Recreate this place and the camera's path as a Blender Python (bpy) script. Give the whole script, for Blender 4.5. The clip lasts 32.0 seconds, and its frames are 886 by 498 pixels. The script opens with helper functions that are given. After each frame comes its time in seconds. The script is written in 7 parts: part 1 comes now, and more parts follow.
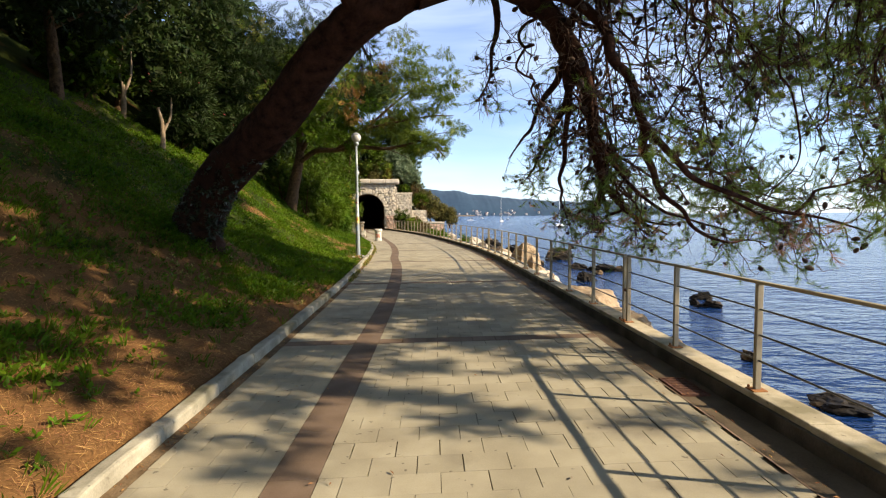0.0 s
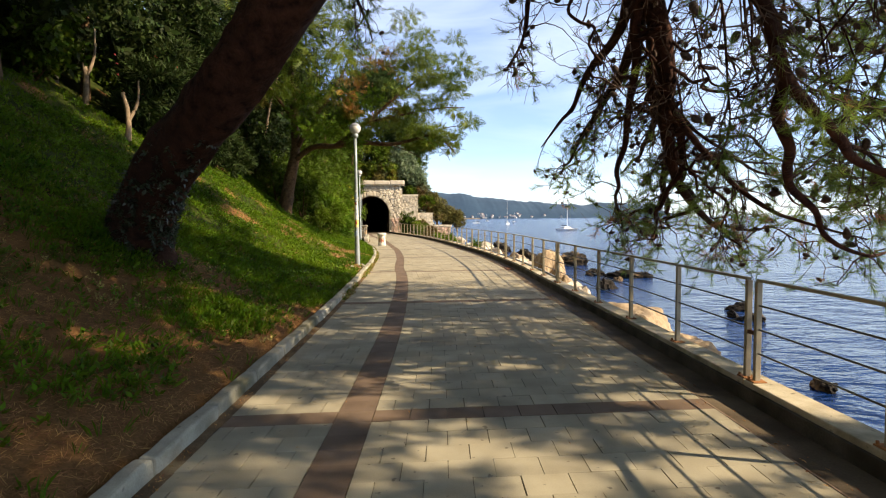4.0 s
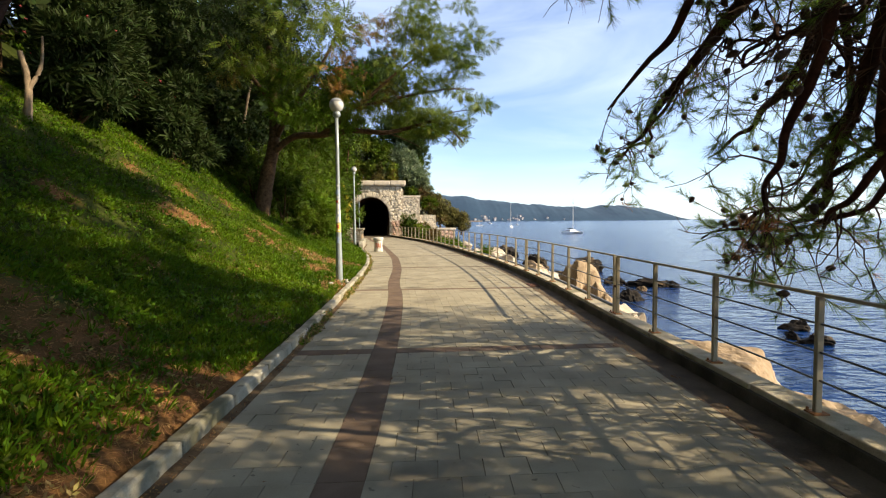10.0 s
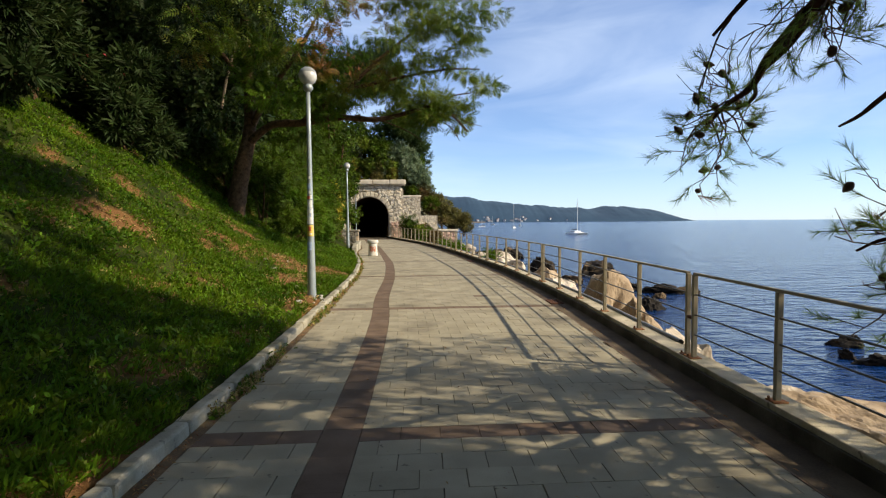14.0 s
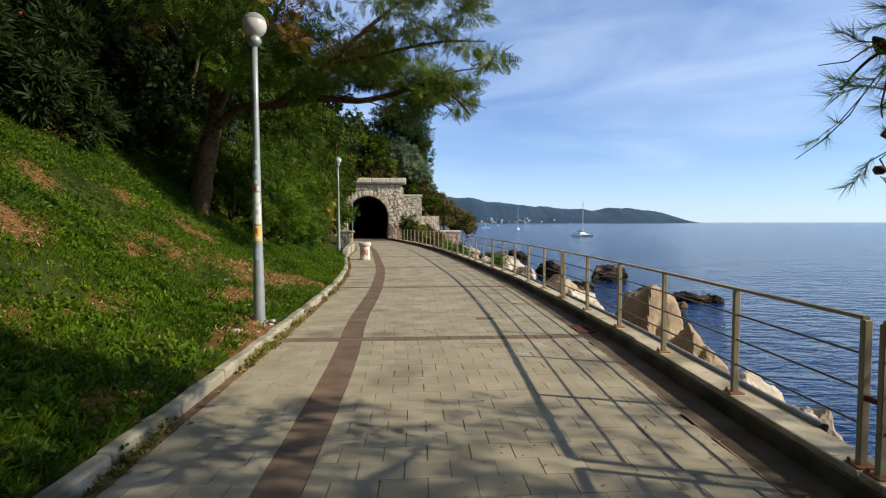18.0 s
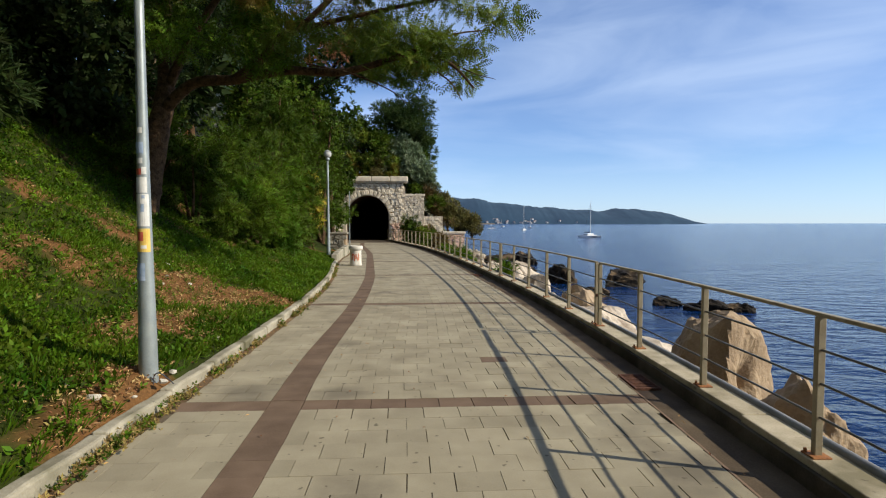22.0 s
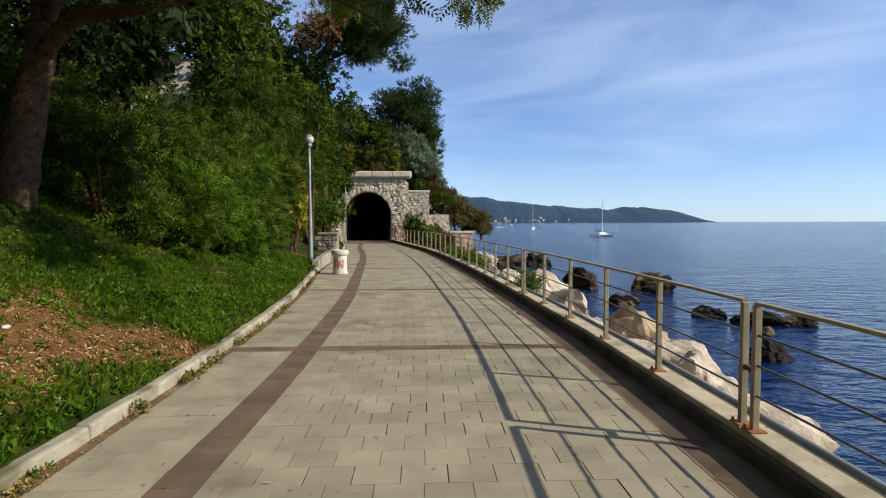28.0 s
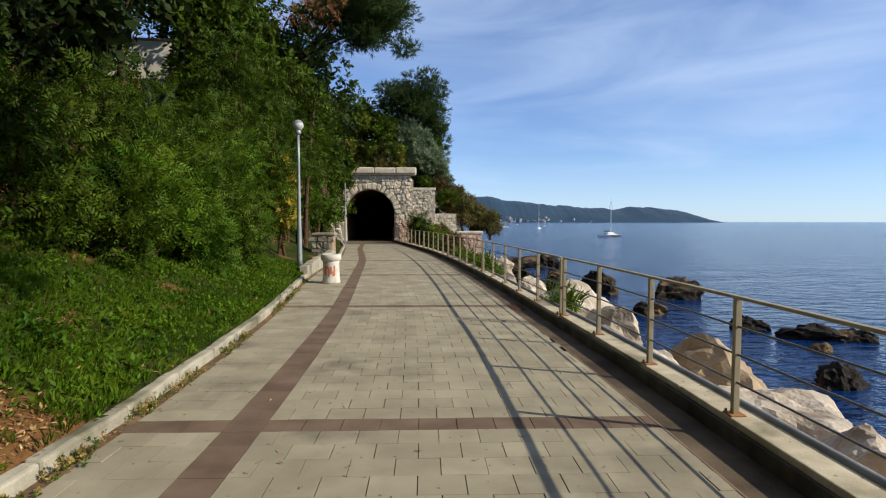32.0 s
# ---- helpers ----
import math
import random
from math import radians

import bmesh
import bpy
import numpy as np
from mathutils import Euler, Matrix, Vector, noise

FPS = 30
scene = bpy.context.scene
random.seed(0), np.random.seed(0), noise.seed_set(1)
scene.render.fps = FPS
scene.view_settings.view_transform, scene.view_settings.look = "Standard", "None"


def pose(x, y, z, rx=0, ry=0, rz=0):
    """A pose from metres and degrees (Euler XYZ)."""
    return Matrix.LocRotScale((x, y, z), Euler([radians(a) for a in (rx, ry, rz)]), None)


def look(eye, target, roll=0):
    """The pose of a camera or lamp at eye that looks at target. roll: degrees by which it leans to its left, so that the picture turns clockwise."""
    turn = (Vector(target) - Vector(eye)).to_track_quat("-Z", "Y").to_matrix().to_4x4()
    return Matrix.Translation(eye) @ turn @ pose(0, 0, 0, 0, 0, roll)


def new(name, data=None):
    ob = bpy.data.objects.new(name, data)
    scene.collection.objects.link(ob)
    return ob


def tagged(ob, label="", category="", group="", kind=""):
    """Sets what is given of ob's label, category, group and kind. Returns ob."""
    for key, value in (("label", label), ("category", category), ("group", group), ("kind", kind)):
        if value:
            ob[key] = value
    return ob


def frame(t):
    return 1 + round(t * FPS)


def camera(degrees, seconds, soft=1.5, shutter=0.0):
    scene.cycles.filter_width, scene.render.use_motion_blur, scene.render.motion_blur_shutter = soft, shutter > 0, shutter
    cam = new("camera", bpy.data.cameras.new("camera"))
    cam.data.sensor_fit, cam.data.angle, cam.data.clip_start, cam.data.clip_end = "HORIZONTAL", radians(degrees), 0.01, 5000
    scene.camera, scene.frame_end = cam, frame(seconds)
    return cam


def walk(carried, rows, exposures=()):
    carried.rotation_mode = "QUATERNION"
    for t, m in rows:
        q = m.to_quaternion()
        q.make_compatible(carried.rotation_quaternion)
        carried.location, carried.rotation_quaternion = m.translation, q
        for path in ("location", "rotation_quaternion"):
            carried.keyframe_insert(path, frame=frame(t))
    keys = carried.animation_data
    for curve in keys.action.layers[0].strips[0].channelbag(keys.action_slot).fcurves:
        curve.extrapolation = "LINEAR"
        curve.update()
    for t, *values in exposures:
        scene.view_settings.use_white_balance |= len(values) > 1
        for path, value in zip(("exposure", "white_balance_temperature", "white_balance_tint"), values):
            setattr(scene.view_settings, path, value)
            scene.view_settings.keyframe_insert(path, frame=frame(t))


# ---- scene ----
cam = camera(78.2, 32.0, soft=1.2)
METRES, EYE, TURN = 20.7, 1.6, -5.2
ROWS = [
    (0.0, 0.0, 0.0, -0.03, -3.57, 0.44),
    (0.5, -0.0011, 0.0157, 0.06, -3.55, 0.43),
    (1.0, -0.0024, 0.031, 0.14, -3.53, 0.43),
    (1.5, -0.0036, 0.0468, 0.21, -3.52, 0.44),
    (2.0, -0.005, 0.0627, 0.31, -3.46, 0.47),
    (2.5, -0.006, 0.0751, 0.36, -3.41, 0.48),
    (3.0, -0.0076, 0.0914, 0.44, -3.36, 0.49),
    (3.5, -0.009, 0.1073, 0.5, -3.31, 0.51),
    (5.5, -0.0123, 0.1663, 0.6, -3.17, 0.43),
    (6.0, -0.0136, 0.1827, 0.63, -3.14, 0.44),
    (6.5, -0.0144, 0.1948, 0.67, -3.12, 0.45),
    (7.0, -0.0155, 0.2111, 0.67, -3.08, 0.48),
    (7.5, -0.016, 0.2273, 0.71, -3.07, 0.45),
    (8.0, -0.0162, 0.2434, 0.71, -3.04, 0.46),
    (8.5, -0.0162, 0.2551, 0.74, -3.04, 0.42),
    (9.0, -0.0159, 0.2712, 0.77, -3.02, 0.42),
    (9.5, -0.0158, 0.2875, 0.81, -3.02, 0.4),
    (10.0, -0.0159, 0.2998, 0.81, -3.0, 0.4),
    (10.5, -0.0161, 0.3157, 0.84, -2.99, 0.38),
    (11.0, -0.016, 0.332, 0.87, -2.97, 0.39),
    (11.5, -0.016, 0.3484, 0.91, -2.97, 0.38),
    (12.0, -0.0156, 0.3649, 0.94, -2.96, 0.37),
    (12.5, -0.0155, 0.3772, 0.97, -2.94, 0.36),
    (13.0, -0.015, 0.3941, 1.0, -2.93, 0.39),
    (13.5, -0.0147, 0.4104, 1.04, -2.91, 0.38),
    (14.0, -0.0145, 0.4265, 1.07, -2.9, 0.39),
    (14.5, -0.0142, 0.4388, 1.11, -2.9, 0.39),
    (16.5, -0.0115, 0.5004, 1.29, -2.86, -0.0),
    (17.0, -0.0109, 0.5177, 1.34, -2.84, 0.0),
    (17.5, -0.01, 0.5354, 1.4, -2.81, 0.03),
    (18.0, -0.0093, 0.5528, 1.46, -2.82, 0.05),
    (18.5, -0.009, 0.5658, 1.49, -2.79, 0.05),
    (19.0, -0.0084, 0.5829, 1.57, -2.77, 0.07),
    (19.5, -0.0081, 0.6001, 1.62, -2.75, 0.07),
    (20.0, -0.0075, 0.6182, 1.69, -2.74, 0.05),
    (20.5, -0.0069, 0.6311, 1.77, -2.74, 0.04),
    (21.0, -0.0062, 0.6482, 1.86, -2.75, 0.03),
    (21.5, -0.0051, 0.6651, 1.96, -2.75, -0.0),
    (22.0, -0.0043, 0.6823, 2.04, -2.74, 0.02),
    (22.5, -0.0037, 0.6952, 2.1, -2.75, 0.02),
    (23.0, -0.0028, 0.7124, 2.19, -2.75, -0.0),
    (23.5, -0.0022, 0.7295, 2.28, -2.75, -0.01),
    (24.0, -0.0021, 0.7465, 2.35, -2.76, -0.02),
    (24.5, -0.0022, 0.7593, 2.4, -2.76, -0.03),
    (25.0, -0.0026, 0.776, 2.46, -2.78, -0.03),
    (25.5, -0.0032, 0.7934, 2.51, -2.78, -0.03),
    (27.5, -0.0042, 0.8539, 2.8, -2.85, 0.13),
    (28.0, -0.0055, 0.8709, 2.88, -2.87, 0.11),
    (28.5, -0.0064, 0.8839, 2.92, -2.88, 0.09),
    (29.0, -0.0078, 0.9007, 2.99, -2.9, 0.09),
    (29.5, -0.0092, 0.9179, 3.05, -2.9, 0.04),
    (30.0, -0.0108, 0.9347, 3.11, -2.91, 0.02),
    (30.5, -0.012, 0.9475, 3.16, -2.92, -0.02),
    (31.0, -0.014, 0.9644, 3.24, -2.93, -0.03),
    (31.5, -0.0164, 0.9812, 3.32, -2.93, -0.03),
    (32.0, -0.0189, 0.9981, 3.39, -2.93, -0.06),
]
EXPOSURE = [(0.0, 0.84, 7150, 12), (3.0, 0.93, 7450, 12), (6.0, 1.0, 7600, 13), (9.0, 0.92, 7450, 11), (13.0, 0.45, 6900, 9), (17.0, 0.22, 6450, 9), (20.0, 0.10, 6300, 9), (32.0, 0.05, 6250, 9)]
walk(cam, [(t, pose(0, 0, EYE, 0, 0, TURN) @ pose(METRES * x, METRES * y, 0, 90 + pitch, roll, yaw)) for t, x, y, yaw, pitch, roll in ROWS], EXPOSURE)

# ---- daylight ----
SUN_WAY = Vector((1.53, -0.52, 1.0)).normalized()
SUN_HEIGHT = math.asin(SUN_WAY.z)
SUN_TURN = math.atan2(SUN_WAY.x, SUN_WAY.y)
world = bpy.data.worlds.new("sky")
scene.world = world
world.use_nodes = True
wn, wl = world.node_tree.nodes, world.node_tree.links
wn.clear()
sky = wn.new("ShaderNodeTexSky")
sky.sky_type, sky.sun_disc = "NISHITA", False
sky.sun_elevation, sky.sun_rotation = SUN_HEIGHT, SUN_TURN
sky.air_density, sky.dust_density, sky.ozone_density = 0.9, 0.0, 1.0
place = wn.new("ShaderNodeTexCoord")
stretch = wn.new("ShaderNodeMapping")
stretch.inputs["Scale"].default_value = (1.6, 2.4, 7.0)
stretch.inputs["Rotation"].default_value = (0.0, 0.35, 0.5)
cirrus = wn.new("ShaderNodeTexNoise")
cirrus.inputs["Scale"].default_value, cirrus.inputs["Detail"].default_value, cirrus.inputs["Distortion"].default_value = 1.7, 6.0, 0.6
veil = wn.new("ShaderNodeValToRGB")
veil.color_ramp.elements[0].position, veil.color_ramp.elements[0].color = 0.38, (0.15, 0.15, 0.15, 1)
veil.color_ramp.elements[1].position, veil.color_ramp.elements[1].color = 0.72, (0.52, 0.52, 0.52, 1)
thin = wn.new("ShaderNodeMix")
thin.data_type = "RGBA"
back = wn.new("ShaderNodeBackground")
back.inputs["Strength"].default_value = 0.09
out = wn.new("ShaderNodeOutputWorld")
wl.new(place.outputs["Generated"], stretch.inputs["Vector"])
wl.new(stretch.outputs["Vector"], cirrus.inputs["Vector"])
wl.new(cirrus.outputs["Fac"], veil.inputs["Fac"])
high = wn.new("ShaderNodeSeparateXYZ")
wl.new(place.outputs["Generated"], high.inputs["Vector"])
# Added warm veil high overhead, out of view, to keep shade from turning blue.
zenith_fill = wn.new("ShaderNodeMapRange")
zenith_fill.interpolation_type = "SMOOTHSTEP"
zenith_fill.inputs["From Min"].default_value, zenith_fill.inputs["From Max"].default_value = 0.42, 0.85
zenith_fill.inputs["To Max"].default_value = 0.6
wl.new(high.outputs["Z"], zenith_fill.inputs["Value"])
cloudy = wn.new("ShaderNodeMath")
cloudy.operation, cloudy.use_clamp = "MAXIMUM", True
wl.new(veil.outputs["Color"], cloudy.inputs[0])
wl.new(zenith_fill.outputs["Result"], cloudy.inputs[1])
haze = wn.new("ShaderNodeMapRange")
haze.interpolation_type = "SMOOTHSTEP"
haze.inputs["From Min"].default_value, haze.inputs["From Max"].default_value = 0.0, 0.2
haze.inputs["To Min"].default_value, haze.inputs["To Max"].default_value = 0.46, 0.0
wl.new(high.outputs["Z"], haze.inputs["Value"])
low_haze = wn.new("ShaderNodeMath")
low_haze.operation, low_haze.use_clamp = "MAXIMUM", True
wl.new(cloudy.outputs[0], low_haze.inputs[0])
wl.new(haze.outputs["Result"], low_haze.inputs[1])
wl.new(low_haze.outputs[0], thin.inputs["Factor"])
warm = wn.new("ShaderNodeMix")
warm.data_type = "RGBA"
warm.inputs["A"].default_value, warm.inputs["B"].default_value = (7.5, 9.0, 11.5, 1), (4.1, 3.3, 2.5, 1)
wl.new(zenith_fill.outputs["Result"], warm.inputs["Factor"])
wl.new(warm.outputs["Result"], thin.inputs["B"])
tint = wn.new("ShaderNodeMix")
tint.data_type, tint.blend_type = "RGBA", "MULTIPLY"
tint.inputs["Factor"].default_value = 1.0
tint.inputs["B"].default_value = (0.80, 1.06, 1.50, 1)
wl.new(sky.outputs["Color"], tint.inputs["A"])
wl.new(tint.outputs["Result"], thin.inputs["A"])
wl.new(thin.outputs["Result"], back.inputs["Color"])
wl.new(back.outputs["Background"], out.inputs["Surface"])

sun = new("sun", bpy.data.lights.new("sun", "SUN"))
sun.data.energy, sun.data.angle, sun.data.color = 5.0, radians(0.5), (1.0, 0.89, 0.71)
sun.matrix_world = look(SUN_WAY * 60, (0, 0, 0))


# ---- materials ----
def material(name, low, high, scale=6.0, rough=0.8, bump=0.3, fine=60.0, metal=0.0, third=None, spot=0.6, island=0.0, per_object=0.0, leaf=0.0, relief=0.01, glow=0.0, specks=0.0, shine=0.5):
    """A surface between two colours, with coarse and fine grain, relief, and variation piece by piece."""
    m = bpy.data.materials.new(name)
    m.use_nodes = True
    n, l = m.node_tree.nodes, m.node_tree.links
    n.clear()
    where = n.new("ShaderNodeTexCoord")
    coarse = n.new("ShaderNodeTexNoise")
    coarse.inputs["Scale"].default_value, coarse.inputs["Detail"].default_value = scale, 5.0
    grain = n.new("ShaderNodeTexNoise")
    grain.inputs["Scale"].default_value, grain.inputs["Detail"].default_value = fine, 3.0
    geo = n.new("ShaderNodeNewGeometry")
    l.new(geo.outputs["Position"], coarse.inputs["Vector"])
    l.new(geo.outputs["Position"], grain.inputs["Vector"])
    both = n.new("ShaderNodeMath")
    both.operation = "MULTIPLY_ADD"
    both.inputs[1].default_value = 0.35
    l.new(grain.outputs["Fac"], both.inputs[0])
    l.new(coarse.outputs["Fac"], both.inputs[2])
    ramp = n.new("ShaderNodeMapRange")
    ramp.inputs["From Min"].default_value, ramp.inputs["From Max"].default_value = 0.45, 0.9
    l.new(both.outputs[0], ramp.inputs["Value"])
    mix = n.new("ShaderNodeMix")
    mix.data_type = "RGBA"
    mix.inputs["A"].default_value, mix.inputs["B"].default_value = (*low, 1), (*high, 1)
    l.new(ramp.outputs["Result"], mix.inputs["Factor"])
    colour = mix.outputs["Result"]
    if third:
        patch = n.new("ShaderNodeTexNoise")
        patch.inputs["Scale"].default_value, patch.inputs["Detail"].default_value = scale * 0.37, 7.0
        l.new(geo.outputs["Position"], patch.inputs["Vector"])
        cut = n.new("ShaderNodeMapRange")
        cut.inputs["From Min"].default_value, cut.inputs["From Max"].default_value = spot, spot + 0.12
        l.new(patch.outputs["Fac"], cut.inputs["Value"])
        over = n.new("ShaderNodeMix")
        over.data_type = "RGBA"
        over.inputs["B"].default_value = (*third, 1)
        l.new(cut.outputs["Result"], over.inputs["Factor"])
        l.new(colour, over.inputs["A"])
        colour = over.outputs["Result"]
    if specks:
        dots = n.new("ShaderNodeTexNoise")
        dots.inputs["Scale"].default_value, dots.inputs["Detail"].default_value = 13.0, 2.0
        l.new(geo.outputs["Position"], dots.inputs["Vector"])
        cut = n.new("ShaderNodeMapRange")
        cut.inputs["From Min"].default_value, cut.inputs["From Max"].default_value = 0.68, 0.73
        cut.inputs["To Max"].default_value = specks
        l.new(dots.outputs["Fac"], cut.inputs["Value"])
        over = n.new("ShaderNodeMix")
        over.data_type = "RGBA"
        over.inputs["B"].default_value = (0.09, 0.075, 0.055, 1)
        l.new(cut.outputs["Result"], over.inputs["Factor"])
        l.new(colour, over.inputs["A"])
        colour = over.outputs["Result"]
    for amount, source in ((island, "island"), (per_object, "object")):
        if amount:
            if source == "island":
                rnd = geo.outputs["Random Per Island"]
            else:
                rnd = n.new("ShaderNodeObjectInfo").outputs["Random"]
            span = n.new("ShaderNodeMapRange")
            span.inputs["To Min"].default_value, span.inputs["To Max"].default_value = 1 - amount, 1 + amount
            l.new(rnd, span.inputs["Value"])
            tint = n.new("ShaderNodeHueSaturation")
            l.new(span.outputs["Result"], tint.inputs["Value"])
            if leaf:
                shift = n.new("ShaderNodeMapRange")
                shift.inputs["To Min"].default_value, shift.inputs["To Max"].default_value = 0.475, 0.52
                l.new(rnd, shift.inputs["Value"])
                l.new(shift.outputs["Result"], tint.inputs["Hue"])
            l.new(colour, tint.inputs["Color"])
            colour = tint.outputs["Color"]
    shade = n.new("ShaderNodeBsdfPrincipled")
    shade.inputs["Roughness"].default_value, shade.inputs["Metallic"].default_value = rough, metal
    shade.inputs["Specular IOR Level"].default_value = shine
    l.new(colour, shade.inputs["Base Color"])
    if glow:
        l.new(colour, shade.inputs["Emission Color"])
        shade.inputs["Emission Strength"].default_value = glow
    if bump:
        rise = n.new("ShaderNodeBump")
        rise.inputs["Strength"].default_value, rise.inputs["Distance"].default_value = bump, relief
        l.new(both.outputs[0], rise.inputs["Height"])
        l.new(rise.outputs["Normal"], shade.inputs["Normal"])
    end = n.new("ShaderNodeOutputMaterial")
    if leaf:
        thru = n.new("ShaderNodeBsdfTranslucent")
        l.new(colour, thru.inputs["Color"])
        blend = n.new("ShaderNodeMixShader")
        blend.inputs["Fac"].default_value = leaf
        l.new(shade.outputs["BSDF"], blend.inputs[1])
        l.new(thru.outputs["BSDF"], blend.inputs[2])
        l.new(blend.outputs["Shader"], end.inputs["Surface"])
    else:
        l.new(shade.outputs["BSDF"], end.inputs["Surface"])
    return m


PAVER = material("paver", (0.268, 0.233, 0.162), (0.39, 0.346, 0.245), 2.2, 0.85, 0.35, 110, third=(0.19, 0.165, 0.12), spot=0.58, per_object=0.09, specks=0.7, relief=0.004, shine=0.15)
PAVER_FAR = material("paver_far", (0.268, 0.233, 0.162), (0.39, 0.346, 0.245), 2.2, 0.85, 0.35, 110, third=(0.19, 0.165, 0.12), spot=0.58, island=0.09, specks=0.7, relief=0.004, shine=0.15)
BROWN = material("brown_paver", (0.125, 0.085, 0.058), (0.20, 0.14, 0.098), 3.0, 0.85, 0.25, 90, per_object=0.1, relief=0.004, shine=0.15)
BROWN_FAR = material("brown_paver_far", (0.125, 0.085, 0.058), (0.20, 0.14, 0.098), 3.0, 0.85, 0.25, 90, island=0.1, relief=0.004, shine=0.15)
BED = material("joint_sand", (0.10, 0.08, 0.055), (0.19, 0.15, 0.105), 5, 0.95, 0.4, 120, shine=0.15)
KERB = material("kerb_concrete", (0.25, 0.225, 0.165), (0.47, 0.43, 0.33), 3.5, 0.85, 0.5, 70, third=(0.15, 0.14, 0.085), spot=0.53, per_object=0.05, specks=0.5, shine=0.15)
CONCRETE = material("cap_concrete", (0.37, 0.315, 0.21), (0.60, 0.525, 0.38), 5, 0.85, 0.5, 80, third=(0.24, 0.21, 0.13), spot=0.55, per_object=0.06, specks=0.6, shine=0.2)
# Stained, and darker than the cap: the face's shade is in the colour.
FACE = material("stained_shaded_concrete", (0.06, 0.05, 0.036), (0.14, 0.12, 0.09), 3, 0.9, 0.5, 60, third=(0.05, 0.042, 0.03), spot=0.52, shine=0.15)
GUTTER = material("gutter_concrete", (0.058, 0.042, 0.027), (0.155, 0.118, 0.078), 2, 0.85, 0.4, 60, third=(0.05, 0.035, 0.026), spot=0.55, shine=0.15)
RUST = material("rust", (0.20, 0.065, 0.02), (0.42, 0.18, 0.05), 20, 0.8, 0.5, 150)
RUST_DARK = material("dark_rust", (0.055, 0.02, 0.012), (0.15, 0.062, 0.034), 20, 0.85, 0.5, 150)
PAINT = material("weathered_paint", (0.26, 0.215, 0.135), (0.39, 0.33, 0.215), 7, 0.55, 0.2, 90, third=(0.23, 0.12, 0.05), spot=0.66)
WIRE = material("rail_wire", (0.09, 0.085, 0.075), (0.17, 0.16, 0.14), 8, 0.45, 0.1, 90, metal=0.4)
PIPE = material("grey_conduit", (0.17, 0.175, 0.17), (0.27, 0.275, 0.27), 4, 0.6, 0.15, 60)
POLE = material("galvanised_pole", (0.25, 0.285, 0.29), (0.37, 0.41, 0.405), 5, 0.45, 0.2, 70, metal=0.35, third=(0.38, 0.36, 0.28), spot=0.62)
GLOBE = material("opal_globe", (0.42, 0.41, 0.38), (0.60, 0.59, 0.56), 6, 0.25, 0.05, 40)
STICKER_WHITE = material("sticker_white", (0.55, 0.55, 0.52), (0.75, 0.74, 0.70), 14, 0.6, 0.2, 80)
STICKER_YELLOW = material("sticker_yellow", (0.60, 0.38, 0.05), (0.78, 0.58, 0.16), 14, 0.6, 0.2, 80)
STICKER_BLUE = material("sticker_blue", (0.24, 0.32, 0.45), (0.40, 0.48, 0.60), 14, 0.6, 0.2, 80)
STICKER_RED = material("sticker_red", (0.45, 0.07, 0.05), (0.60, 0.14, 0.08), 14, 0.6, 0.2, 80)
BIN_WHITE = material("bin_plaster", (0.50, 0.46, 0.38), (0.70, 0.66, 0.57), 5, 0.8, 0.4, 60)
BIN_RED = material("bin_graffiti", (0.45, 0.12, 0.06), (0.58, 0.22, 0.12), 8, 0.8, 0.3, 60)
STONE = material("portal_stone", (0.50, 0.42, 0.31), (0.76, 0.67, 0.52), 2.5, 0.9, 0.6, 30, island=0.18, relief=0.03)
STONE_DIM = material("mossy_stone", (0.16, 0.14, 0.10), (0.32, 0.28, 0.21), 2.5, 0.9, 0.6, 30, island=0.2, relief=0.03)
STONE_WARM = material("portal_stone_warm", (0.52, 0.33, 0.24), (0.68, 0.48, 0.37), 2.5, 0.9, 0.6, 30, island=0.2, relief=0.03)
MORTAR = material("mortar", (0.36, 0.30, 0.22), (0.50, 0.43, 0.33), 5, 0.95, 0.5, 40)
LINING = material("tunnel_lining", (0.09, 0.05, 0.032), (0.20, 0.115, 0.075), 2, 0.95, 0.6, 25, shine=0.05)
ROCK_WHITE = material("limestone", (0.36, 0.29, 0.21), (0.64, 0.555, 0.44), 2.4, 0.9, 0.9, 22, third=(0.20, 0.145, 0.10), spot=0.55, relief=0.05)
ROCK_TAN = material("tan_limestone", (0.24, 0.165, 0.095), (0.43, 0.32, 0.20), 2.0, 0.9, 0.8, 22, third=(0.62, 0.54, 0.44), spot=0.6, relief=0.05)
ROCK_WET = material("wet_rock", (0.006, 0.005, 0.004), (0.028, 0.021, 0.014), 2.0, 0.75, 0.9, 16, third=(0.15, 0.10, 0.052), spot=0.54, relief=0.06, shine=0.15)
BARK_RED = material("pine_bark", (0.014, 0.006, 0.004), (0.07, 0.03, 0.018), 7, 0.95, 1.0, 30, relief=0.04, shine=0.15)
BARK = material("grey_brown_bark", (0.035, 0.02, 0.011), (0.14, 0.085, 0.045), 9, 0.95, 1.0, 36, relief=0.04, shine=0.15)
BARK_PALE = material("pale_wood", (0.15, 0.105, 0.065), (0.30, 0.22, 0.14), 9, 0.95, 0.8, 36)
TWIG = material("pine_twig", (0.05, 0.032, 0.022), (0.13, 0.085, 0.06), 12, 0.95, 0.6, 60, shine=0.15)
NEEDLE = material("pine_needles", (0.085, 0.15, 0.022), (0.24, 0.33, 0.06), 3, 0.5, 0, 30, island=0.3, leaf=0.5, shine=0.22)
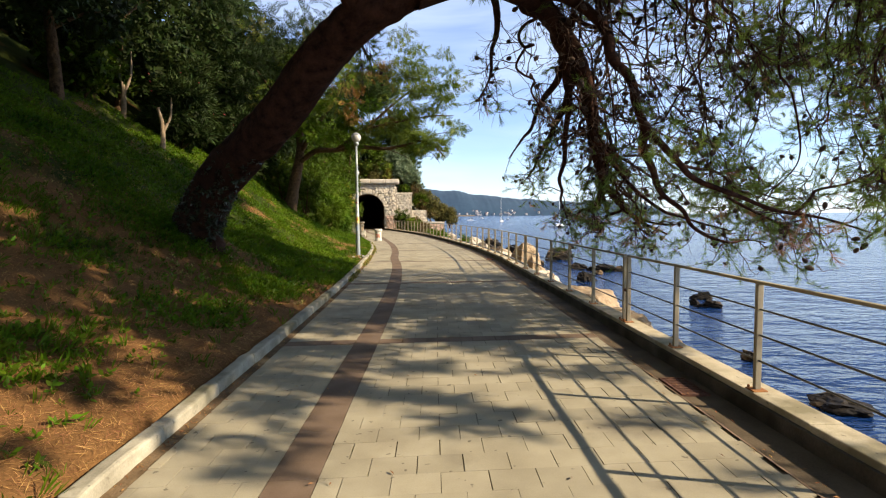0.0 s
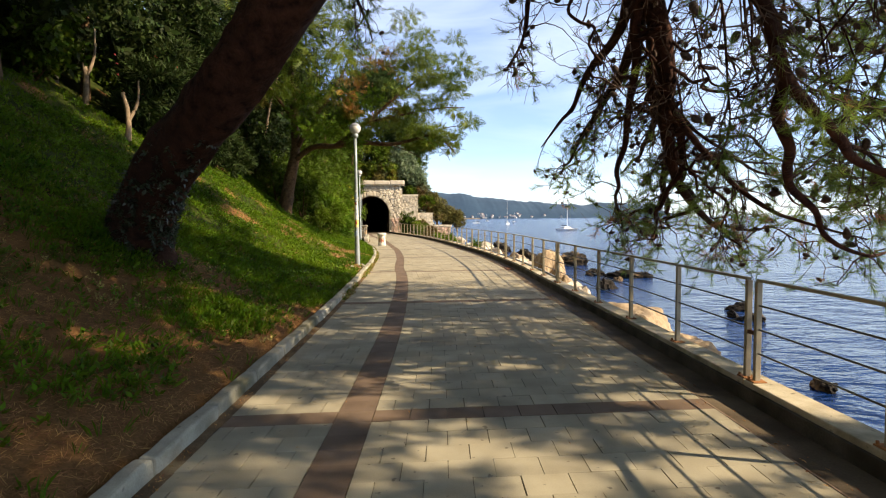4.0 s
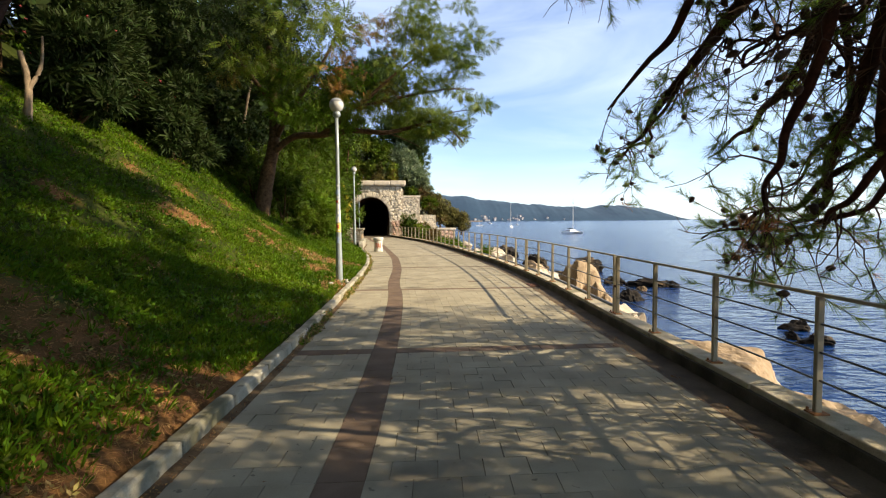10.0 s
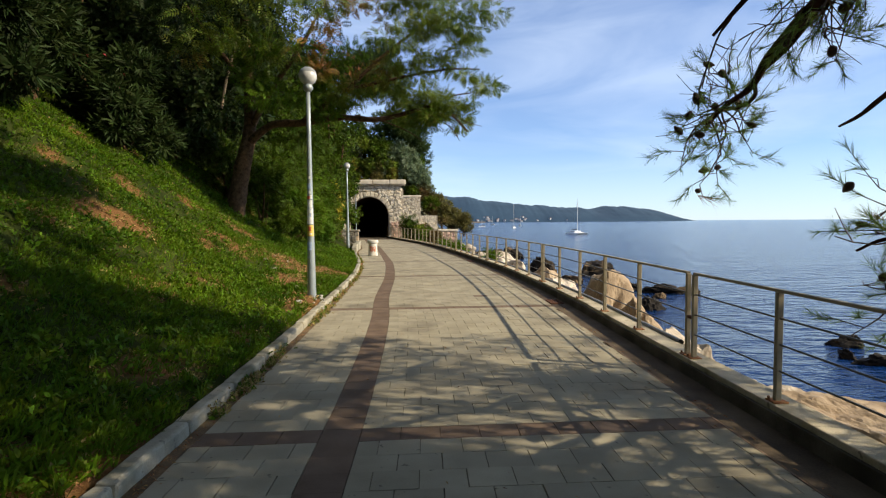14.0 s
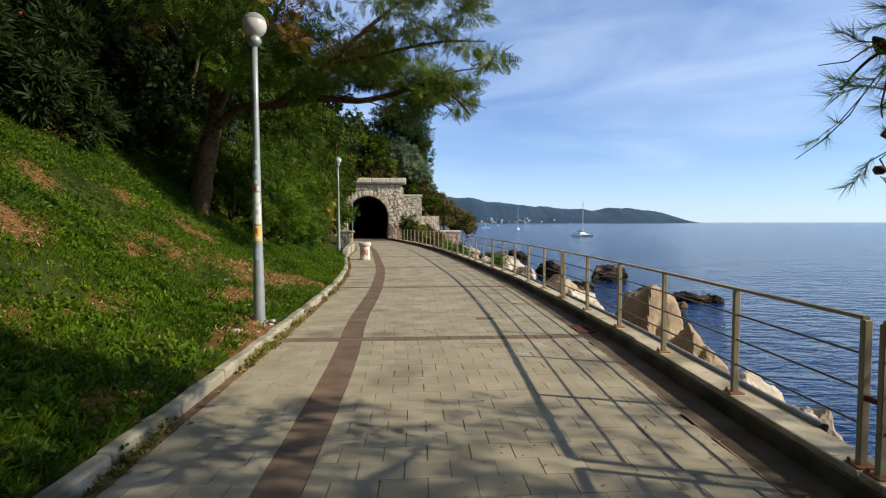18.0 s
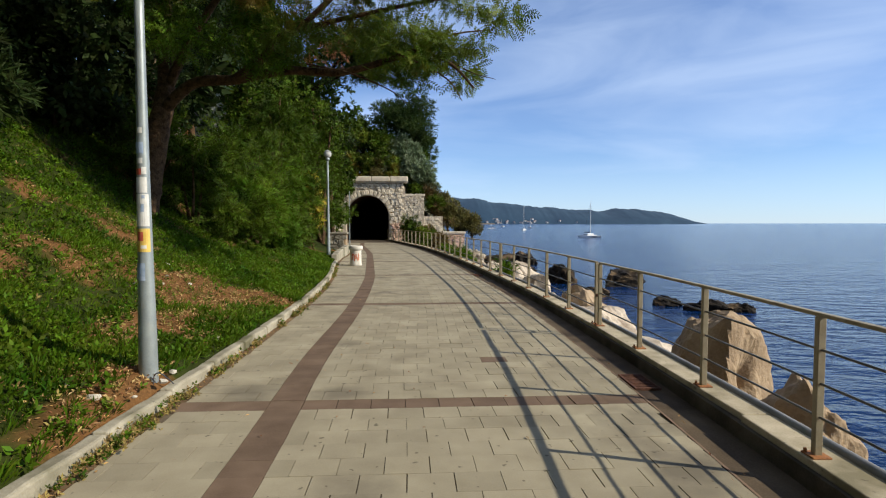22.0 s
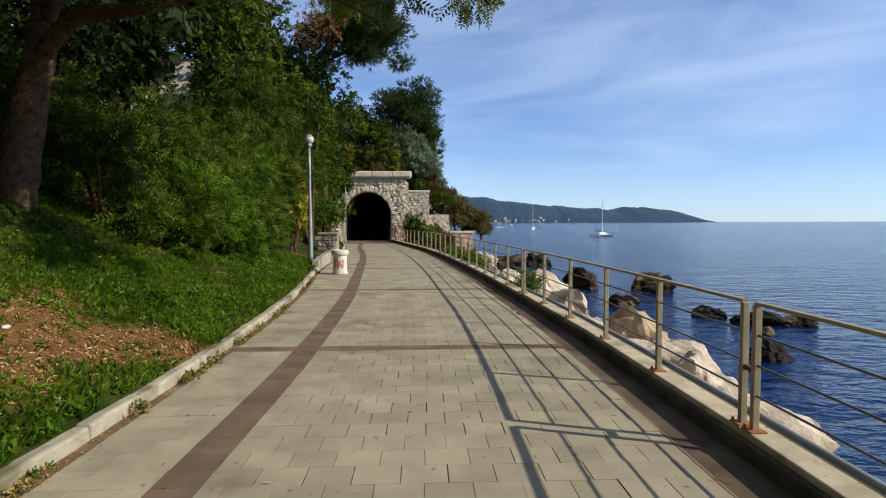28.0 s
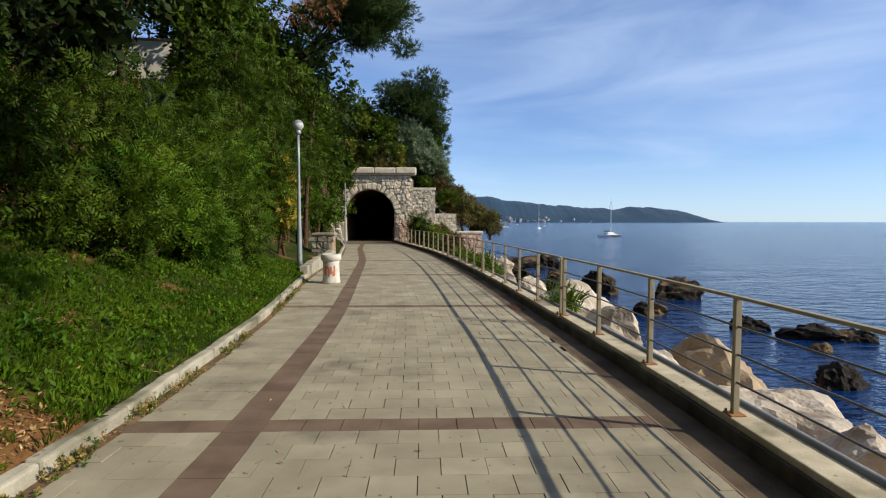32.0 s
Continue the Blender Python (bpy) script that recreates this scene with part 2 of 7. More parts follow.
NEEDLE_DRY = material("dry_needles", (0.26, 0.10, 0.03), (0.42, 0.19, 0.065), 3, 0.6, 0, 30, island=0.3, leaf=0.3)
CONE = material("pine_cone", (0.03, 0.018, 0.012), (0.085, 0.05, 0.03), 40, 0.9, 0.8, 150)
# Dark green; also holds the shade inside the woods and the limb tree.
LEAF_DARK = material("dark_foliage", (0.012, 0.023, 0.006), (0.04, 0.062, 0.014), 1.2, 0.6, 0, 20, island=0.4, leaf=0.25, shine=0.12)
LEAF = material("green_foliage", (0.014, 0.034, 0.003), (0.095, 0.142, 0.009), 0.9, 0.6, 0, 20, island=0.6, leaf=0.3, shine=0.12)
LEAF_FRESH = material("fresh_foliage", (0.035, 0.085, 0.005), (0.13, 0.205, 0.012), 0.9, 0.6, 0, 20, island=0.5, leaf=0.35, shine=0.12)
LEAF_OLIVE = material("olive_foliage", (0.05, 0.10, 0.010), (0.19, 0.235, 0.025), 0.8, 0.5, 0, 20, third=(0.26, 0.13, 0.03), spot=0.57, island=0.3, leaf=0.4, shine=0.22)
LEAF_SCRUB = material("brown_scrub", (0.075, 0.075, 0.018), (0.19, 0.165, 0.05), 0.7, 0.6, 0, 20, third=(0.17, 0.10, 0.04), spot=0.52, island=0.3, leaf=0.3, shine=0.2)
LEAF_YELLOW = material("yellow_foliage", (0.30, 0.25, 0.02), (0.46, 0.38, 0.05), 2, 0.5, 0, 20, island=0.25, leaf=0.4, shine=0.22)
LEAF_GREY = material("agave_leaf", (0.085, 0.13, 0.06), (0.20, 0.26, 0.13), 2, 0.5, 0, 20, island=0.25, leaf=0.2)
IVY = material("ivy", (0.014, 0.022, 0.012), (0.04, 0.055, 0.025), 3, 0.4, 0, 30, island=0.4, leaf=0.2)
GRASS = material("grass_blades", (0.034, 0.085, 0.003), (0.135, 0.21, 0.010), 0.8, 0.55, 0, 15, third=(0.16, 0.15, 0.05), spot=0.63, island=0.3, leaf=0.4, shine=0.13)
WEED = material("weed_leaves", (0.026, 0.072, 0.003), (0.135, 0.215, 0.010), 1.1, 0.55, 0, 15, island=0.5, leaf=0.4, shine=0.13)
WEED_DRY = material("dry_weeds", (0.22, 0.16, 0.045), (0.38, 0.28, 0.09), 3, 0.8, 0, 30, island=0.3, leaf=0.3)
EARTH = material("brown_earth", (0.085, 0.055, 0.03), (0.19, 0.13, 0.075), 5, 0.95, 0.8, 50, third=(0.30, 0.22, 0.12), spot=0.58, relief=0.02, shine=0.1)
STRAW = material("bleached_straw", (0.30, 0.18, 0.07), (0.52, 0.37, 0.18), 6, 0.9, 0, 60, island=0.35, leaf=0.1, shine=0.15)
LITTER = material("dry_leaf_litter", (0.13, 0.055, 0.02), (0.50, 0.27, 0.11), 6, 0.9, 0, 60, island=0.4, leaf=0.15, shine=0.15)
WHITE = material("white_gelcoat", (0.70, 0.70, 0.69), (0.82, 0.82, 0.80), 2, 0.35, 0, 20)
BOAT_DARK = material("boat_dark", (0.03, 0.035, 0.05), (0.07, 0.075, 0.09), 2, 0.4, 0, 20)
ROOF = material("clay_roof", (0.22, 0.14, 0.12), (0.30, 0.20, 0.17), 0.2, 0.9, 0, 5)
PLASTER = material("pale_plaster", (0.46, 0.42, 0.35), (0.64, 0.60, 0.52), 1.5, 0.9, 0.3, 20, third=(0.34, 0.29, 0.22), spot=0.6)
RENDER_FAR = material("far_plaster", (0.36, 0.38, 0.40), (0.52, 0.52, 0.52), 0.1, 0.9, 0, 2)
FLOWER = material("red_flower", (0.60, 0.06, 0.08), (0.75, 0.16, 0.16), 9, 0.5, 0, 40, leaf=0.3)
# Bluish colour and glow stand in for the haze over the bay.
HILL = material("far_hill_with_haze", (0.010, 0.030, 0.058), (0.020, 0.048, 0.080), 0.012, 1.0, 0, 0.09, third=(0.045, 0.06, 0.065), spot=0.62, glow=0.40)


def bank_material():
    """Soil under the grass, brown with fallen needles near the pine and in patches further on."""
    m = material("bank_soil", (0.014, 0.022, 0.005), (0.045, 0.056, 0.012), 1.4, 0.95, 0.8, 30, relief=0.03, shine=0.05)
    n, l = m.node_tree.nodes, m.node_tree.links
    shade = next(k for k in n if k.type == "BSDF_PRINCIPLED")
    was = shade.inputs["Base Color"].links[0].from_socket
    geo = n.new("ShaderNodeNewGeometry")
    cut = n.new("ShaderNodeAttribute")
    cut.attribute_name = "litter"
    patch = n.new("ShaderNodeTexNoise")
    patch.inputs["Scale"].default_value, patch.inputs["Detail"].default_value = 1.1, 6.0
    l.new(geo.outputs["Position"], patch.inputs["Vector"])
    total = n.new("ShaderNodeMath")
    total.operation = "ADD"
    l.new(patch.outputs["Fac"], total.inputs[0])
    l.new(cut.outputs["Fac"], total.inputs[1])
    span = n.new("ShaderNodeMapRange")
    span.inputs["From Min"].default_value, span.inputs["From Max"].default_value = 0.66, 0.86
    l.new(total.outputs[0], span.inputs["Value"])
    needles = n.new("ShaderNodeTexNoise")
    needles.inputs["Scale"].default_value, needles.inputs["Detail"].default_value, needles.inputs["Distortion"].default_value = 26.0, 6.0, 1.5
    l.new(geo.outputs["Position"], needles.inputs["Vector"])
    brown = n.new("ShaderNodeMix")
    brown.data_type = "RGBA"
    brown.inputs["A"].default_value, brown.inputs["B"].default_value = (0.035, 0.016, 0.007, 1), (0.27, 0.14, 0.054, 1)
    l.new(needles.outputs["Fac"], brown.inputs["Factor"])
    mix = n.new("ShaderNodeMix")
    mix.data_type = "RGBA"
    l.new(span.outputs["Result"], mix.inputs["Factor"])
    l.new(was, mix.inputs["A"])
    l.new(brown.outputs["Result"], mix.inputs["B"])
    l.new(mix.outputs["Result"], shade.inputs["Base Color"])
    return m


def sea_material():
    m = bpy.data.materials.new("sea_water")
    m.use_nodes = True
    n, l = m.node_tree.nodes, m.node_tree.links
    shade = n["Principled BSDF"]
    shade.inputs["Base Color"].default_value = (0.003, 0.021, 0.085, 1)
    shade.inputs["Roughness"].default_value, shade.inputs["IOR"].default_value = 0.12, 1.33
    shade.inputs["Specular IOR Level"].default_value = 0.33
    geo = n.new("ShaderNodeNewGeometry")
    height = None
    for scale, amount, squeeze in ((0.09, 0.5, (1.0, 2.4, 1)), (0.7, 0.34, (1.0, 1.9, 1)), (3.2, 0.07, (1.0, 1.6, 1))):
        turn = n.new("ShaderNodeMapping")
        turn.inputs["Rotation"].default_value = (0, 0, 0.35)
        turn.inputs["Scale"].default_value = squeeze
        l.new(geo.outputs["Position"], turn.inputs["Vector"])
        wave = n.new("ShaderNodeTexNoise")
        wave.inputs["Scale"].default_value, wave.inputs["Detail"].default_value, wave.inputs["Distortion"].default_value = scale, 3.0, 0.4
        l.new(turn.outputs["Vector"], wave.inputs["Vector"])
        add = n.new("ShaderNodeMath")
        add.operation = "MULTIPLY_ADD"
        add.inputs[1].default_value = amount
        l.new(wave.outputs["Fac"], add.inputs[0])
        if height:
            l.new(height, add.inputs[2])
        else:
            add.inputs[2].default_value = 0.0
        height = add.outputs[0]
    rise = n.new("ShaderNodeBump")
    rise.inputs["Strength"].default_value, rise.inputs["Distance"].default_value = 0.85, 1.0
    l.new(height, rise.inputs["Height"])
    l.new(rise.outputs["Normal"], shade.inputs["Normal"])
    return m


# ---- building blocks ----
def np_mesh(name, verts, faces, mat, smooth=False):
    """A mesh from an array of corners and an array of faces of one kind."""
    verts, faces = np.asarray(verts, dtype=np.float32), np.asarray(faces, dtype=np.int32)
    me = bpy.data.meshes.new(name)
    k = faces.shape[1]
    me.vertices.add(len(verts))
    me.vertices.foreach_set("co", verts.ravel())
    me.loops.add(faces.size)
    me.loops.foreach_set("vertex_index", faces.ravel())
    me.polygons.add(len(faces))
    me.polygons.foreach_set("loop_start", np.arange(0, faces.size, k, dtype=np.int32))
    me.polygons.foreach_set("use_smooth", np.full(len(faces), bool(smooth)))
    me.update(calc_edges=True)
    me.materials.append(mat)
    return me


def joined(pieces):
    """One pair of arrays out of several."""
    vs, fs, n = [], [], 0
    for v, f in pieces:
        vs.append(v)
        fs.append(f + n)
        n += len(v)
    return np.concatenate(vs), np.concatenate(fs)


def put(name, me, parent=None, label="", at=None):
    ob = new(name, me)
    if parent is not None:
        ob.parent = parent
    if at is not None:
        ob.matrix_basis = at
    if label:
        tagged(ob, label)
    return ob


def part(name, bm, mat, parent, label="", at=None, smooth=False):
    """Links a bmesh as one mesh object under a thing or a part."""
    me = bpy.data.meshes.new(name)
    if smooth:
        for f in bm.faces:
            f.smooth = True
    bm.to_mesh(me)
    bm.free()
    me.materials.append(mat)
    return put(name, me, parent, label, at)


def thing(name, at, label, category, group="", kind=""):
    ob = new(name)
    ob.empty_display_size = 0.2
    ob.matrix_basis = at
    return tagged(ob, label, category, group, kind)


def box(sx, sy, sz, bevel=0.0, base=True, segments=1):
    """A bevelled block, standing on z = 0 when base is set."""
    bm = bmesh.new()
    bmesh.ops.create_cube(bm, size=1)
    bmesh.ops.scale(bm, vec=(sx, sy, sz), verts=bm.verts)
    if base:
        bmesh.ops.translate(bm, vec=(0, 0, sz / 2), verts=bm.verts)
    if bevel:
        bmesh.ops.bevel(bm, geom=bm.edges, offset=bevel, segments=segments, affect="EDGES", profile=0.5)
    return bm


def turned(profile, sides=24):
    """A body turned about the z axis from (radius, height) pairs."""
    bm = bmesh.new()
    rings = [[bm.verts.new((r * math.cos(2 * math.pi * i / sides), r * math.sin(2 * math.pi * i / sides), z)) for i in range(sides)] for r, z in profile]
    for a, b in zip(rings, rings[1:]):
        for i in range(sides):
            bm.faces.new((a[i], a[(i + 1) % sides], b[(i + 1) % sides], b[i]))
    bm.faces.new(rings[0][::-1])
    bm.faces.new(rings[-1])
    return bm


def tube(points, radii, sides=6, rough=0.0, rng=None):
    """Corners and faces of a round limb along a line of points."""
    p = np.asarray(points, dtype=float)
    r = np.broadcast_to(np.asarray(radii, dtype=float), (len(p),))
    d = np.gradient(p, axis=0)
    d /= np.linalg.norm(d, axis=1, keepdims=True) + 1e-9
    up = np.where(np.abs(d[:, 2:3]) > 0.9, np.array([[1.0, 0, 0]]), np.array([[0, 0, 1.0]]))
    a = np.cross(d, up)
    a /= np.linalg.norm(a, axis=1, keepdims=True) + 1e-9
    b = np.cross(d, a)
    ang = np.linspace(0, 2 * np.pi, sides, endpoint=False)
    ring = np.cos(ang)[None, :, None] * a[:, None] + np.sin(ang)[None, :, None] * b[:, None]
    rr = np.repeat(r[:, None], sides, 1)
    if rough and rng is not None:
        rr = rr * (1 + rng.normal(0, rough, rr.shape))
    v = (p[:, None] + ring * rr[:, :, None]).reshape(-1, 3)
    i = np.arange(len(p) - 1)[:, None] * sides
    j = np.arange(sides)[None]
    k = (j + 1) % sides
    f = np.stack([i + j, i + k, i + sides + k, i + sides + j], -1).reshape(-1, 4)
    return v, f


def smooth_line(points, n):
    """n points on a smooth curve through the given ones."""
    p = np.asarray(points, dtype=float)
    q = np.vstack([2 * p[0] - p[1], p, 2 * p[-1] - p[-2]])
    t = np.linspace(0, len(p) - 1 - 1e-6, n)
    i = t.astype(int)
    u = (t - i)[:, None]
    a, b, c, d = q[i], q[i + 1], q[i + 2], q[i + 3]
    return 0.5 * (2 * b + (c - a) * u + (2 * a - 5 * b + 4 * c - d) * u**2 + (3 * b - a - 3 * c + d) * u**3)


def smooth_curve(points):
    """x as a function of y, smooth through the given (y, x)."""
    line = smooth_line([(y, x) for y, x in points], 40 * len(points))
    return lambda y: np.interp(y, line[:, 0], line[:, 1])


def turns(rng, n, out=None, spread=1.0):
    """n random turns as matrices; with out their y axes lean along those ways."""
    y = rng.normal(size=(n, 3))
    y /= np.linalg.norm(y, axis=1, keepdims=True)
    if out is not None:
        y = out + spread * y
        y /= np.linalg.norm(y, axis=1, keepdims=True) + 1e-9
    x = np.cross(y, rng.normal(size=(n, 3)))
    x /= np.linalg.norm(x, axis=1, keepdims=True) + 1e-9
    return np.stack([x, y, np.cross(x, y)], -1)


def scatter(places, mats, sizes, template):
    """Corners and faces of a template repeated at places, turned and scaled."""
    tv, tf = template
    v = np.einsum("nij,kj->nki", mats, tv) * np.asarray(sizes)[:, None, None] + places[:, None]
    f = tf[None] + (np.arange(len(places)) * len(tv))[:, None, None]
    return v.reshape(-1, 3), f.reshape(-1, tf.shape[1])


def leaf_quad(base, way, side, length, width):
    base, way, side = (np.asarray(a, dtype=float) for a in (base, way, side))
    return np.array([base, base + way * length * 0.45 + side * width / 2, base + way * length, base + way * length * 0.45 - side * width / 2])


def sprig(seed, count, length, width, spread=0.9, stem=0.6):
    """A twig end with broad leaves round it, about one unit long."""
    rng = np.random.default_rng(seed)
    vs = []
    for i in range(count):
        a = 2.4 * i + rng.normal(0, 0.3)
        way = np.array([math.cos(a) * spread, 0.45 + rng.uniform(-0.2, 0.4), math.sin(a) * spread])
        way /= np.linalg.norm(way)
        side = np.cross(way, (0, 1, 0.3))
        side /= np.linalg.norm(side) + 1e-9
        vs.append(leaf_quad((0, stem * i / count, 0), way, side, length * rng.uniform(0.75, 1.15), width))
    return np.concatenate(vs), np.arange(4 * count).reshape(-1, 4)


def frond(pairs=7):
    """A feathered leaf: pairs of leaflets along a drooping rib, one unit long."""
    vs = []
    for i in range(pairs):
        s = (i + 1) / (pairs + 0.5)
        at = np.array([0, s, -0.35 * s * s])
        size = 0.40 * (1 - 0.45 * abs(s - 0.45))
        for g in (-1, 1):
            way = np.array([g * 0.85, 0.42, -0.28])
            way /= np.linalg.norm(way)
            vs.append(leaf_quad(at, way, np.array([0.35 * g, -0.9, 0.1]), size, size * 0.36))
    vs.append(leaf_quad((0, 1, -0.33), (0, 0.93, -0.36), (1, 0, 0), 0.25, 0.1))
    vs.append(np.array([(0.006, 0, 0), (0.004, 1, -0.34), (-0.004, 1, -0.34), (-0.006, 0, 0)]))
    return np.concatenate(vs), np.arange(4 * len(vs)).reshape(-1, 4)


def needle_tuft(seed, count=34, droop=0.0, width=0.011):
    """A brush of needles round a shoot, one unit long."""
    rng = np.random.default_rng(seed)
    vs = []
    for i in range(count):
        a = rng.uniform(0, 2 * math.pi)
        s = rng.uniform(0, 0.55)
        lean = rng.uniform(0.25, 1.0)
        way = np.array([math.cos(a) * lean, 1.0, math.sin(a) * lean - droop])
        way /= np.linalg.norm(way)
        side = np.cross(way, rng.normal(size=3))
        side /= np.linalg.norm(side)
        at = np.array([0, s - 0.25, 0])
        vs.append(np.array([at + side * width, at - side * width, at + way * rng.uniform(0.6, 0.85)]))
    return np.concatenate(vs), np.arange(3 * count).reshape(-1, 3)


def blade_tuft(seed, count=5):
    """A tuft of grass blades, one unit high."""
    rng = np.random.default_rng(seed)
    vs = []
    for i in range(count):
        a = rng.uniform(0, 2 * math.pi)
        out = np.array([math.cos(a), math.sin(a), 0])
        side = np.array([-out[1], out[0], 0]) * 0.035
        at = out * rng.uniform(0, 0.25)
        h, lean = rng.uniform(0.6, 1.0), rng.uniform(0.15, 0.7)
        vs.append(np.array([at - side, at + side, at + out * lean * 0.45 + side * 0.7 + (0, 0, h * 0.7), at + out * lean + (0, 0, h)]))
    return np.concatenate(vs), np.arange(4 * count).reshape(-1, 4)


SPRIGS = [sprig(s, 6, 0.6, 0.28) for s in range(3)]
LONG_SPRIGS = [sprig(s + 9, 8, 0.75, 0.13, 0.6, 0.4) for s in range(3)]
FRONDS = [frond(5)]
COARSE_TUFTS = [needle_tuft(s + 5, 13, 0.0, 0.04) for s in range(3)]
TUFTS = [needle_tuft(s, 33, 0.0, 0.0105) for s in range(3)]
GRASS_TUFTS = [blade_tuft(s) for s in range(3)]


def clumps(rng, middles, radii, per, shell=0.55):
    """Points through a set of leafy clumps, with the ways outwards."""
    m, r = np.asarray(middles, dtype=float), np.asarray(radii, dtype=float)
    if r.ndim == 1:
        r = np.repeat(r[:, None], 3, 1)
    per = np.broadcast_to(per, (len(m),))
    pick = np.repeat(np.arange(len(m)), per)
    d = rng.normal(size=(len(pick), 3))
    d /= np.linalg.norm(d, axis=1, keepdims=True)
    u = shell + (1 - shell) * rng.random(len(pick)) ** 0.6
    u *= 1 + 0.18 * np.sin(7 * d[:, 0] + pick) * np.cos(6 * d[:, 1] + 2 * pick)
    return m[pick] + d * u[:, None] * r[pick], d


def foliage(rng, places, out, size, templates, spread=0.8, droop=0.0):
    """Leaf geometry at the places, the templates taken in turn."""
    got = []
    way = out + np.array([0, 0, -droop])
    for i, t in enumerate(templates):
        p, o = places[i :: len(templates)], way[i :: len(templates)]
        if len(p):
            got.append(scatter(p, turns(rng, len(p), o, spread), size * rng.uniform(0.7, 1.25, len(p)), t))
    return joined(got)

# ---- the plan: lines along the walk, x for each y ----
KERB_X = smooth_curve([(-24, -3.6), (-14, -2.9), (0, -1.9), (4.6, -1.6), (8.4, -1.36), (13, -1.12), (19, -0.95), (24.5, -0.9), (28.4, -1.06), (31, -1.28), (35, -1.74), (38.5, -2.0), (42, -2.1), (46, -2.45), (50, -2.95), (54.7, -3.55), (60, -4.5), (66, -5.5)])
BAND_X = smooth_curve([(-24, -2.3), (-10, -1.4), (0, -0.84), (4.6, -0.53), (7.8, -0.28), (10.6, -0.09), (14, 0.05), (17.5, 0.1), (20.5, 0.03), (24.5, 0.08), (29.5, -0.05), (33.6, -0.34), (38.4, -0.72), (43, -1.12), (48.9, -1.87), (52.5, -2.35), (60, -3.0), (66, -3.4)])
RAIL_X = smooth_curve([(-24, 1.4), (-14, 1.95), (0, 2.7), (5.5, 3.03), (9.6, 3.28), (12.5, 3.43), (15.6, 3.6), (18.8, 3.77), (21.75, 3.82), (24.7, 3.8), (27.5, 3.7), (29, 3.6), (34, 3.3), (38, 2.98), (42, 2.6), (48, 1.85), (54.6, 0.7), (60, -0.3), (66, -1.3)])
GUTTER_W, CAP_IN, CAP_OUT, CAP_Z, SEA_Z = 0.48, 0.075, 0.17, 0.15, -2.8
PORTAL_Y = 64.0


def gutter_x(y):
    return RAIL_X(y) - GUTTER_W


def bank_z(x, y):
    """Height of the slope beside the walk."""
    d = np.maximum(KERB_X(y) - 0.13 - np.asarray(x, dtype=float), 0.0)
    z = 0.11 + 0.16 * d + 0.085 * np.minimum(d, 5.0) ** 2 + np.maximum(d - 5, 0) * 0.55
    bump = 0.10 * np.sin(1.3 * x + 0.7 * y) * np.cos(0.9 * y - 0.4 * x) + 0.05 * np.sin(3.1 * x - 1.7 * y)
    z = z + 0.10 * np.exp(-((x + 1.4) ** 2 + (y - 19.15) ** 2) / 0.35)
    z = z + 0.32 * np.exp(-((x + 3.75) ** 2 + (y - 11.1) ** 2) / 1.8)
    return np.minimum(z, 13.0 + 0.02 * d) + bump * np.clip(d / 2.5, 0, 1)


def litter_at(x, y):
    """How much of the slope is covered by fallen needles, 0 to 1."""
    d = KERB_X(y) - x
    a = np.clip((13.4 - y) / 5.5, 0, 1) * np.clip(1.15 - d / 9.0, 0.1, 1) * (0.62 + 0.25 * np.sin(1.9 * x + 0.8 * y + 3.7) * np.sin(1.5 * y - 1.2 * x))
    a = a + 0.3 * np.clip((16 - y) / 4, 0, 1) * np.exp(-(d / 0.7) ** 2)
    for px, py, r, much in ((-1.35, 18.85, 0.5, 0.6), (-1.55, 24.32, 0.34, 0.85), (-1.85, 23.9, 0.36, 0.8), (-2.2, 23.3, 0.48, 0.75), (-2.2, 22.6, 0.34, 0.7), (-1.85, 21.3, 0.4, 0.75), (-2.1, 21.0, 0.24, 0.6), (-3.1, 23.2, 0.42, 0.65), (-2.7, 23.7, 0.36, 0.65), (-4.0, 24.2, 0.42, 0.6), (-3.7, 21.8, 0.5, 0.4), (-2.6, 29.6, 0.35, 0.45), (-4.6, 18.6, 0.6, 0.4), (-3.0, 17.0, 0.5, 0.3)):
        a = a + 1.15 * much * np.exp(-((x - px) ** 2 + ((y - py) * 0.8) ** 2) / (1.15 * r) ** 2) * (0.8 + 0.4 * np.sin(6.1 * x + 2.3 * y) * np.sin(4.7 * y - 3.1 * x))
    a = a + 0.45 * np.clip((y - 12) / 2, 0, 1) * np.clip(np.sin(2.3 * x + 1.1 * y) * np.sin(1.9 * y - 1.3 * x + 1) - 0.3, 0, 1)
    return np.clip(a, 0, 0.6)


def strip(name, left, right, ys, z_left, z_right, mat, across=1, smooth=True):
    """A mesh between two lines."""
    ys = np.asarray(ys, dtype=float)
    u = np.linspace(0, 1, across + 1)
    x = left(ys)[:, None] * (1 - u) + right(ys)[:, None] * u
    z = np.broadcast_to(np.asarray(z_left) * (1 - u) + np.asarray(z_right) * u, x.shape)
    v = np.stack([x, np.repeat(ys[:, None], across + 1, 1), z], -1).reshape(-1, 3)
    i = np.arange(len(ys) - 1)[:, None] * (across + 1)
    j = np.arange(across)[None]
    f = np.stack([i + j, i + j + 1, i + across + 2 + j, i + across + 1 + j], -1).reshape(-1, 4)
    return np_mesh(name, v, f, mat, smooth)


def heading(line, y):
    return math.degrees(math.atan2(-(float(line(y + 0.3)) - float(line(y - 0.3))), 0.6))


# ---- ground, sea, distance ----
sea_v = np.array([(x, y, SEA_Z) for x in (-3500.0, 3500.0) for y in (-900.0, 3900.0)])
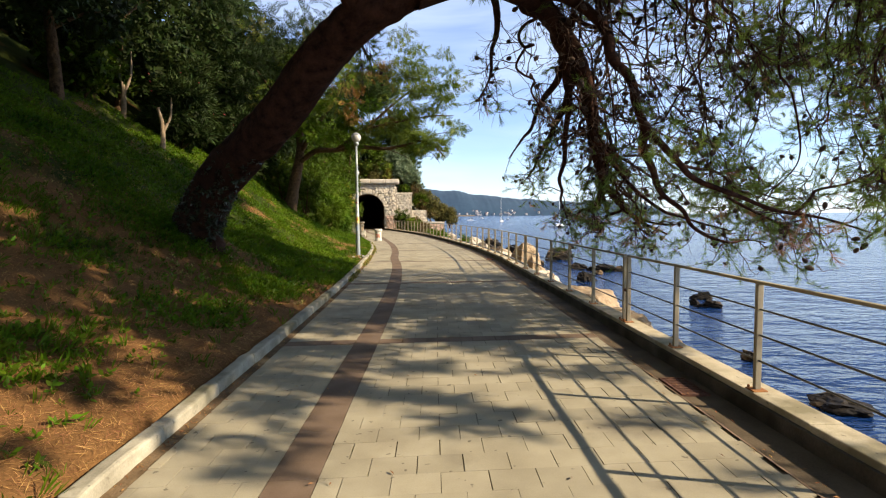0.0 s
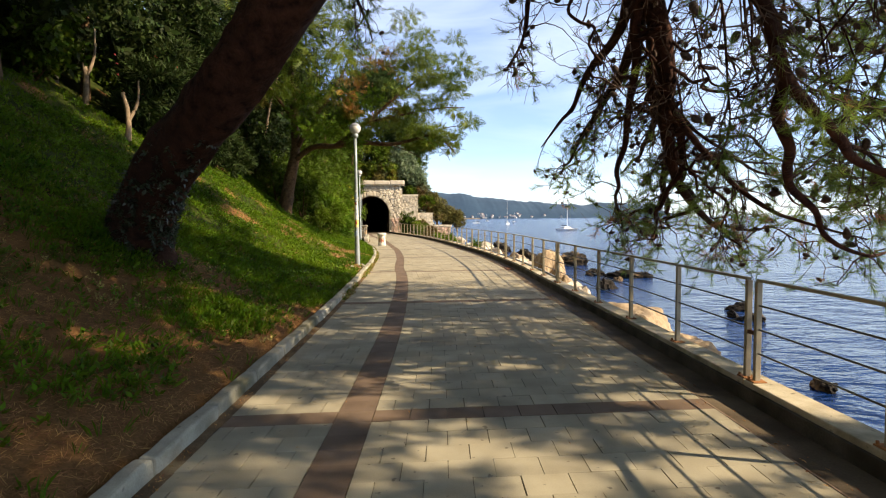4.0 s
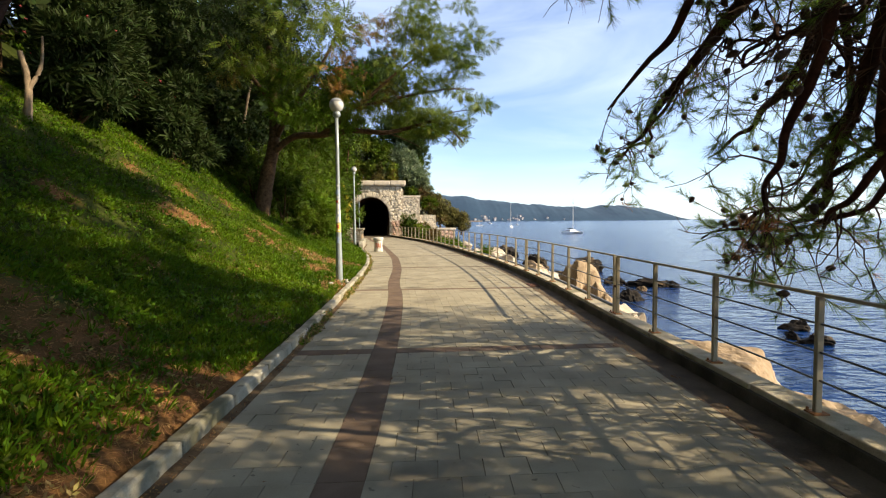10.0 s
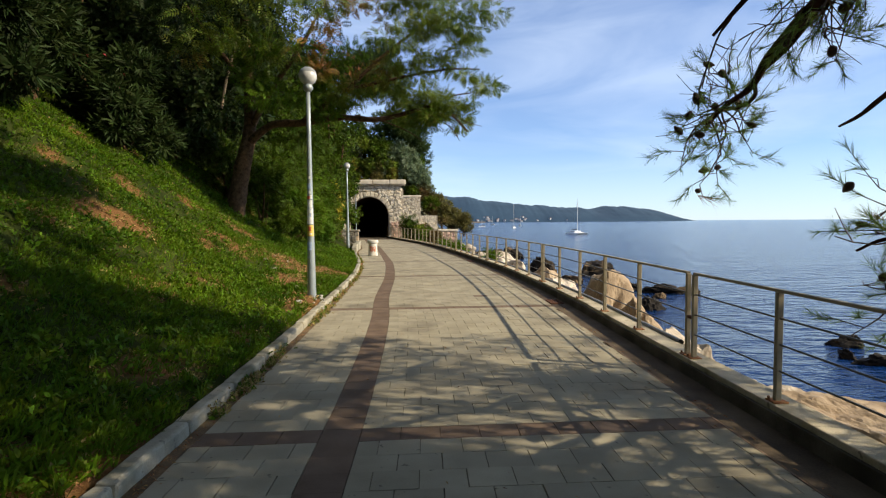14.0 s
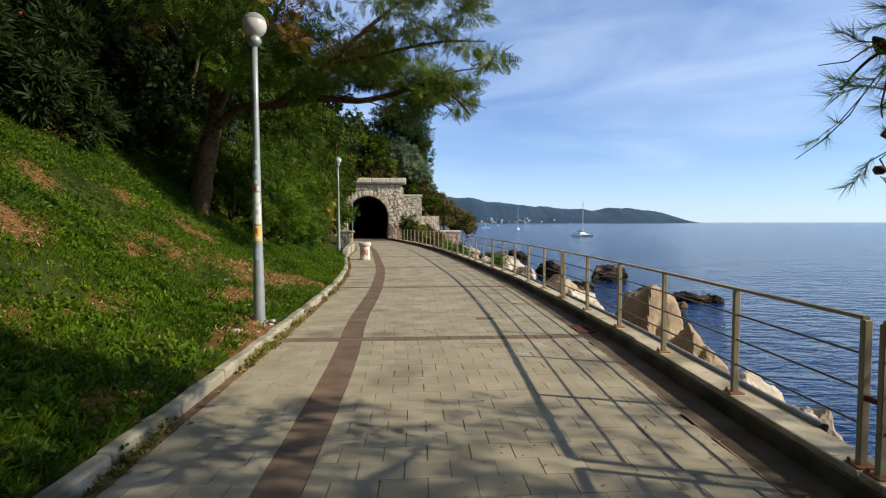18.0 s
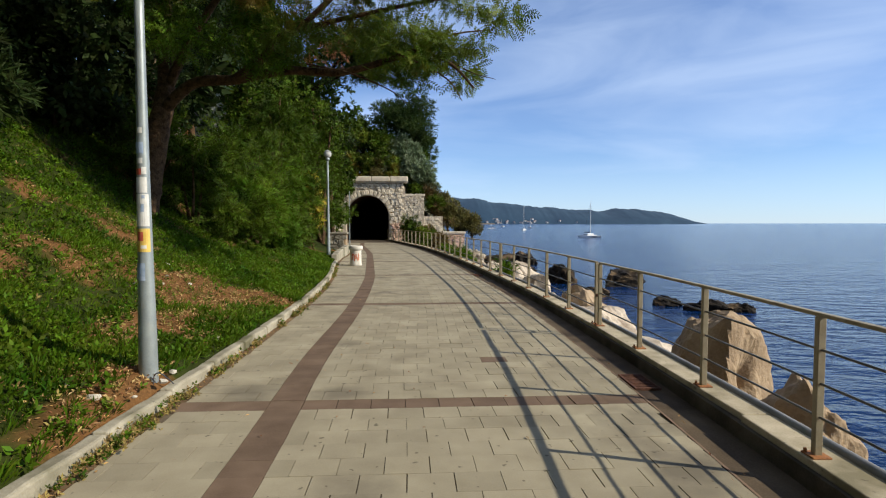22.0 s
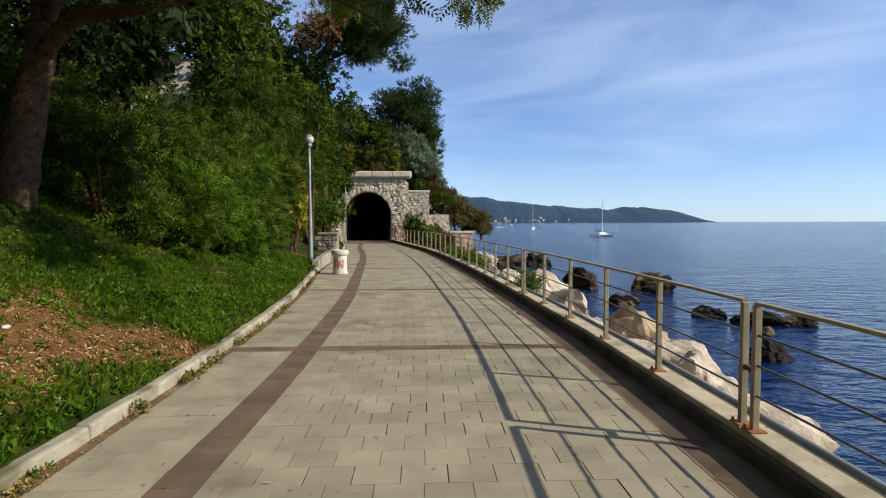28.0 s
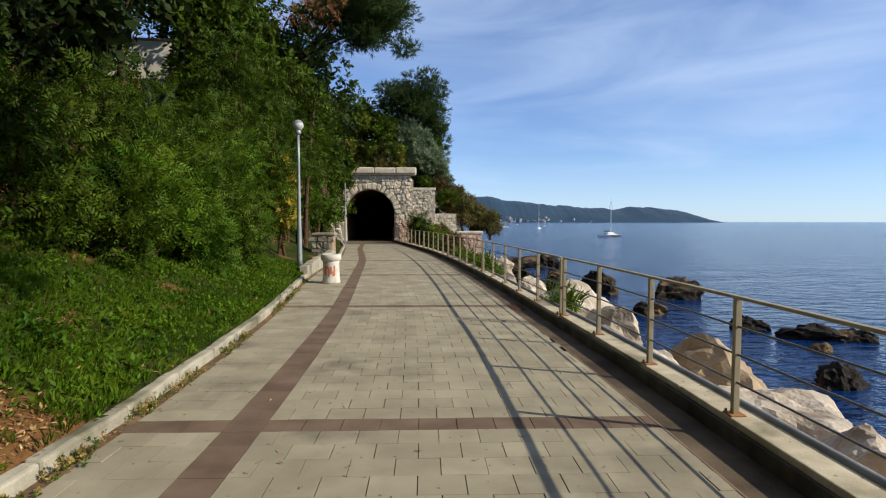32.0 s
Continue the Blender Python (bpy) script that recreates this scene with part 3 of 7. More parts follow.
sea = put("water", np_mesh("water", sea_v, np.array([(0, 2, 3, 1)]), sea_material()))
tagged(sea, "deep blue sea with small ripples under the promenade", "sea", kind="structure")

ds = np.concatenate([np.linspace(0, 6, 41), np.linspace(6.4, 16, 25), np.linspace(17, 60, 18)])
ys = np.linspace(-24, 63.9, 300)
D, Y = np.meshgrid(ds, ys)
X = KERB_X(Y) - 0.13 - D
Z = bank_z(X, Y)
Z[:, 0] -= 0.12
i = np.arange(len(ys) - 1)[:, None] * len(ds)
j = np.arange(len(ds) - 1)[None]
bank_f = np.stack([i + j + 1, i + j, i + len(ds) + j, i + len(ds) + j + 1], -1).reshape(-1, 4)
bank_me = np_mesh("ground", np.stack([X, Y, Z], -1).reshape(-1, 3), bank_f, bank_material(), True)
bank_me.attributes.new("litter", "FLOAT", "POINT").data.foreach_set("value", litter_at(X, Y).ravel().astype(np.float32))
bank = tagged(put("ground", bank_me), "steep grassy bank with brown pine needles and bare soil beside the walk", "slope", kind="structure")

walk_ys = np.linspace(-24, 66, 220)
pavement = tagged(put("pavement", strip("pavement", lambda y: KERB_X(y) - 0.02, gutter_x, walk_ys, -0.014, -0.014, BED, 8)), "pale paved promenade with dark brown paver bands", "promenade", kind="structure")
under = strip("foundation", lambda y: KERB_X(y) - 0.1, lambda y: RAIL_X(y) + 0.1, walk_ys, -0.3, -0.3, BED)
tagged(put("subsoil", under), "packed soil bed under the paving", "ground", kind="structure")

tagged(put("soil_strip", strip("soil_strip", lambda y: KERB_X(y) - 0.005, lambda y: KERB_X(y) + 0.095 + 0.02 * np.sin(3.1 * y) * np.sin(7.3 * y), np.linspace(-12, 58, 900), 0.006, -0.004, EARTH, 2)), "strip of brown earth between kerb and paving", "soil", kind="structure")

gutter = tagged(new("gutter"), "stained brown concrete drain channel along the low wall", "gutter", kind="structure")
put("channel", strip("channel", lambda y: gutter_x(y) + 0.012, lambda y: RAIL_X(y) - CAP_IN - 0.03, walk_ys, np.array([-0.014, -0.018, -0.02, -0.018, -0.014]), np.array([-0.014, -0.018, -0.02, -0.018, -0.014]), GUTTER, 4), gutter)
put("edge_strip", strip("edge_strip", lambda y: gutter_x(y) - 0.004, lambda y: gutter_x(y) + 0.03, walk_ys, 0.002, -0.012, BROWN), gutter, "thin raised edge strip")

wall_v, wall_f = [], []
for a, (dx, z) in enumerate(((-CAP_IN - 0.045, -0.2), (-CAP_IN - 0.035, 0.10), (CAP_OUT - 0.02, 0.10), (CAP_OUT + 0.12, -3.6))):
    wall_v.append(np.stack([RAIL_X(walk_ys) + dx, walk_ys, np.full(len(walk_ys), z)], -1))
n = len(walk_ys)
for a in range(3):
    k = np.arange(n - 1) + a * n
    wall_f.append(np.stack([k, k + 1, k + n + 1, k + n], -1))
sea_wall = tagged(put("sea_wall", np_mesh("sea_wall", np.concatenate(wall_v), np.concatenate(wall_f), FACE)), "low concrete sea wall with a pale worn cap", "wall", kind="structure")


def ridge(name, outline, y, depth, mat, rough, seed):
    """A far ridge: a long hill whose crest follows (x, height) pairs."""
    rng = np.random.default_rng(seed)
    xs = np.linspace(outline[0][0], outline[-1][0], 260)
    crest = np.interp(xs, [p[0] for p in outline], [p[1] for p in outline])
    crest = crest + rough * np.convolve(rng.normal(0, 1, len(xs) + 8), np.ones(9) / 3, "valid") * np.clip(crest / 40, 0, 1)
    rows = []
    for u in np.linspace(0, 1, 14):
        bulge = np.sin(math.pi * min(u * 0.98, 1) / 1.0 * 0.5) ** 0.8 if u <= 1 else 1
        z = SEA_Z + (crest - SEA_Z) * bulge + rng.normal(0, rough * 0.2, len(xs)) * (0 < u < 1)
        rows.append(np.stack([xs, np.full(len(xs), y + depth * u) + 5 * np.sin(xs / 70.0) * (1 - u), z], -1))
    v = np.concatenate(rows)
    k = len(xs)
    i = np.arange(len(rows) - 1)[:, None] * k
    j = np.arange(k - 1)[None]
    return np_mesh(name, v, np.stack([i + j, i + j + 1, i + k + j + 1, i + k + j], -1).reshape(-1, 4), mat, True)


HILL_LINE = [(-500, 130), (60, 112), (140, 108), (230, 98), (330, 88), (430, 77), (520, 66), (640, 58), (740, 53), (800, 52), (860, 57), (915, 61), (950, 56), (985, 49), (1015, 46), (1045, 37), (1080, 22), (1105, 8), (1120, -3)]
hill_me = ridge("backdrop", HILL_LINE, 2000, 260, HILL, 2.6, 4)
tagged(put("backdrop", hill_me), "wooded headland across the bay, haze put into its blue glow", "hill", kind="structure")
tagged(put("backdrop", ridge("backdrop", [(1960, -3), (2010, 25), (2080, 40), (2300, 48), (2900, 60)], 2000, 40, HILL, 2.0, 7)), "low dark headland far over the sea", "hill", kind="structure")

# ---- kerb, cap, rails ----
kerb = tagged(new("kerb"), "weathered pale concrete kerb edging the paved walk", "kerb", kind="structure")
rng = np.random.default_rng(11)
kerb_mes = []
for s in range(4):
    bm = box(0.125, 0.99, 0.19, 0.022, True, 2)
    long_edges = [e for e in bm.edges if abs(e.verts[0].co.y - e.verts[1].co.y) > 0.8]
    bmesh.ops.subdivide_edges(bm, edges=long_edges, cuts=9)
    for v in bm.verts:
        d = noise.noise_vector(Vector((v.co.x * 9, v.co.y * 5 + s * 7, v.co.z * 9)))
        v.co.x += 0.011 * d.x
        v.co.z += 0.010 * d.y + 0.006 * math.sin(5 * v.co.y + s)
    me = bpy.data.meshes.new("kerb_stone")
    bm.to_mesh(me)
    bm.free()
    me.materials.append(KERB)
    kerb_mes.append(me)
y = -23.5
while y < 63.5:
    put("kerb_stone", kerb_mes[int(rng.integers(4))], kerb, at=pose(float(KERB_X(y)) - 0.065 + rng.normal(0, 0.002), y, -0.075 + rng.normal(0, 0.002), 0, rng.normal(0, 0.4), heading(KERB_X, y) + rng.normal(0, 0.1)))
    y += 1.0

BAY, PANEL, FIRST = 1.46, 7.3, 7.05
cap_me = bpy.data.meshes.new("cap_slab")
bm = box(CAP_IN + CAP_OUT, PANEL / 2 - 0.008, 0.075, 0.009, True, 2)
bm.to_mesh(cap_me)
bm.free()
cap_me.materials.append(CONCRETE)
y = FIRST - PANEL * 4 + PANEL / 4
while y < 63:
    put("cap_slab", cap_me, sea_wall, at=pose(float(RAIL_X(y)) + (CAP_OUT - CAP_IN) / 2, y, CAP_Z - 0.075, 0, 0, heading(RAIL_X, y)))
    y += PANEL / 2

POST_H = 0.875
post_me, plate_me, bolt_me = (bpy.data.meshes.new(k) for k in ("post", "base_plate", "bolt"))
for me, bm, mat in ((post_me, box(0.05, 0.042, POST_H, 0.005), PAINT), (plate_me, box(0.12, 0.12, 0.012, 0.003), RUST), (bolt_me, turned([(0.011, 0), (0.011, 0.02), (0.006, 0.024)], 6), RUST)):
    bm.to_mesh(me)
    bm.free()
    me.materials.append(mat)


def railing(y0):
    """One length of railing: six posts, a flat top rail, three round bars."""
    base = Vector((float(RAIL_X(y0)), y0, CAP_Z))
    rail = thing("railing", Matrix.Translation(base), "weathered beige metal railing with three thin bars on the sea wall", "railing", "railing lengths along the promenade")
    stops = [y0 + 0.072] + [y0 + BAY * k for k in range(1, 5)] + [y0 + PANEL - 0.072]
    for y in stops:
        m = pose(float(RAIL_X(y)) - base.x, y - y0, 0, 0, 0, heading(RAIL_X, y))
        p = put("post", post_me, rail, at=m)
        plate = put("base_plate", plate_me, p, "rusty base plate")
        for a in (-1, 1):
            put("bolt", bolt_me, plate, at=pose(0.043 * a, 0.043, 0.012))
    line = np.array([(float(RAIL_X(y)) - base.x, y - y0, 0) for y in stops])
    v, f = tube(smooth_line(line + (0, 0, POST_H + 0.012), 11), 0.032, 4)
    mid = np.repeat(smooth_line(line + (0, 0, POST_H + 0.012), 11), 4, 0)
    c, s = math.cos(math.pi / 4), math.sin(math.pi / 4)
    d = v - mid
    v = mid + np.stack([d[:, 0] * c - d[:, 2] * s, d[:, 1], d[:, 0] * s + d[:, 2] * c], -1) * (0.9, 1, 0.52)
    f = np.concatenate([f, [[0, 1, 2, 3], [len(v) - 1, len(v) - 2, len(v) - 3, len(v) - 4]]])
    put("top_rail", np_mesh("top_rail", v, f, PAINT), rail)
    part("bracket", box(0.03, 0.15, 0.035, 0.004), RUST_DARK, rail, "rusty clip between two posts", at=pose(0, 0, 0.40))
    for z in (0.25, 0.46, 0.67):
        v, f = tube(smooth_line(line + (0, 0, z), 11), 0.0085, 6)
        put("bar", np_mesh("bar", v, f, WIRE, True), rail, "thin dark bar")


for k in range(-4, 8):
    railing(FIRST + PANEL * k)

pipe_ys = np.linspace(15, 46, 60)
v, f = tube(np.stack([RAIL_X(pipe_ys) + CAP_OUT + 0.03, pipe_ys, np.full(60, CAP_Z + 0.0)], -1), 0.036, 8)
tagged(put("conduit", np_mesh("conduit", v, f, PIPE, True)), "grey plastic conduit lying along the outer edge of the sea wall", "pipe")


def drain_grate(y):
    g = thing("drain_grate", pose(float(gutter_x(y)) + 0.16, y, -0.022, 0, 0, heading(RAIL_X, y)) @ Matrix.Diagonal((0.78, 0.8, 1.0, 1.0)), "rusty iron drain grate set in the gutter", "grate", "drain grates in the gutter")
    bm = bmesh.new()
    for sx, sy, x, yy in ((0.025, 0.62, -0.15, 0), (0.025, 0.62, 0.15, 0), (0.275, 0.025, 0, -0.297), (0.275, 0.025, 0, 0.297)):
        b = bmesh.ops.create_cube(bm, size=1, matrix=Matrix.Translation((x, yy, 0.012)) @ Matrix.Diagonal((sx, sy, 0.03, 1)))
    part("frame", bm, RUST_DARK, g)
    for k in range(9):
        part("slat", box(0.275, 0.02, 0.02, 0.003), RUST_DARK, g, at=pose(0, -0.24 + 0.06 * k, 0.002))
    # Near-black sheet under the slats holds the shade of the drain.
    part("pit", box(0.27, 0.56, 0.01), BOAT_DARK, g, "dark sheet standing in for the shade under the grate", at=pose(0, 0, -0.022))


for y in (4.75, 19.4, 30.7):
    drain_grate(y)


# ---- lamps, bin, small posts ----
def street_lamp(x, y, z, stickers):
    lamp = thing("street_lamp", pose(x, y, z), "grey metal street lamp with a globe and stickers on its pole" if stickers else "tall tapered grey metal street lamp with a round globe", "street lamp", "street lamps along the walk")
    part("pole", turned([(0.09, -0.25), (0.082, 0.0), (0.077, 0.4), (0.064, 1.1), (0.051, 2.0), (0.042, 3.0), (0.038, 3.82)], 20), POLE, lamp, smooth=True)
    part("collar", turned([(0.05, 3.80), (0.085, 3.84), (0.095, 3.88), (0.075, 3.93), (0.06, 3.945)], 20), POLE, lamp, smooth=True)
    bm = bmesh.new()
    bmesh.ops.create_uvsphere(bm, u_segments=28, v_segments=18, radius=0.165)
    globe = part("globe", bm, GLOBE, lamp, "opal globe", at=pose(0, 0, 4.085), smooth=True)
    bm = bmesh.new()
    bmesh.ops.create_uvsphere(bm, u_segments=28, v_segments=18, radius=0.169)
    bmesh.ops.delete(bm, geom=[v for v in bm.verts if v.co.z < 0.045], context="VERTS")
    part("cap", bm, PIPE, globe, "grey upper cap", smooth=True)
    if stickers:
        for z0, z1, a0, a1, mat in ((1.14, 1.35, 205, 335, STICKER_YELLOW), (1.37, 1.66, 195, 335, STICKER_WHITE), (1.67, 1.81, 210, 322, STICKER_WHITE), (1.50, 1.57, 268, 292, STICKER_BLUE), (1.62, 1.65, 275, 300, STICKER_BLUE), (1.83, 1.885, 205, 275, STICKER_RED), (1.835, 1.90, 278, 320, STICKER_WHITE), (1.93, 1.98, 235, 290, STICKER_WHITE), (2.02, 2.12, 200, 300, STICKER_BLUE), (0.88, 1.04, 215, 290, STICKER_BLUE), (1.24, 1.32, 240, 282, STICKER_RED), (1.17, 1.20, 262, 305, STICKER_WHITE), (2.2, 2.25, 240, 290, STICKER_WHITE)):
            bm = bmesh.new()
            rows = []
            for zz in (z0, z1):
                r = float(np.interp(zz, [0.4, 1.1, 2.0, 3.0], [0.077, 0.064, 0.051, 0.042])) + (0.003 if mat in (STICKER_WHITE, STICKER_YELLOW) else 0.0045)
                rows.append([bm.verts.new((r * math.cos(radians(a)), r * math.sin(radians(a)), zz)) for a in np.linspace(a0, a1, 9)])
            for k in range(8):
                bm.faces.new((rows[0][k], rows[0][k + 1], rows[1][k + 1], rows[1][k]))
            part("sticker", bm, mat, lamp)
        line = [(0.07, -0.07, -0.08), (0.085, -0.08, 0.02), (0.14, -0.09, 0.05), (0.20, -0.05, -0.02), (0.22, 0.02, -0.09)]
        v, f = tube(smooth_line(line, 20), 0.006, 5)
        put("cable", np_mesh("cable", v, f, BOAT_DARK, True), lamp, "loose dark cable")
    return lamp


street_lamp(-1.23, 19.15, 0.2, True)
street_lamp(-2.4, 37.5, 0.42, False)

litter_bin = thing("litter_bin", pose(-0.96, 34.74, 0, 0, 0, 10), "white concrete litter bin with a wide rim and red graffiti", "bin")
part("body", turned([(0.225, 0), (0.235, 0.03), (0.215, 0.12), (0.205, 0.5), (0.215, 0.58)], 28), BIN_WHITE, litter_bin, smooth=True)
part("rim", turned([(0.21, 0.57), (0.255, 0.60), (0.262, 0.68), (0.25, 0.74), (0.20, 0.75), (0.19, 0.66)], 28), BIN_WHITE, litter_bin, smooth=True)
for a0, a1, z0, z1 in ((222, 236, 0.22, 0.46), (236, 252, 0.38, 0.45), (246, 258, 0.18, 0.40), (262, 275, 0.25, 0.44), (280, 297, 0.20, 0.32), (288, 298, 0.30, 0.46)):
    bm = bmesh.new()
    rows = [[bm.verts.new((0.2185 * math.cos(radians(a)), 0.2185 * math.sin(radians(a)), z)) for a in np.linspace(a0, a1, 5)] for z in (z0, z1)]
    for k in range(4):
        bm.faces.new((rows[0][k], rows[0][k + 1], rows[1][k + 1], rows[1][k]))
    part("graffiti_mark", bm, BIN_RED, litter_bin, "red painted mark")

low_wall = tagged(new("low_wall"), "low pale concrete wall continuing the kerb behind the bin", "wall", kind="structure")
for k, y in enumerate(np.arange(36.6, 43.0, 1.3)):
    part("wall_block", box(0.24, 1.29, 0.34 + 0.03 * k, 0.03, True, 2), KERB, low_wall, at=pose(float(KERB_X(y)) - 0.12, y, 0.0, 0, 0, heading(KERB_X, y)))

post = thing("marker_post", pose(-3.35, 53.6, 0), "thin pale metal post beside the tunnel approach", "post")
part("shaft", turned([(0.032, -0.1), (0.032, 3.9), (0.02, 3.92)], 12), POLE, post)

# ---- the tunnel ----
AX, AR, SPRING, DEPTH = -2.95, 1.95, 2.15, 34.0
portal = tagged(new("wall_tunnel"), "pale rough stone tunnel portal with a dark arched mouth", "tunnel portal", kind="structure")


def arch_line(r, n=25):
    pts = [(AX - r * 0.97, -0.3), (AX - r * 0.99, 1.0)]
    pts += [(AX - r * math.cos(math.pi * k / (n - 1)), SPRING + r * math.sin(math.pi * k / (n - 1))) for k in range(n)]
    return pts + [(AX + r * 0.99, 1.0), (AX + r * 0.97, -0.3)]


inner = arch_line(AR)
outer_top = 5.25
bm = bmesh.new()
front = []
for x, z in inner:
    t = (x - inner[0][0]) / (inner[-1][0] - inner[0][0])
    ox = x if z >= SPRING else (-8.0 if t < 0.5 else 0.5)
    if z >= SPRING:
        ang = math.atan2(z - SPRING, x - AX)
        k = min(abs((0.5 - AX) / max(math.cos(ang), 1e-6)) if x > AX else abs((-8.0 - AX) / min(math.cos(ang), -1e-6)), (outer_top - SPRING) / max(math.sin(ang), 1e-6))
        ox, oz = AX + k * math.cos(ang), SPRING + k * math.sin(ang)
    else:
        oz = z
    front.append((bm.verts.new((x, PORTAL_Y, z)), bm.verts.new((ox, PORTAL_Y, oz)), bm.verts.new((x, PORTAL_Y + 1.0, z))))
for a, b in zip(front, front[1:]):
    bm.faces.new((a[0], a[1], b[1], b[0]))
    bm.faces.new((a[0], b[0], b[2], a[2]))
part("masonry", bm, MORTAR, portal)
rows = []
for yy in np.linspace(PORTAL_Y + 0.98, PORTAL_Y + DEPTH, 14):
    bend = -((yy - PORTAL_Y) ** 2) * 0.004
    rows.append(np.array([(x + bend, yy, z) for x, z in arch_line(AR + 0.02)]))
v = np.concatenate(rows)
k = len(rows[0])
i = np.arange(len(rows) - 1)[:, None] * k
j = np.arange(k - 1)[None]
put("lining", np_mesh("lining", v, np.stack([i + j, i + j + 1, i + k + j + 1, i + k + j], -1).reshape(-1, 4), LINING, True), portal, "dark brown tunnel lining")
# Added wall: closes the far end so no light shows through the mouth.
part("end_wall", box(9, 0.3, 6), LINING, portal, "added wall closing the far tunnel end", at=pose(AX - 4, PORTAL_Y + DEPTH, -0.3))
part("tunnel_floor", box(9, DEPTH, 0.2), GUTTER, portal, at=pose(AX - 2, PORTAL_Y + DEPTH / 2 + 0.5, -0.21))
for k in range(19):
    a = math.pi * (k + 0.5) / 19
    bm = box(0.31 + 0.05 * math.sin(5.1 * k), 0.10, 0.46 + 0.10 * math.sin(2.7 * k + 1), 0.035, False)
    for v in bm.verts:
        v.co += 0.03 * Vector((math.sin(9 * v.co.z + k), 0.6 * math.sin(7 * v.co.x + 2 * k), math.sin(8 * v.co.x - k)))
        v.co.x *= 1 + 0.25 * v.co.z
    part("voussoir", bm, STONE, portal, at=pose(AX - (AR + 0.27) * math.cos(a), PORTAL_Y - 0.02 - 0.02 * (k % 3), SPRING + (AR + 0.27) * math.sin(a), 0, -90 + math.degrees(a), 0) )


def rubble(seed, x0, x1, z0, z1, inside, depth=0.1):
    """Rough stones in wavering courses over an upright face."""
    rng = np.random.default_rng(seed)
    got = []
    z = z0
    while z < z1 - 0.08:
        h = min(rng.uniform(0.15, 0.31), z1 - z)
        x = x0 + rng.uniform(-0.2, 0)
        while x < x1:
            w = rng.uniform(0.17, 0.46)
            cx, cz = x + w / 2, z + h / 2
            if cx + w / 2 < x1 + 0.1 and inside(cx, cz, w):
                bm = box(1, 1, 1, 0.14, False)
                v = np.array([k.co for k in bm.verts])
                bm.verts.index_update()
                tri = [[q.index for q in k.verts] for k in bm.faces]
                f = np.array([q if len(q) == 4 else q + [q[-1]] for q in tri if len(q) == 4])
                bm.free()
                v = v * (w * 0.94, depth * rng.uniform(0.9, 2.2), h * 0.95) + rng.normal(0, 0.017, v.shape)
                got.append((v + (cx, 0, cz), f))
            x += w
        z += h
    return joined(got)


pier = thing("stone_pier", pose(-2.75, 43.6, 0), "short rough stone gate pier with a flat cap", "pier")
part("shaft", box(0.8, 0.75, 1.0, 0.06, True, 2), ROCK_TAN, pier)
v, f = rubble(77, -0.42, 0.42, 0.0, 1.0, lambda x, z, w: True, 0.08)
step = 24
for k in range(len(v) // step):
    mine = (f >= k * step).all(1) & (f < (k + 1) * step).all(1)
    put("stone", np_mesh("stone", v[k * step:(k + 1) * step] + (0, -0.38, 0), f[mine] - k * step, STONE_DIM), pier)
part("cap", box(0.95, 0.9, 0.11, 0.03, True, 2), STONE_DIM, pier, "flat stone cap", at=pose(0, 0, 1.0))


def over_mouth(x, z, w):
    if z < SPRING:
        return abs(x - AX) > AR + w / 2
    return math.hypot(x - AX, z - SPRING) > AR + 0.5 + w * 0.3


v, f = rubble(3, -7.8, 0.45, -0.1, 5.2, over_mouth)
put("rubble_stones", np_mesh("rubble_stones", v + (0, PORTAL_Y - 0.01, 0), f, STONE), portal)
part("coping", box(6.4, 0.75, 0.1, 0.02, True), STONE, portal, "thin ledge under the coping", at=pose(-2.5, PORTAL_Y + 0.1, 5.22))
for k, (x, w) in enumerate(((-4.95, 1.75), (-3.32, 1.5), (-1.72, 1.68), (-0.06, 1.62))):
    part("coping", box(w - 0.01, 0.9, 0.46 + 0.015 * (k % 2), 0.075, True, 3), STONE, portal, "thick rounded coping stone", at=pose(x, PORTAL_Y + 0.06, 5.325))
for name, x0, x1, top, dy in (("wing_wall", 0.5, 2.22, 4.05, 0.25), ("wing_wall", 2.22, 3.95, 2.2, 0.5), ("wing_wall", 3.95, 5.85, 0.62, -1.0)):
    ob = part(name, box(x1 - x0, 0.9, top + 3.2), MORTAR, portal, at=pose((x0 + x1) / 2, PORTAL_Y + dy + 0.45, -3.2))
    v, f = rubble(int(top * 10), x0, x1, -1.2, top, lambda x, z, w: True)
    put("rubble_stones", np_mesh("rubble_stones", v + (0, PORTAL_Y + dy - 0.01, 0), f, STONE_WARM if top < 0.7 else STONE), portal)
    if top != 2.2:
        part("coping", box(x1 - x0 + 0.15, 1.05, 0.2, 0.03), STONE, portal, at=pose((x0 + x1) / 2, PORTAL_Y + dy + 0.42, top))
v, f = rubble(31, -0.95, 0.5, -0.1, 1.6, lambda x, z, w: x - w / 2 > -0.98, 0.14)
put("rubble_stones", np_mesh("rubble_stones", v + (0, PORTAL_Y - 0.05, 0), f, STONE_WARM), portal, "reddish rough stones")

# headland over the tunnel
hx, hy = np.meshgrid(np.linspace(-60, 9, 70), np.linspace(PORTAL_Y + 0.9, 130, 50))
fall = np.clip((hx - 0.5) / 7.5, 0, 1)
hz = (5.2 + np.clip(-hx + 1, 0, 12) * 0.55) * (1 - fall) ** 1.2 - 3.4 * fall + np.clip(hy - PORTAL_Y - 2, 0, 10) * 0.18 * (1 - fall) + 0.4 * np.sin(hx * 0.9) * np.cos(hy * 0.7)
hz[0] = -3.0
hy[0] = hy[1] - 0.15
k = hx.shape[1]
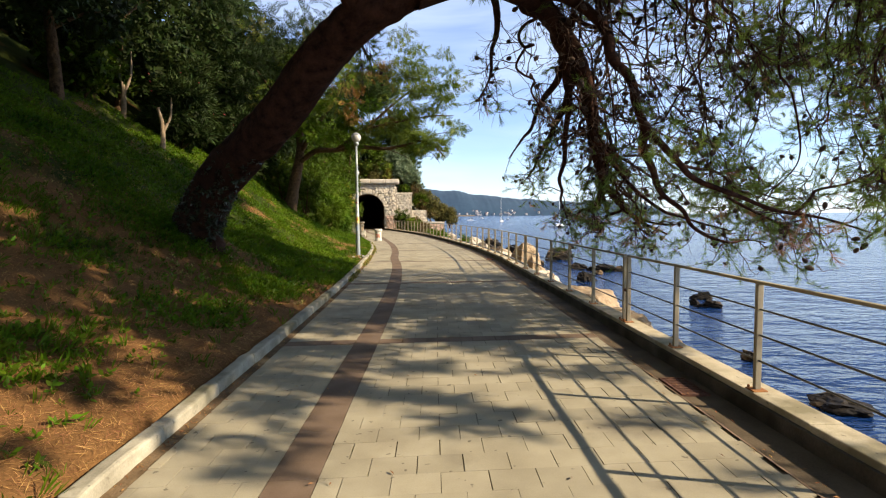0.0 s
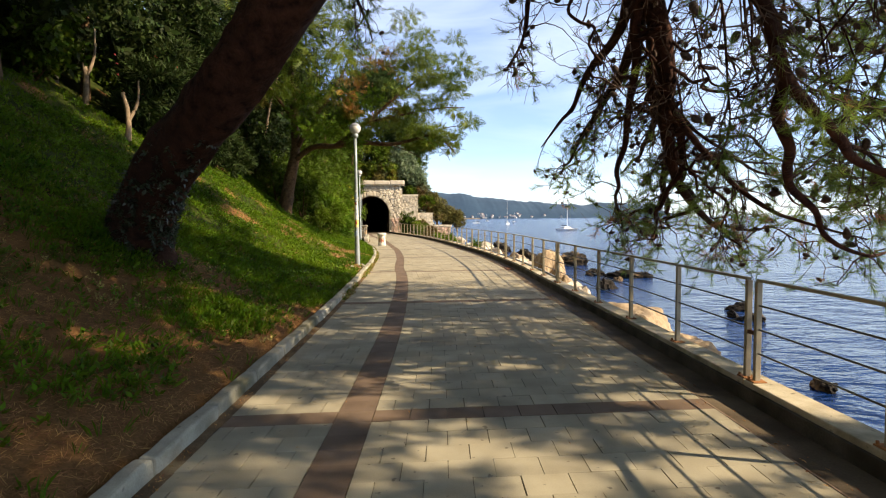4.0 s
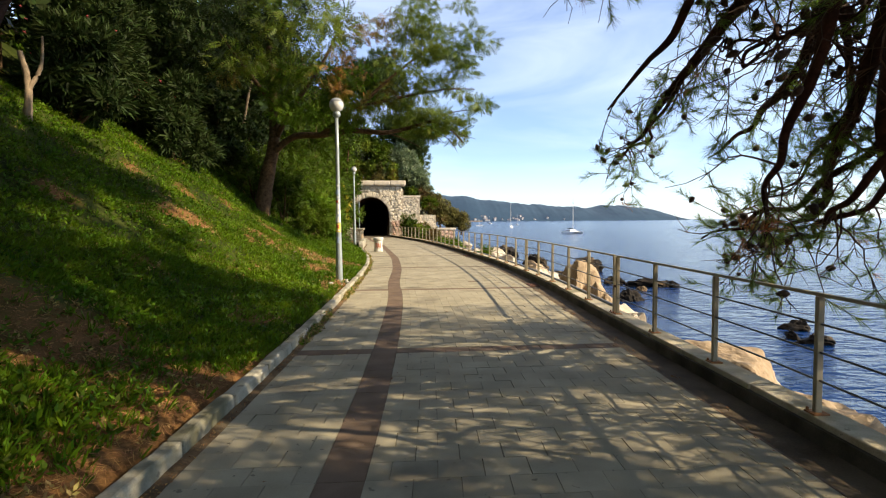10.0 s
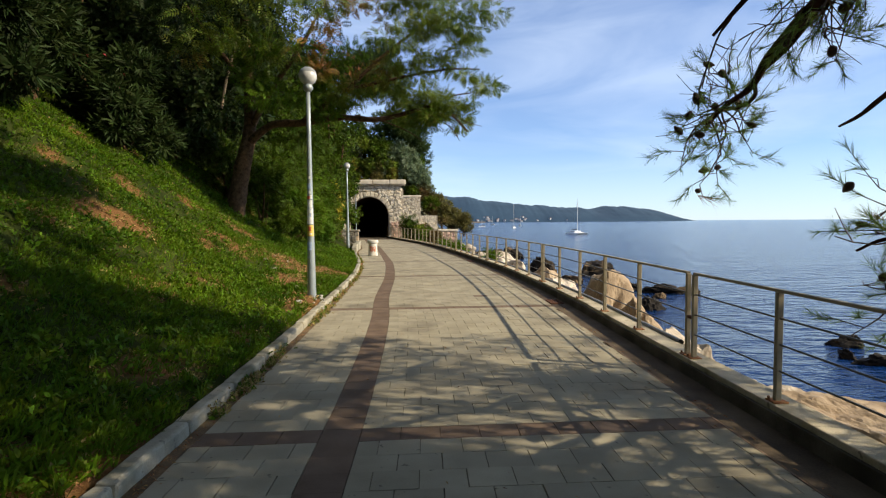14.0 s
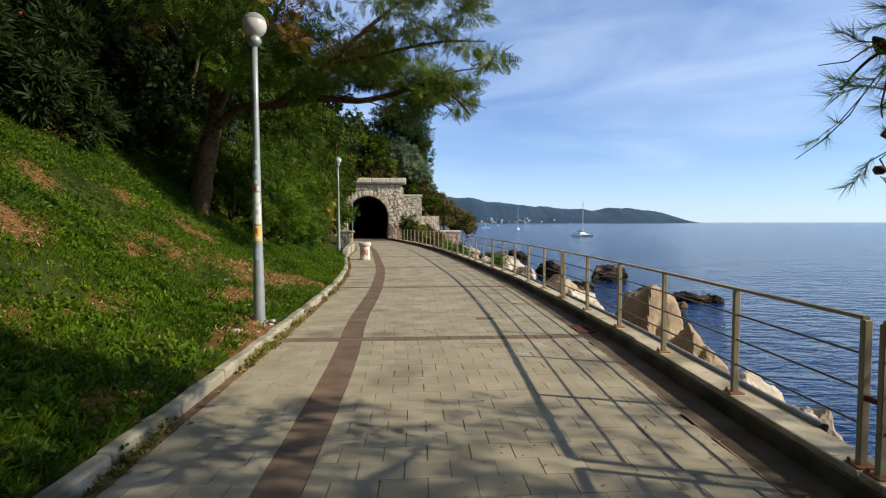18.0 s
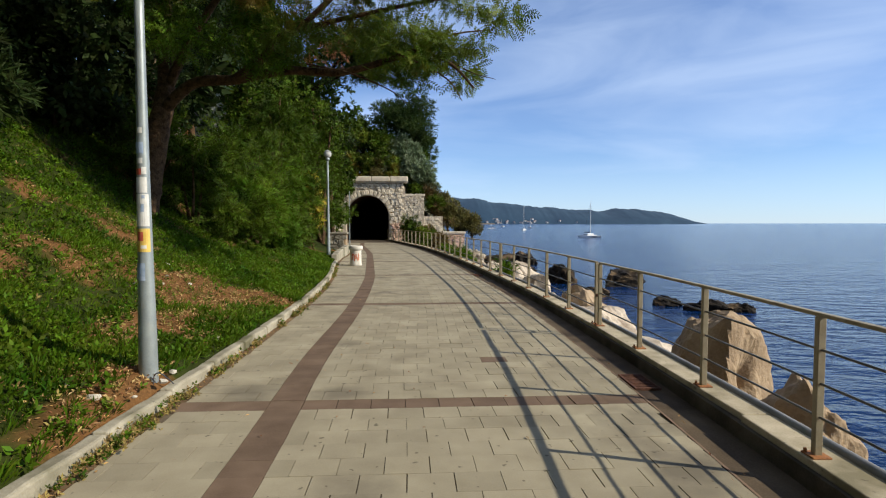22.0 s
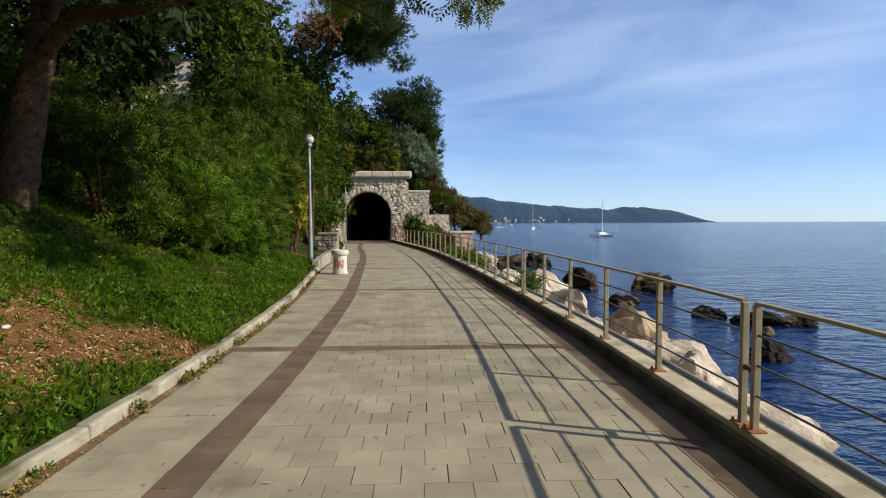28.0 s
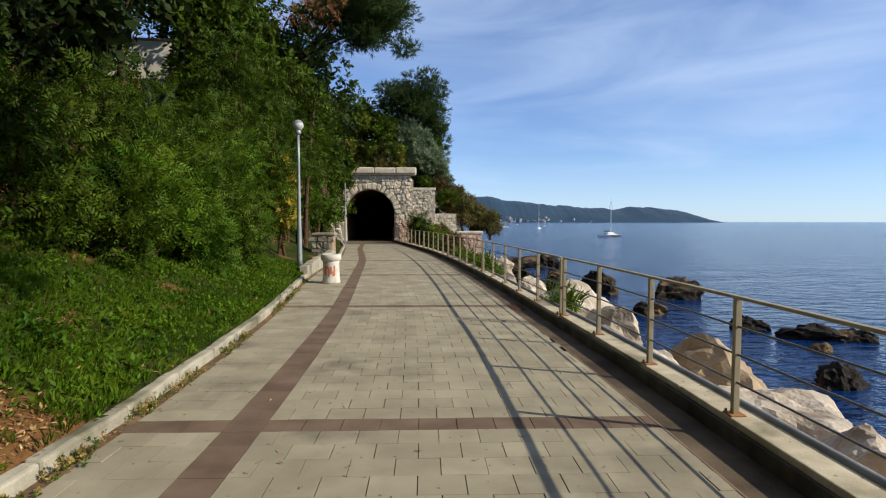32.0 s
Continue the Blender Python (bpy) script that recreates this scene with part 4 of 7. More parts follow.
i = np.arange(hx.shape[0] - 1)[:, None] * k
j = np.arange(k - 1)[None]
head_f = np.stack([i + j, i + j + 1, i + k + j + 1, i + k + j], -1).reshape(-1, 4)
mouth = (np.abs(0.5 * (hx[0, head_f[:, 0] % k] + hx[0, head_f[:, 1] % k]) - AX) < 2.2) & (head_f[:, 0] < k)
head_f = head_f[~mouth]
SOIL = material("headland_soil", (0.05, 0.05, 0.02), (0.11, 0.10, 0.04), 1.0, 0.95, 0.6, 20)
tagged(put("headland", np_mesh("headland", np.stack([hx, hy, hz], -1).reshape(-1, 3), head_f, SOIL, True)), "overgrown hillside above the tunnel", "hill", kind="structure")


# ---- shore ----
def shore_z(x, y):
    d = np.asarray(x, dtype=float) - RAIL_X(y) - CAP_OUT
    near = np.clip((np.asarray(y) - 12) / 10, 0, 1)
    return -0.35 - 1.3 * (1 - near) - d * (0.62 + 0.5 * (1 - near)) + 0.16 * np.sin(2.3 * x + 1.1 * y) * np.cos(1.9 * y)


sx, sy = np.meshgrid(np.linspace(0, 7, 40), np.linspace(-24, 63, 240))
xx = RAIL_X(sy) + CAP_OUT + sx
zz = shore_z(xx, sy) + np.random.default_rng(5).normal(0, 0.06, sx.shape)
i = np.arange(sx.shape[0] - 1)[:, None] * 40
j = np.arange(39)[None]
shore = tagged(put("shore", np_mesh("shore", np.stack([xx, sy, zz], -1).reshape(-1, 3), np.stack([i + j, i + j + 1, i + 41 + j, i + 40 + j], -1).reshape(-1, 4), ROCK_TAN, False)), "broken pale limestone shore falling to the sea", "shore", kind="structure")


def rock_mesh(seed, size, facets=9, rough=0.07, detail=4, crag=0.0):
    """A broken boulder: a ball cut by planes, then roughened at two scales."""
    rng = np.random.default_rng(seed)
    bm = bmesh.new()
    bmesh.ops.create_icosphere(bm, subdivisions=detail, radius=1)
    v = np.array([k.co for k in bm.verts])
    bm.verts.index_update()
    f = np.array([[q.index for q in k.verts] for k in bm.faces])
    bm.free()
    for _ in range(facets):
        w = rng.normal(size=3)
        w /= np.linalg.norm(w)
        cut = rng.uniform(0.45, 0.8)
        over = v @ w - cut
        v = v - np.where(over > 0, over * 0.92, 0)[:, None] * w
    for scale, amount in ((1.6, rough), (4.5, rough * 0.5), (11, rough * 0.22)):
        off = Vector(rng.uniform(-20, 20, 3))
        push = np.array([noise.noise(Vector(p) * scale + off) for p in v])
        ln = np.linalg.norm(v, axis=1, keepdims=True) + 1e-6
        v = v + v / ln * push[:, None] * amount * 1.6
    if crag:
        for scale, amount in ((2.3, crag), (5.2, crag * 0.5)):
            off = Vector(rng.uniform(-20, 20, 3))
            push = np.array([0.5 - abs(noise.noise(Vector(p) * scale + off)) * 2 for p in v])
            v = v * (1 + push[:, None] * amount)
    return v * np.asarray(size), f


def boulder(x, y, z, size, mat, label, seed, turn=0.0, lean=0.0, facets=9, group="boulders along the shore", rough=0.07):
    v, f = rock_mesh(seed, size, facets, rough, 4, 0.2 if mat == ROCK_WET else 0.10)
    ob = put("boulder", np_mesh("boulder", v, f, mat))
    ob.matrix_basis = pose(x, y, z, 0, lean, turn)
    return tagged(ob, label, "boulder", group)


def cut_boulder(x, y, z, size, cuts, mat, label, seed, turn=0.0, scallop=0.25):
    """A split block of limestone: flat broken faces, chipped edges, shell-shaped hollows on the seaward side."""
    rng = np.random.default_rng(seed)
    bm = bmesh.new()
    bmesh.ops.create_icosphere(bm, subdivisions=5, radius=1.25)
    v = np.array([k.co for k in bm.verts])
    bm.verts.index_update()
    f = np.array([[q.index for q in k.verts] for k in bm.faces])
    bm.free()
    way = v / np.linalg.norm(v, axis=1, keepdims=True)
    for w, cut in cuts:
        w = np.asarray(w) / np.linalg.norm(w)
        over = v @ w - cut * rng.uniform(0.95, 1.05)
        v = v - np.where(over > 0, over / np.maximum(way @ w, 0.2), 0)[:, None] * way
    for scale, amount in ((1.4, 0.10), (3.6, 0.075), (9.0, 0.035), (19.0, 0.016)):
        shift = Vector(rng.uniform(-20, 20, 3))
        push = np.array([noise.noise(Vector(p) * scale + shift) for p in v])
        v = v + way * push[:, None] * amount
    hollow = np.array([max(0.0, noise.noise(Vector((p[0] * 2.2, p[1] * 2.2, p[2] * 1.1 + seed)))) for p in v])
    v = v - way * (hollow * scallop * np.clip(way[:, 0] * 1.4, 0, 1))[:, None]
    ob = put("boulder", np_mesh("boulder", v * np.asarray(size), f, mat))
    ob.matrix_basis = pose(x, y, z, 0, 0, turn)
    return tagged(ob, label, "boulder", "boulders along the shore")


TAN_LABEL, WHITE_LABEL, WET_LABEL = "large tan limestone boulder with a pale broken edge", "pale broken limestone boulder on the shore", "dark wet rock standing in shallow sea water"
SLAB_CUTS = (((-0.60, -0.78, 0.16), 0.58), ((0.78, -0.62, 0.05), 0.55), ((-0.30, 0.0, 0.95), 0.84), ((0.45, 0.0, 0.89), 0.93), ((-0.86, -0.1, 0.50), 0.78), ((0.1, 1.0, 0.1), 0.7), ((0.95, 0.0, 0.3), 0.88), ((-1.0, 0.2, 0.0), 0.90))
WEDGE_CUTS = (((-0.6, -0.75, 0.3), 0.55), ((0.5, -0.8, 0.35), 0.62), ((0.55, 0.0, 0.83), 0.62), ((-0.5, 0.1, 0.86), 0.66), ((0.2, 1.0, 0.1), 0.8), ((1.0, 0.1, 0.0), 0.95))
FLAT_CUTS = (((0.08, -0.12, 1.0), 0.55), ((0.5, -0.8, 0.4), 0.7), ((-0.7, -0.5, 0.5), 0.75), ((0.9, 0.3, 0.3), 0.85), ((-0.2, 0.95, 0.2), 0.85), ((0.2, 0.3, 0.93), 0.62))
cut_boulder(4.95, 20.5, -0.46, (0.66, 0.66, 1.02), SLAB_CUTS, ROCK_TAN, TAN_LABEL, 121, -27, 0.6)
cut_boulder(5.0, 19.1, -0.58, (0.5, 0.55, 0.86), WEDGE_CUTS, ROCK_TAN, "tan limestone boulder beside the sea wall", 22, -22)
cut_boulder(4.9, 17.6, -0.80, (0.62, 0.85, 0.72), WEDGE_CUTS, ROCK_WHITE, WHITE_LABEL, 23, -30)
cut_boulder(4.75, 16.5, -0.72, (0.5, 0.6, 0.66), WEDGE_CUTS, ROCK_WHITE, WHITE_LABEL, 24, 40)
cut_boulder(5.5, 15.9, -1.15, (0.8, 0.8, 0.8), FLAT_CUTS, ROCK_WHITE, WHITE_LABEL, 25, 80)
cut_boulder(5.15, 14.4, -0.92, (1.0, 1.15, 0.85), FLAT_CUTS, ROCK_TAN, "flat tan rock slab behind the railing", 26, 15)
cut_boulder(5.3, 12.6, -1.15, (0.8, 0.9, 0.8), FLAT_CUTS, ROCK_TAN, "flat tan rock slab behind the railing", 27, 60)
cut_boulder(4.6, 10.9, -0.95, (0.5, 0.7, 0.6), FLAT_CUTS, ROCK_WHITE, WHITE_LABEL, 28, 33)
cut_boulder(4.7, 8.9, -0.95, (0.55, 0.55, 0.6), WEDGE_CUTS, ROCK_TAN, "tan rock at the foot of the sea wall", 29, 5)
cut_boulder(4.6, 21.7, -0.72, (0.5, 0.9, 0.7), FLAT_CUTS, ROCK_WHITE, WHITE_LABEL, 41, 8)
boulder(4.75, 20.8, -0.7, (0.5, 0.6, 0.55), ROCK_WHITE, WHITE_LABEL, 42, 40)
cut_boulder(4.9, 22.9, -1.12, (0.7, 0.9, 0.75), FLAT_CUTS, ROCK_TAN, "low tan rock at the foot of the sea wall", 30, 70)
cut_boulder(5.5, 26.7, -0.9, (1.1, 1.25, 0.85), FLAT_CUTS, ROCK_WHITE, WHITE_LABEL, 31, 25)
cut_boulder(5.0, 24.6, -0.72, (0.65, 0.8, 0.85), WEDGE_CUTS, ROCK_WHITE, WHITE_LABEL, 43, -30)
boulder(5.4, 24.3, -1.0, (0.8, 0.9, 0.6), ROCK_WHITE, WHITE_LABEL, 32, 45)
boulder(5.9, 28.6, -0.95, (1.25, 0.9, 0.84), ROCK_TAN, "rounded brown boulder among pale rocks", 33, 45, 0, 6)
boulder(4.75, 28.0, -0.65, (0.5, 0.7, 0.45), ROCK_WHITE, WHITE_LABEL, 34, 12)
boulder(4.75, 30.6, -0.6, (0.6, 0.8, 0.75), ROCK_WHITE, WHITE_LABEL, 35, 20)
boulder(4.9, 32.9, -0.65, (0.75, 1.0, 0.95), ROCK_WHITE, WHITE_LABEL, 36, 66)
boulder(4.3, 36.0, -0.6, (0.6, 0.9, 0.7), ROCK_WHITE, WHITE_LABEL, 37, 14)
boulder(4.1, 40.8, -0.5, (0.6, 1.0, 0.8), ROCK_WHITE, WHITE_LABEL, 38, 50)
boulder(4.0, 44.0, -0.6, (0.7, 1.0, 0.9), ROCK_WHITE, WHITE_LABEL, 39, 20)
boulder(3.7, 48.5, -0.7, (0.8, 1.2, 0.8), ROCK_WHITE, WHITE_LABEL, 40, 20)
for s, (x, y, a, h) in enumerate(((12.2, 53.5, 1.7, 1.9), (15.7, 51.4, 2.5, 1.6), (12.2, 46.2, 2.0, 1.1), (14.8, 42.6, 1.1, 0.62), (16.2, 40.7, 1.6, 1.0), (17.4, 40.2, 1.0, 0.7), (12.6, 34.6, 0.95, 0.95), (13.2, 71.5, 2.0, 2.4), (10.4, 74.5, 3.6, 2.2), (15.8, 26.5, 0.8, 0.6), (14.7, 24.2, 0.9, 0.55), (14.5, 24.9, 0.5, 0.4), (10.7, 15.2, 0.5, 0.55), (9.9, 11.3, 1.0, 0.3), (8.6, 62.0, 2.2, 1.9), (11.0, 60.0, 1.4, 1.3), (9.6, 54.5, 1.2, 1.0), (14.9, 38.5, 0.6, 0.35))):
    boulder(x, y, SEA_Z + 0.02, (a * 0.75, a * 0.6, h * 0.68), ROCK_WET, WET_LABEL, 50 + s, 37 * s, 0, 8, "rocks in the water", 0.11)
rng = np.random.default_rng(6)
got = []
for s in range(170):
    y = rng.uniform(7, 58)
    x = float(RAIL_X(y)) + CAP_OUT + rng.uniform(0.25, 3.2)
    v, f = rock_mesh(200 + s % 12, np.full(3, rng.uniform(0.12, 0.42)) * (1, 1.3, 0.8), 7, 0.06, 2)
    v = v @ np.array(pose(0, 0, 0, rng.uniform(0, 360), 0, rng.uniform(0, 360)).to_3x3()).T
    got.append((v + (x, y, float(shore_z(x, y)) + 0.05), f))
v, f = joined(got)
tagged(put("rubble", np_mesh("rubble", v, f, ROCK_WHITE)), "loose pale stones along the shore", "stones", kind="stuff")


# ---- boats and the town across the bay ----
def sailing_boat(x, y, length, mast, label, turn, twin=False):
    boat = thing("sailing_boat", pose(x, y, SEA_Z, 0, 0, turn), label, "boat", "boats in the bay")
    for side in ((-0.28, 0.28) if twin else (0.0,)):
        bm = box(length * (0.11 if twin else 0.26), length, length * 0.11, 0.0)
        for v in bm.verts:
            if v.co.y > 0:
                v.co.x *= 0.15
                v.co.y *= 1.08 if v.co.z > 0.1 else 0.9
            elif v.co.z < 0.1:
                v.co.x *= 0.7
        bmesh.ops.bevel(bm, geom=bm.edges, offset=length * 0.012, segments=2, affect="EDGES")
        part("hull", bm, WHITE, boat, at=pose(side * length, 0, -length * 0.015))
    if twin:
        part("bridge_deck", box(length * 0.6, length * 0.55, length * 0.05, 0.05), WHITE, boat, at=pose(0, -length * 0.1, length * 0.07))
    part("cabin", box(length * (0.4 if twin else 0.16), length * 0.36, length * 0.075, length * 0.02), WHITE, boat, at=pose(0, -length * 0.08, length * (0.12 if twin else 0.09)))
    part("window_band", box(length * (0.41 if twin else 0.165), length * 0.33, length * 0.025), BOAT_DARK, boat, "dark window band", at=pose(0, -length * 0.08, length * (0.145 if twin else 0.115)))
    part("mast", turned([(0.09, 0), (0.06, mast)], 8), WHITE, boat, at=pose(0, length * 0.05, length * 0.09))
    v, f = tube(np.array([(0, length * 0.05, length * 0.26), (0, -length * 0.4, length * 0.25)]), 0.16, 6)
    put("boom", np_mesh("boom", v, f, BOAT_DARK), boat, "boom with a furled dark sail")
    for e in (length * 0.5, -length * 0.48):
        v, f = tube(np.array([(0, length * 0.05, mast * 0.98), (0, e, length * 0.11)]), 0.02, 4)
        put("stay", np_mesh("stay", v, f, WIRE), boat)


sailing_boat(54.4, 175.7, 6.2, 10.6, "white sailing catamaran with a bare mast at anchor", 200, True)
sailing_boat(66, 330, 7.5, 14.0, "white sailing yacht with a bare mast at anchor", 160)
sailing_boat(98, 460, 6.5, 8.0, "small white sailing boat at anchor", 190)
sailing_boat(60, 420, 5.5, 5.0, "small white boat at anchor far out", 100)
sailing_boat(64, 560, 6.0, 5.0, "small white boat at anchor far out", 60)
sailing_boat(104, 640, 7.0, 9.0, "small white sailing boat at anchor", 30)


def far_house(x, y, z, w, d, h, k):
    house = thing("house", pose(x, y, z, 0, 0, 17 * k), "small pale house with a tiled roof on the far shore", "house", "houses across the bay")
    part("wall", box(w, d, h), RENDER_FAR, house)
    bm = box(w * 1.08, d * 1.08, h * 0.3, 0)
    for v in bm.verts:
        if v.co.z > 0.1:
            v.co.y *= 0.1
    part("roof", bm, ROOF, house, at=pose(0, 0, h))
    for q in (-0.28, 0.0, 0.28):
        part("window", box(w * 0.1, 0.2, h * 0.3), BOAT_DARK, house, at=pose(w * q, -d / 2, h * 0.4))


rng = np.random.default_rng(8)
for k in range(26):
    x = rng.choice([rng.uniform(150, 330), rng.normal(450, 22), rng.normal(355, 30), rng.uniform(250, 620)])
    up = rng.uniform(0, 1) ** 1.4
    u = 0.012 + (0.12 if k % 3 == 0 else 0.03) * up
    crest = float(np.interp(x, [p[0] for p in HILL_LINE], [p[1] for p in HILL_LINE]))
    far_house(x, 2000 + 260 * u + 5 * math.sin(x / 70.0) * (1 - u), SEA_Z + (crest - SEA_Z) * math.sin(math.pi * 0.49 * u) ** 0.8 - 2.5, rng.uniform(6, 11), 7, rng.uniform(4, 6.5), k)
bm = box(190, 8, 3.0)
tagged(part("breakwater", bm, ROCK_TAN, None, at=pose(160, 1700, SEA_Z)), "long low breakwater of the far harbour", "breakwater", kind="structure")


# ---- plants ----
def plant(name, places_out, size, templates, mat, label, category, group="", spread=0.8, droop=0.2, seed=1, stems=None):
    """A shrub: leafy crown with some stems under it."""
    rng = np.random.default_rng(seed)
    p, o = places_out
    base = np.array([p[:, 0].mean(), p[:, 1].mean(), p[:, 2].min()])
    p = p - base
    ob = put(name, np_mesh(name, *foliage(rng, p, o, size, templates, spread, droop), mat), at=Matrix.Translation(Vector(base)))
    tagged(ob, label, category, group)
    if stems is not None:
        for line, r in stems:
            put("stem", np_mesh("stem", *tube(smooth_line(np.array(line) - base, 7), np.linspace(r, r * 0.4, 7), 6), BARK, True), ob)
    return ob


def crown(name, parent, middles, radii, per, size, templates, mat, seed, shell=0.45, droop=0.2, spread=0.8, label=""):
    rng = np.random.default_rng(seed)
    p, o = clumps(rng, middles, radii, per, shell)
    return put(name, np_mesh(name, *foliage(rng, p, o, size, templates, spread, droop), mat), parent, label)


def limb_mesh(name, lines, mat, sides=8, rough=0.05, seed=2):
    rng = np.random.default_rng(seed)
    got = []
    for line, r0, r1 in lines:
        n = 6 + 4 * len(line)
        pts = smooth_line(line, n)
        got.append(tube(pts, np.linspace(r0, r1, n), sides, rough, rng))
    return np_mesh(name, *joined(got), mat, True)


def grow(rng, start, way, length, droop, wiggle, n=6):
    """A wandering shoot."""
    pts, p, w = [np.array(start)], np.array(start, dtype=float), np.array(way, dtype=float)
    for k in range(n):
        w = w + rng.normal(0, wiggle, 3) + np.array([0, 0, -droop])
        w /= np.linalg.norm(w)
        p = p + w * length / n
        pts.append(p)
    return np.array(pts)


# the leaning pine over the walk
pine = thing("pine_tree", pose(-3.75, 11.0, 1.0), "big leaning pine with reddish bark, ivy and hanging branches", "tree")
PINE = Matrix.Translation((3.75, -11.0, -1.0))
off = np.array([-3.75, 11.0, 1.0])
trunk_line = smooth_line([(-4.1, 11.5, 0.3), (-3.9, 11.0, 1.1), (-3.12, 10.1, 2.2), (-1.83, 8.92, 3.12), (-0.93, 8.15, 3.97), (-0.2, 7.6, 4.4), (0.6, 7.5, 4.75)], 40)
trunk_r = np.interp(np.linspace(0, 1, 40), [0, 0.16, 0.34, 0.6, 1], [0.60, 0.44, 0.37, 0.32, 0.25])
rng = np.random.default_rng(3)
v, f = tube(trunk_line - off, trunk_r, 18, 0.05, rng)
put("trunk", np_mesh("trunk", v, f, BARK_RED, True), pine)
roots = [(np.array([(-3.9, 11.1, 1.3), (-4.4, 10.9, 1.15), (-5.0, 10.8, 1.2)]) - off, 0.32, 0.1), (np.array([(-3.6, 10.9, 1.3), (-3.3, 10.6, 0.8), (-3.0, 10.4, 0.55)]) - off, 0.28, 0.1), (np.array([(-3.8, 10.8, 1.2), (-3.9, 10.2, 1.0), (-4.1, 9.7, 0.85)]) - off, 0.26, 0.1)]
for line in roots:
    put("root", limb_mesh("root", [line], BARK_RED, 10), pine)
main = [
    ([(0.3, 7.3, 4.5), (1.2, 7.6, 4.8), (2.2, 8.3, 4.8), (3.0, 8.9, 4.25), (3.45, 9.35, 3.5), (3.7, 9.8, 2.8), (4.2, 10.4, 2.1), (5.0, 10.9, 1.5), (5.9, 11.3, 1.15)], 0.22, 0.02),
    ([(2.6, 8.6, 4.6), (3.0, 9.6, 4.3), (3.1, 10.8, 3.9), (2.9, 11.8, 3.35), (2.7, 12.6, 2.9)], 0.10, 0.012),
    ([(3.0, 9.0, 4.2), (3.4, 10.5, 3.9), (3.6, 12.3, 3.4), (3.55, 13.3, 2.85), (3.5, 14.1, 2.5)], 0.10, 0.012),
    ([(3.2, 9.2, 3.9), (4.0, 10.8, 3.6), (4.6, 12.2, 3.05), (4.8, 13.2, 2.7), (4.75, 13.9, 2.5)], 0.09, 0.012),
    ([(3.3, 9.3, 3.7), (3.9, 10.2, 3.0), (4.4, 11.2, 2.2), (4.9, 12.0, 1.65), (5.1, 12.8, 1.5)], 0.09, 0.012),
    ([(2.9, 8.8, 4.3), (3.1, 9.5, 3.4), (3.15, 10.0, 2.6), (3.3, 10.5, 1.9), (3.7, 11.2, 1.35)], 0.07, 0.012),
    ([(2.2, 8.2, 4.85), (2.7, 7.4, 4.3), (3.0, 6.95, 3.4), (3.3, 6.95, 2.75), (3.78, 7.0, 2.25), (4.5, 6.95, 1.85), (5.55, 7.0, 1.6), (6.8, 7.2, 1.3)], 0.085, 0.012),
    ([(3.3, 6.95, 2.75), (3.6, 7.4, 2.1), (4.3, 7.9, 1.6), (5.2, 8.3, 1.2), (6.2, 8.6, 1.1)], 0.06, 0.01),
    ([(2.0, 8.2, 4.8), (3.2, 7.8, 5.9), (5.4, 7.8, 6.6), (8.0, 8.2, 6.8), (11.0, 8.8, 6.5)], 0.15, 0.02),
    ([(1.6, 7.9, 4.85), (2.6, 6.6, 5.6), (4.4, 5.6, 6.0), (6.6, 5.0, 5.9), (9.0, 4.6, 5.5)], 0.13, 0.015),
    ([(2.2, 8.3, 4.8), (3.2, 9.4, 6.0), (4.8, 10.8, 7.0), (6.8, 12.0, 7.4), (9.0, 12.8, 7.4)], 0.12, 0.015),
    ([(1.2, 7.6, 4.8), (1.7, 8.8, 4.9), (1.9, 10.2, 4.5), (1.8, 11.4, 4.0)], 0.08, 0.012),
    ([(3.3, 9.2, 3.8), (3.5, 9.1, 2.9), (3.9, 8.9, 2.2), (4.6, 8.7, 1.6), (5.6, 8.6, 1.3)], 0.06, 0.01),
    ([(-0.4, 7.5, 4.3), (-0.5, 9.0, 4.9), (-0.6, 11.0, 5.1), (-0.4, 12.6, 4.8)], 0.09, 0.012),
    ([(0.4, 7.3, 4.6), (1.0, 5.6, 5.8), (2.4, 4.0, 6.6), (4.4, 2.8, 6.8), (6.5, 2.0, 6.5)], 0.13, 0.015),
    ([(3.6, 9.6, 3.0), (4.0, 10.0, 2.3), (4.0, 10.6, 1.75), (4.3, 11.3, 1.35)], 0.06, 0.01),
    ([(3.6, 12.3, 3.4), (3.75, 13.4, 3.0), (3.8, 14.2, 2.75), (3.8, 15.0, 2.5)], 0.03, 0.008),
    ([(3.7, 9.8, 2.8), (4.5, 10.8, 2.3), (4.5, 11.8, 1.75), (4.3, 12.3, 1.5), (4.0, 12.8, 1.35)], 0.05, 0.01),
    ([(4.2, 10.4, 2.1), (4.9, 11.4, 1.7), (4.8, 12.2, 1.4), (4.6, 12.8, 1.2)], 0.045, 0.01),
    ([(4.0, 10.8, 3.6), (4.9, 11.6, 2.9), (5.2, 12.5, 2.2), (5.1, 13.4, 1.8)], 0.045, 0.01),
    ([(2.0, 8.1, 4.85), (3.2, 9.2, 6.0), (4.4, 10.6, 6.6), (6.0, 12.0, 6.6), (8.0, 13.4, 6.2)], 0.12, 0.015),
]
rng = np.random.default_rng(33)
arch = smooth_line(main[0][0], 60)
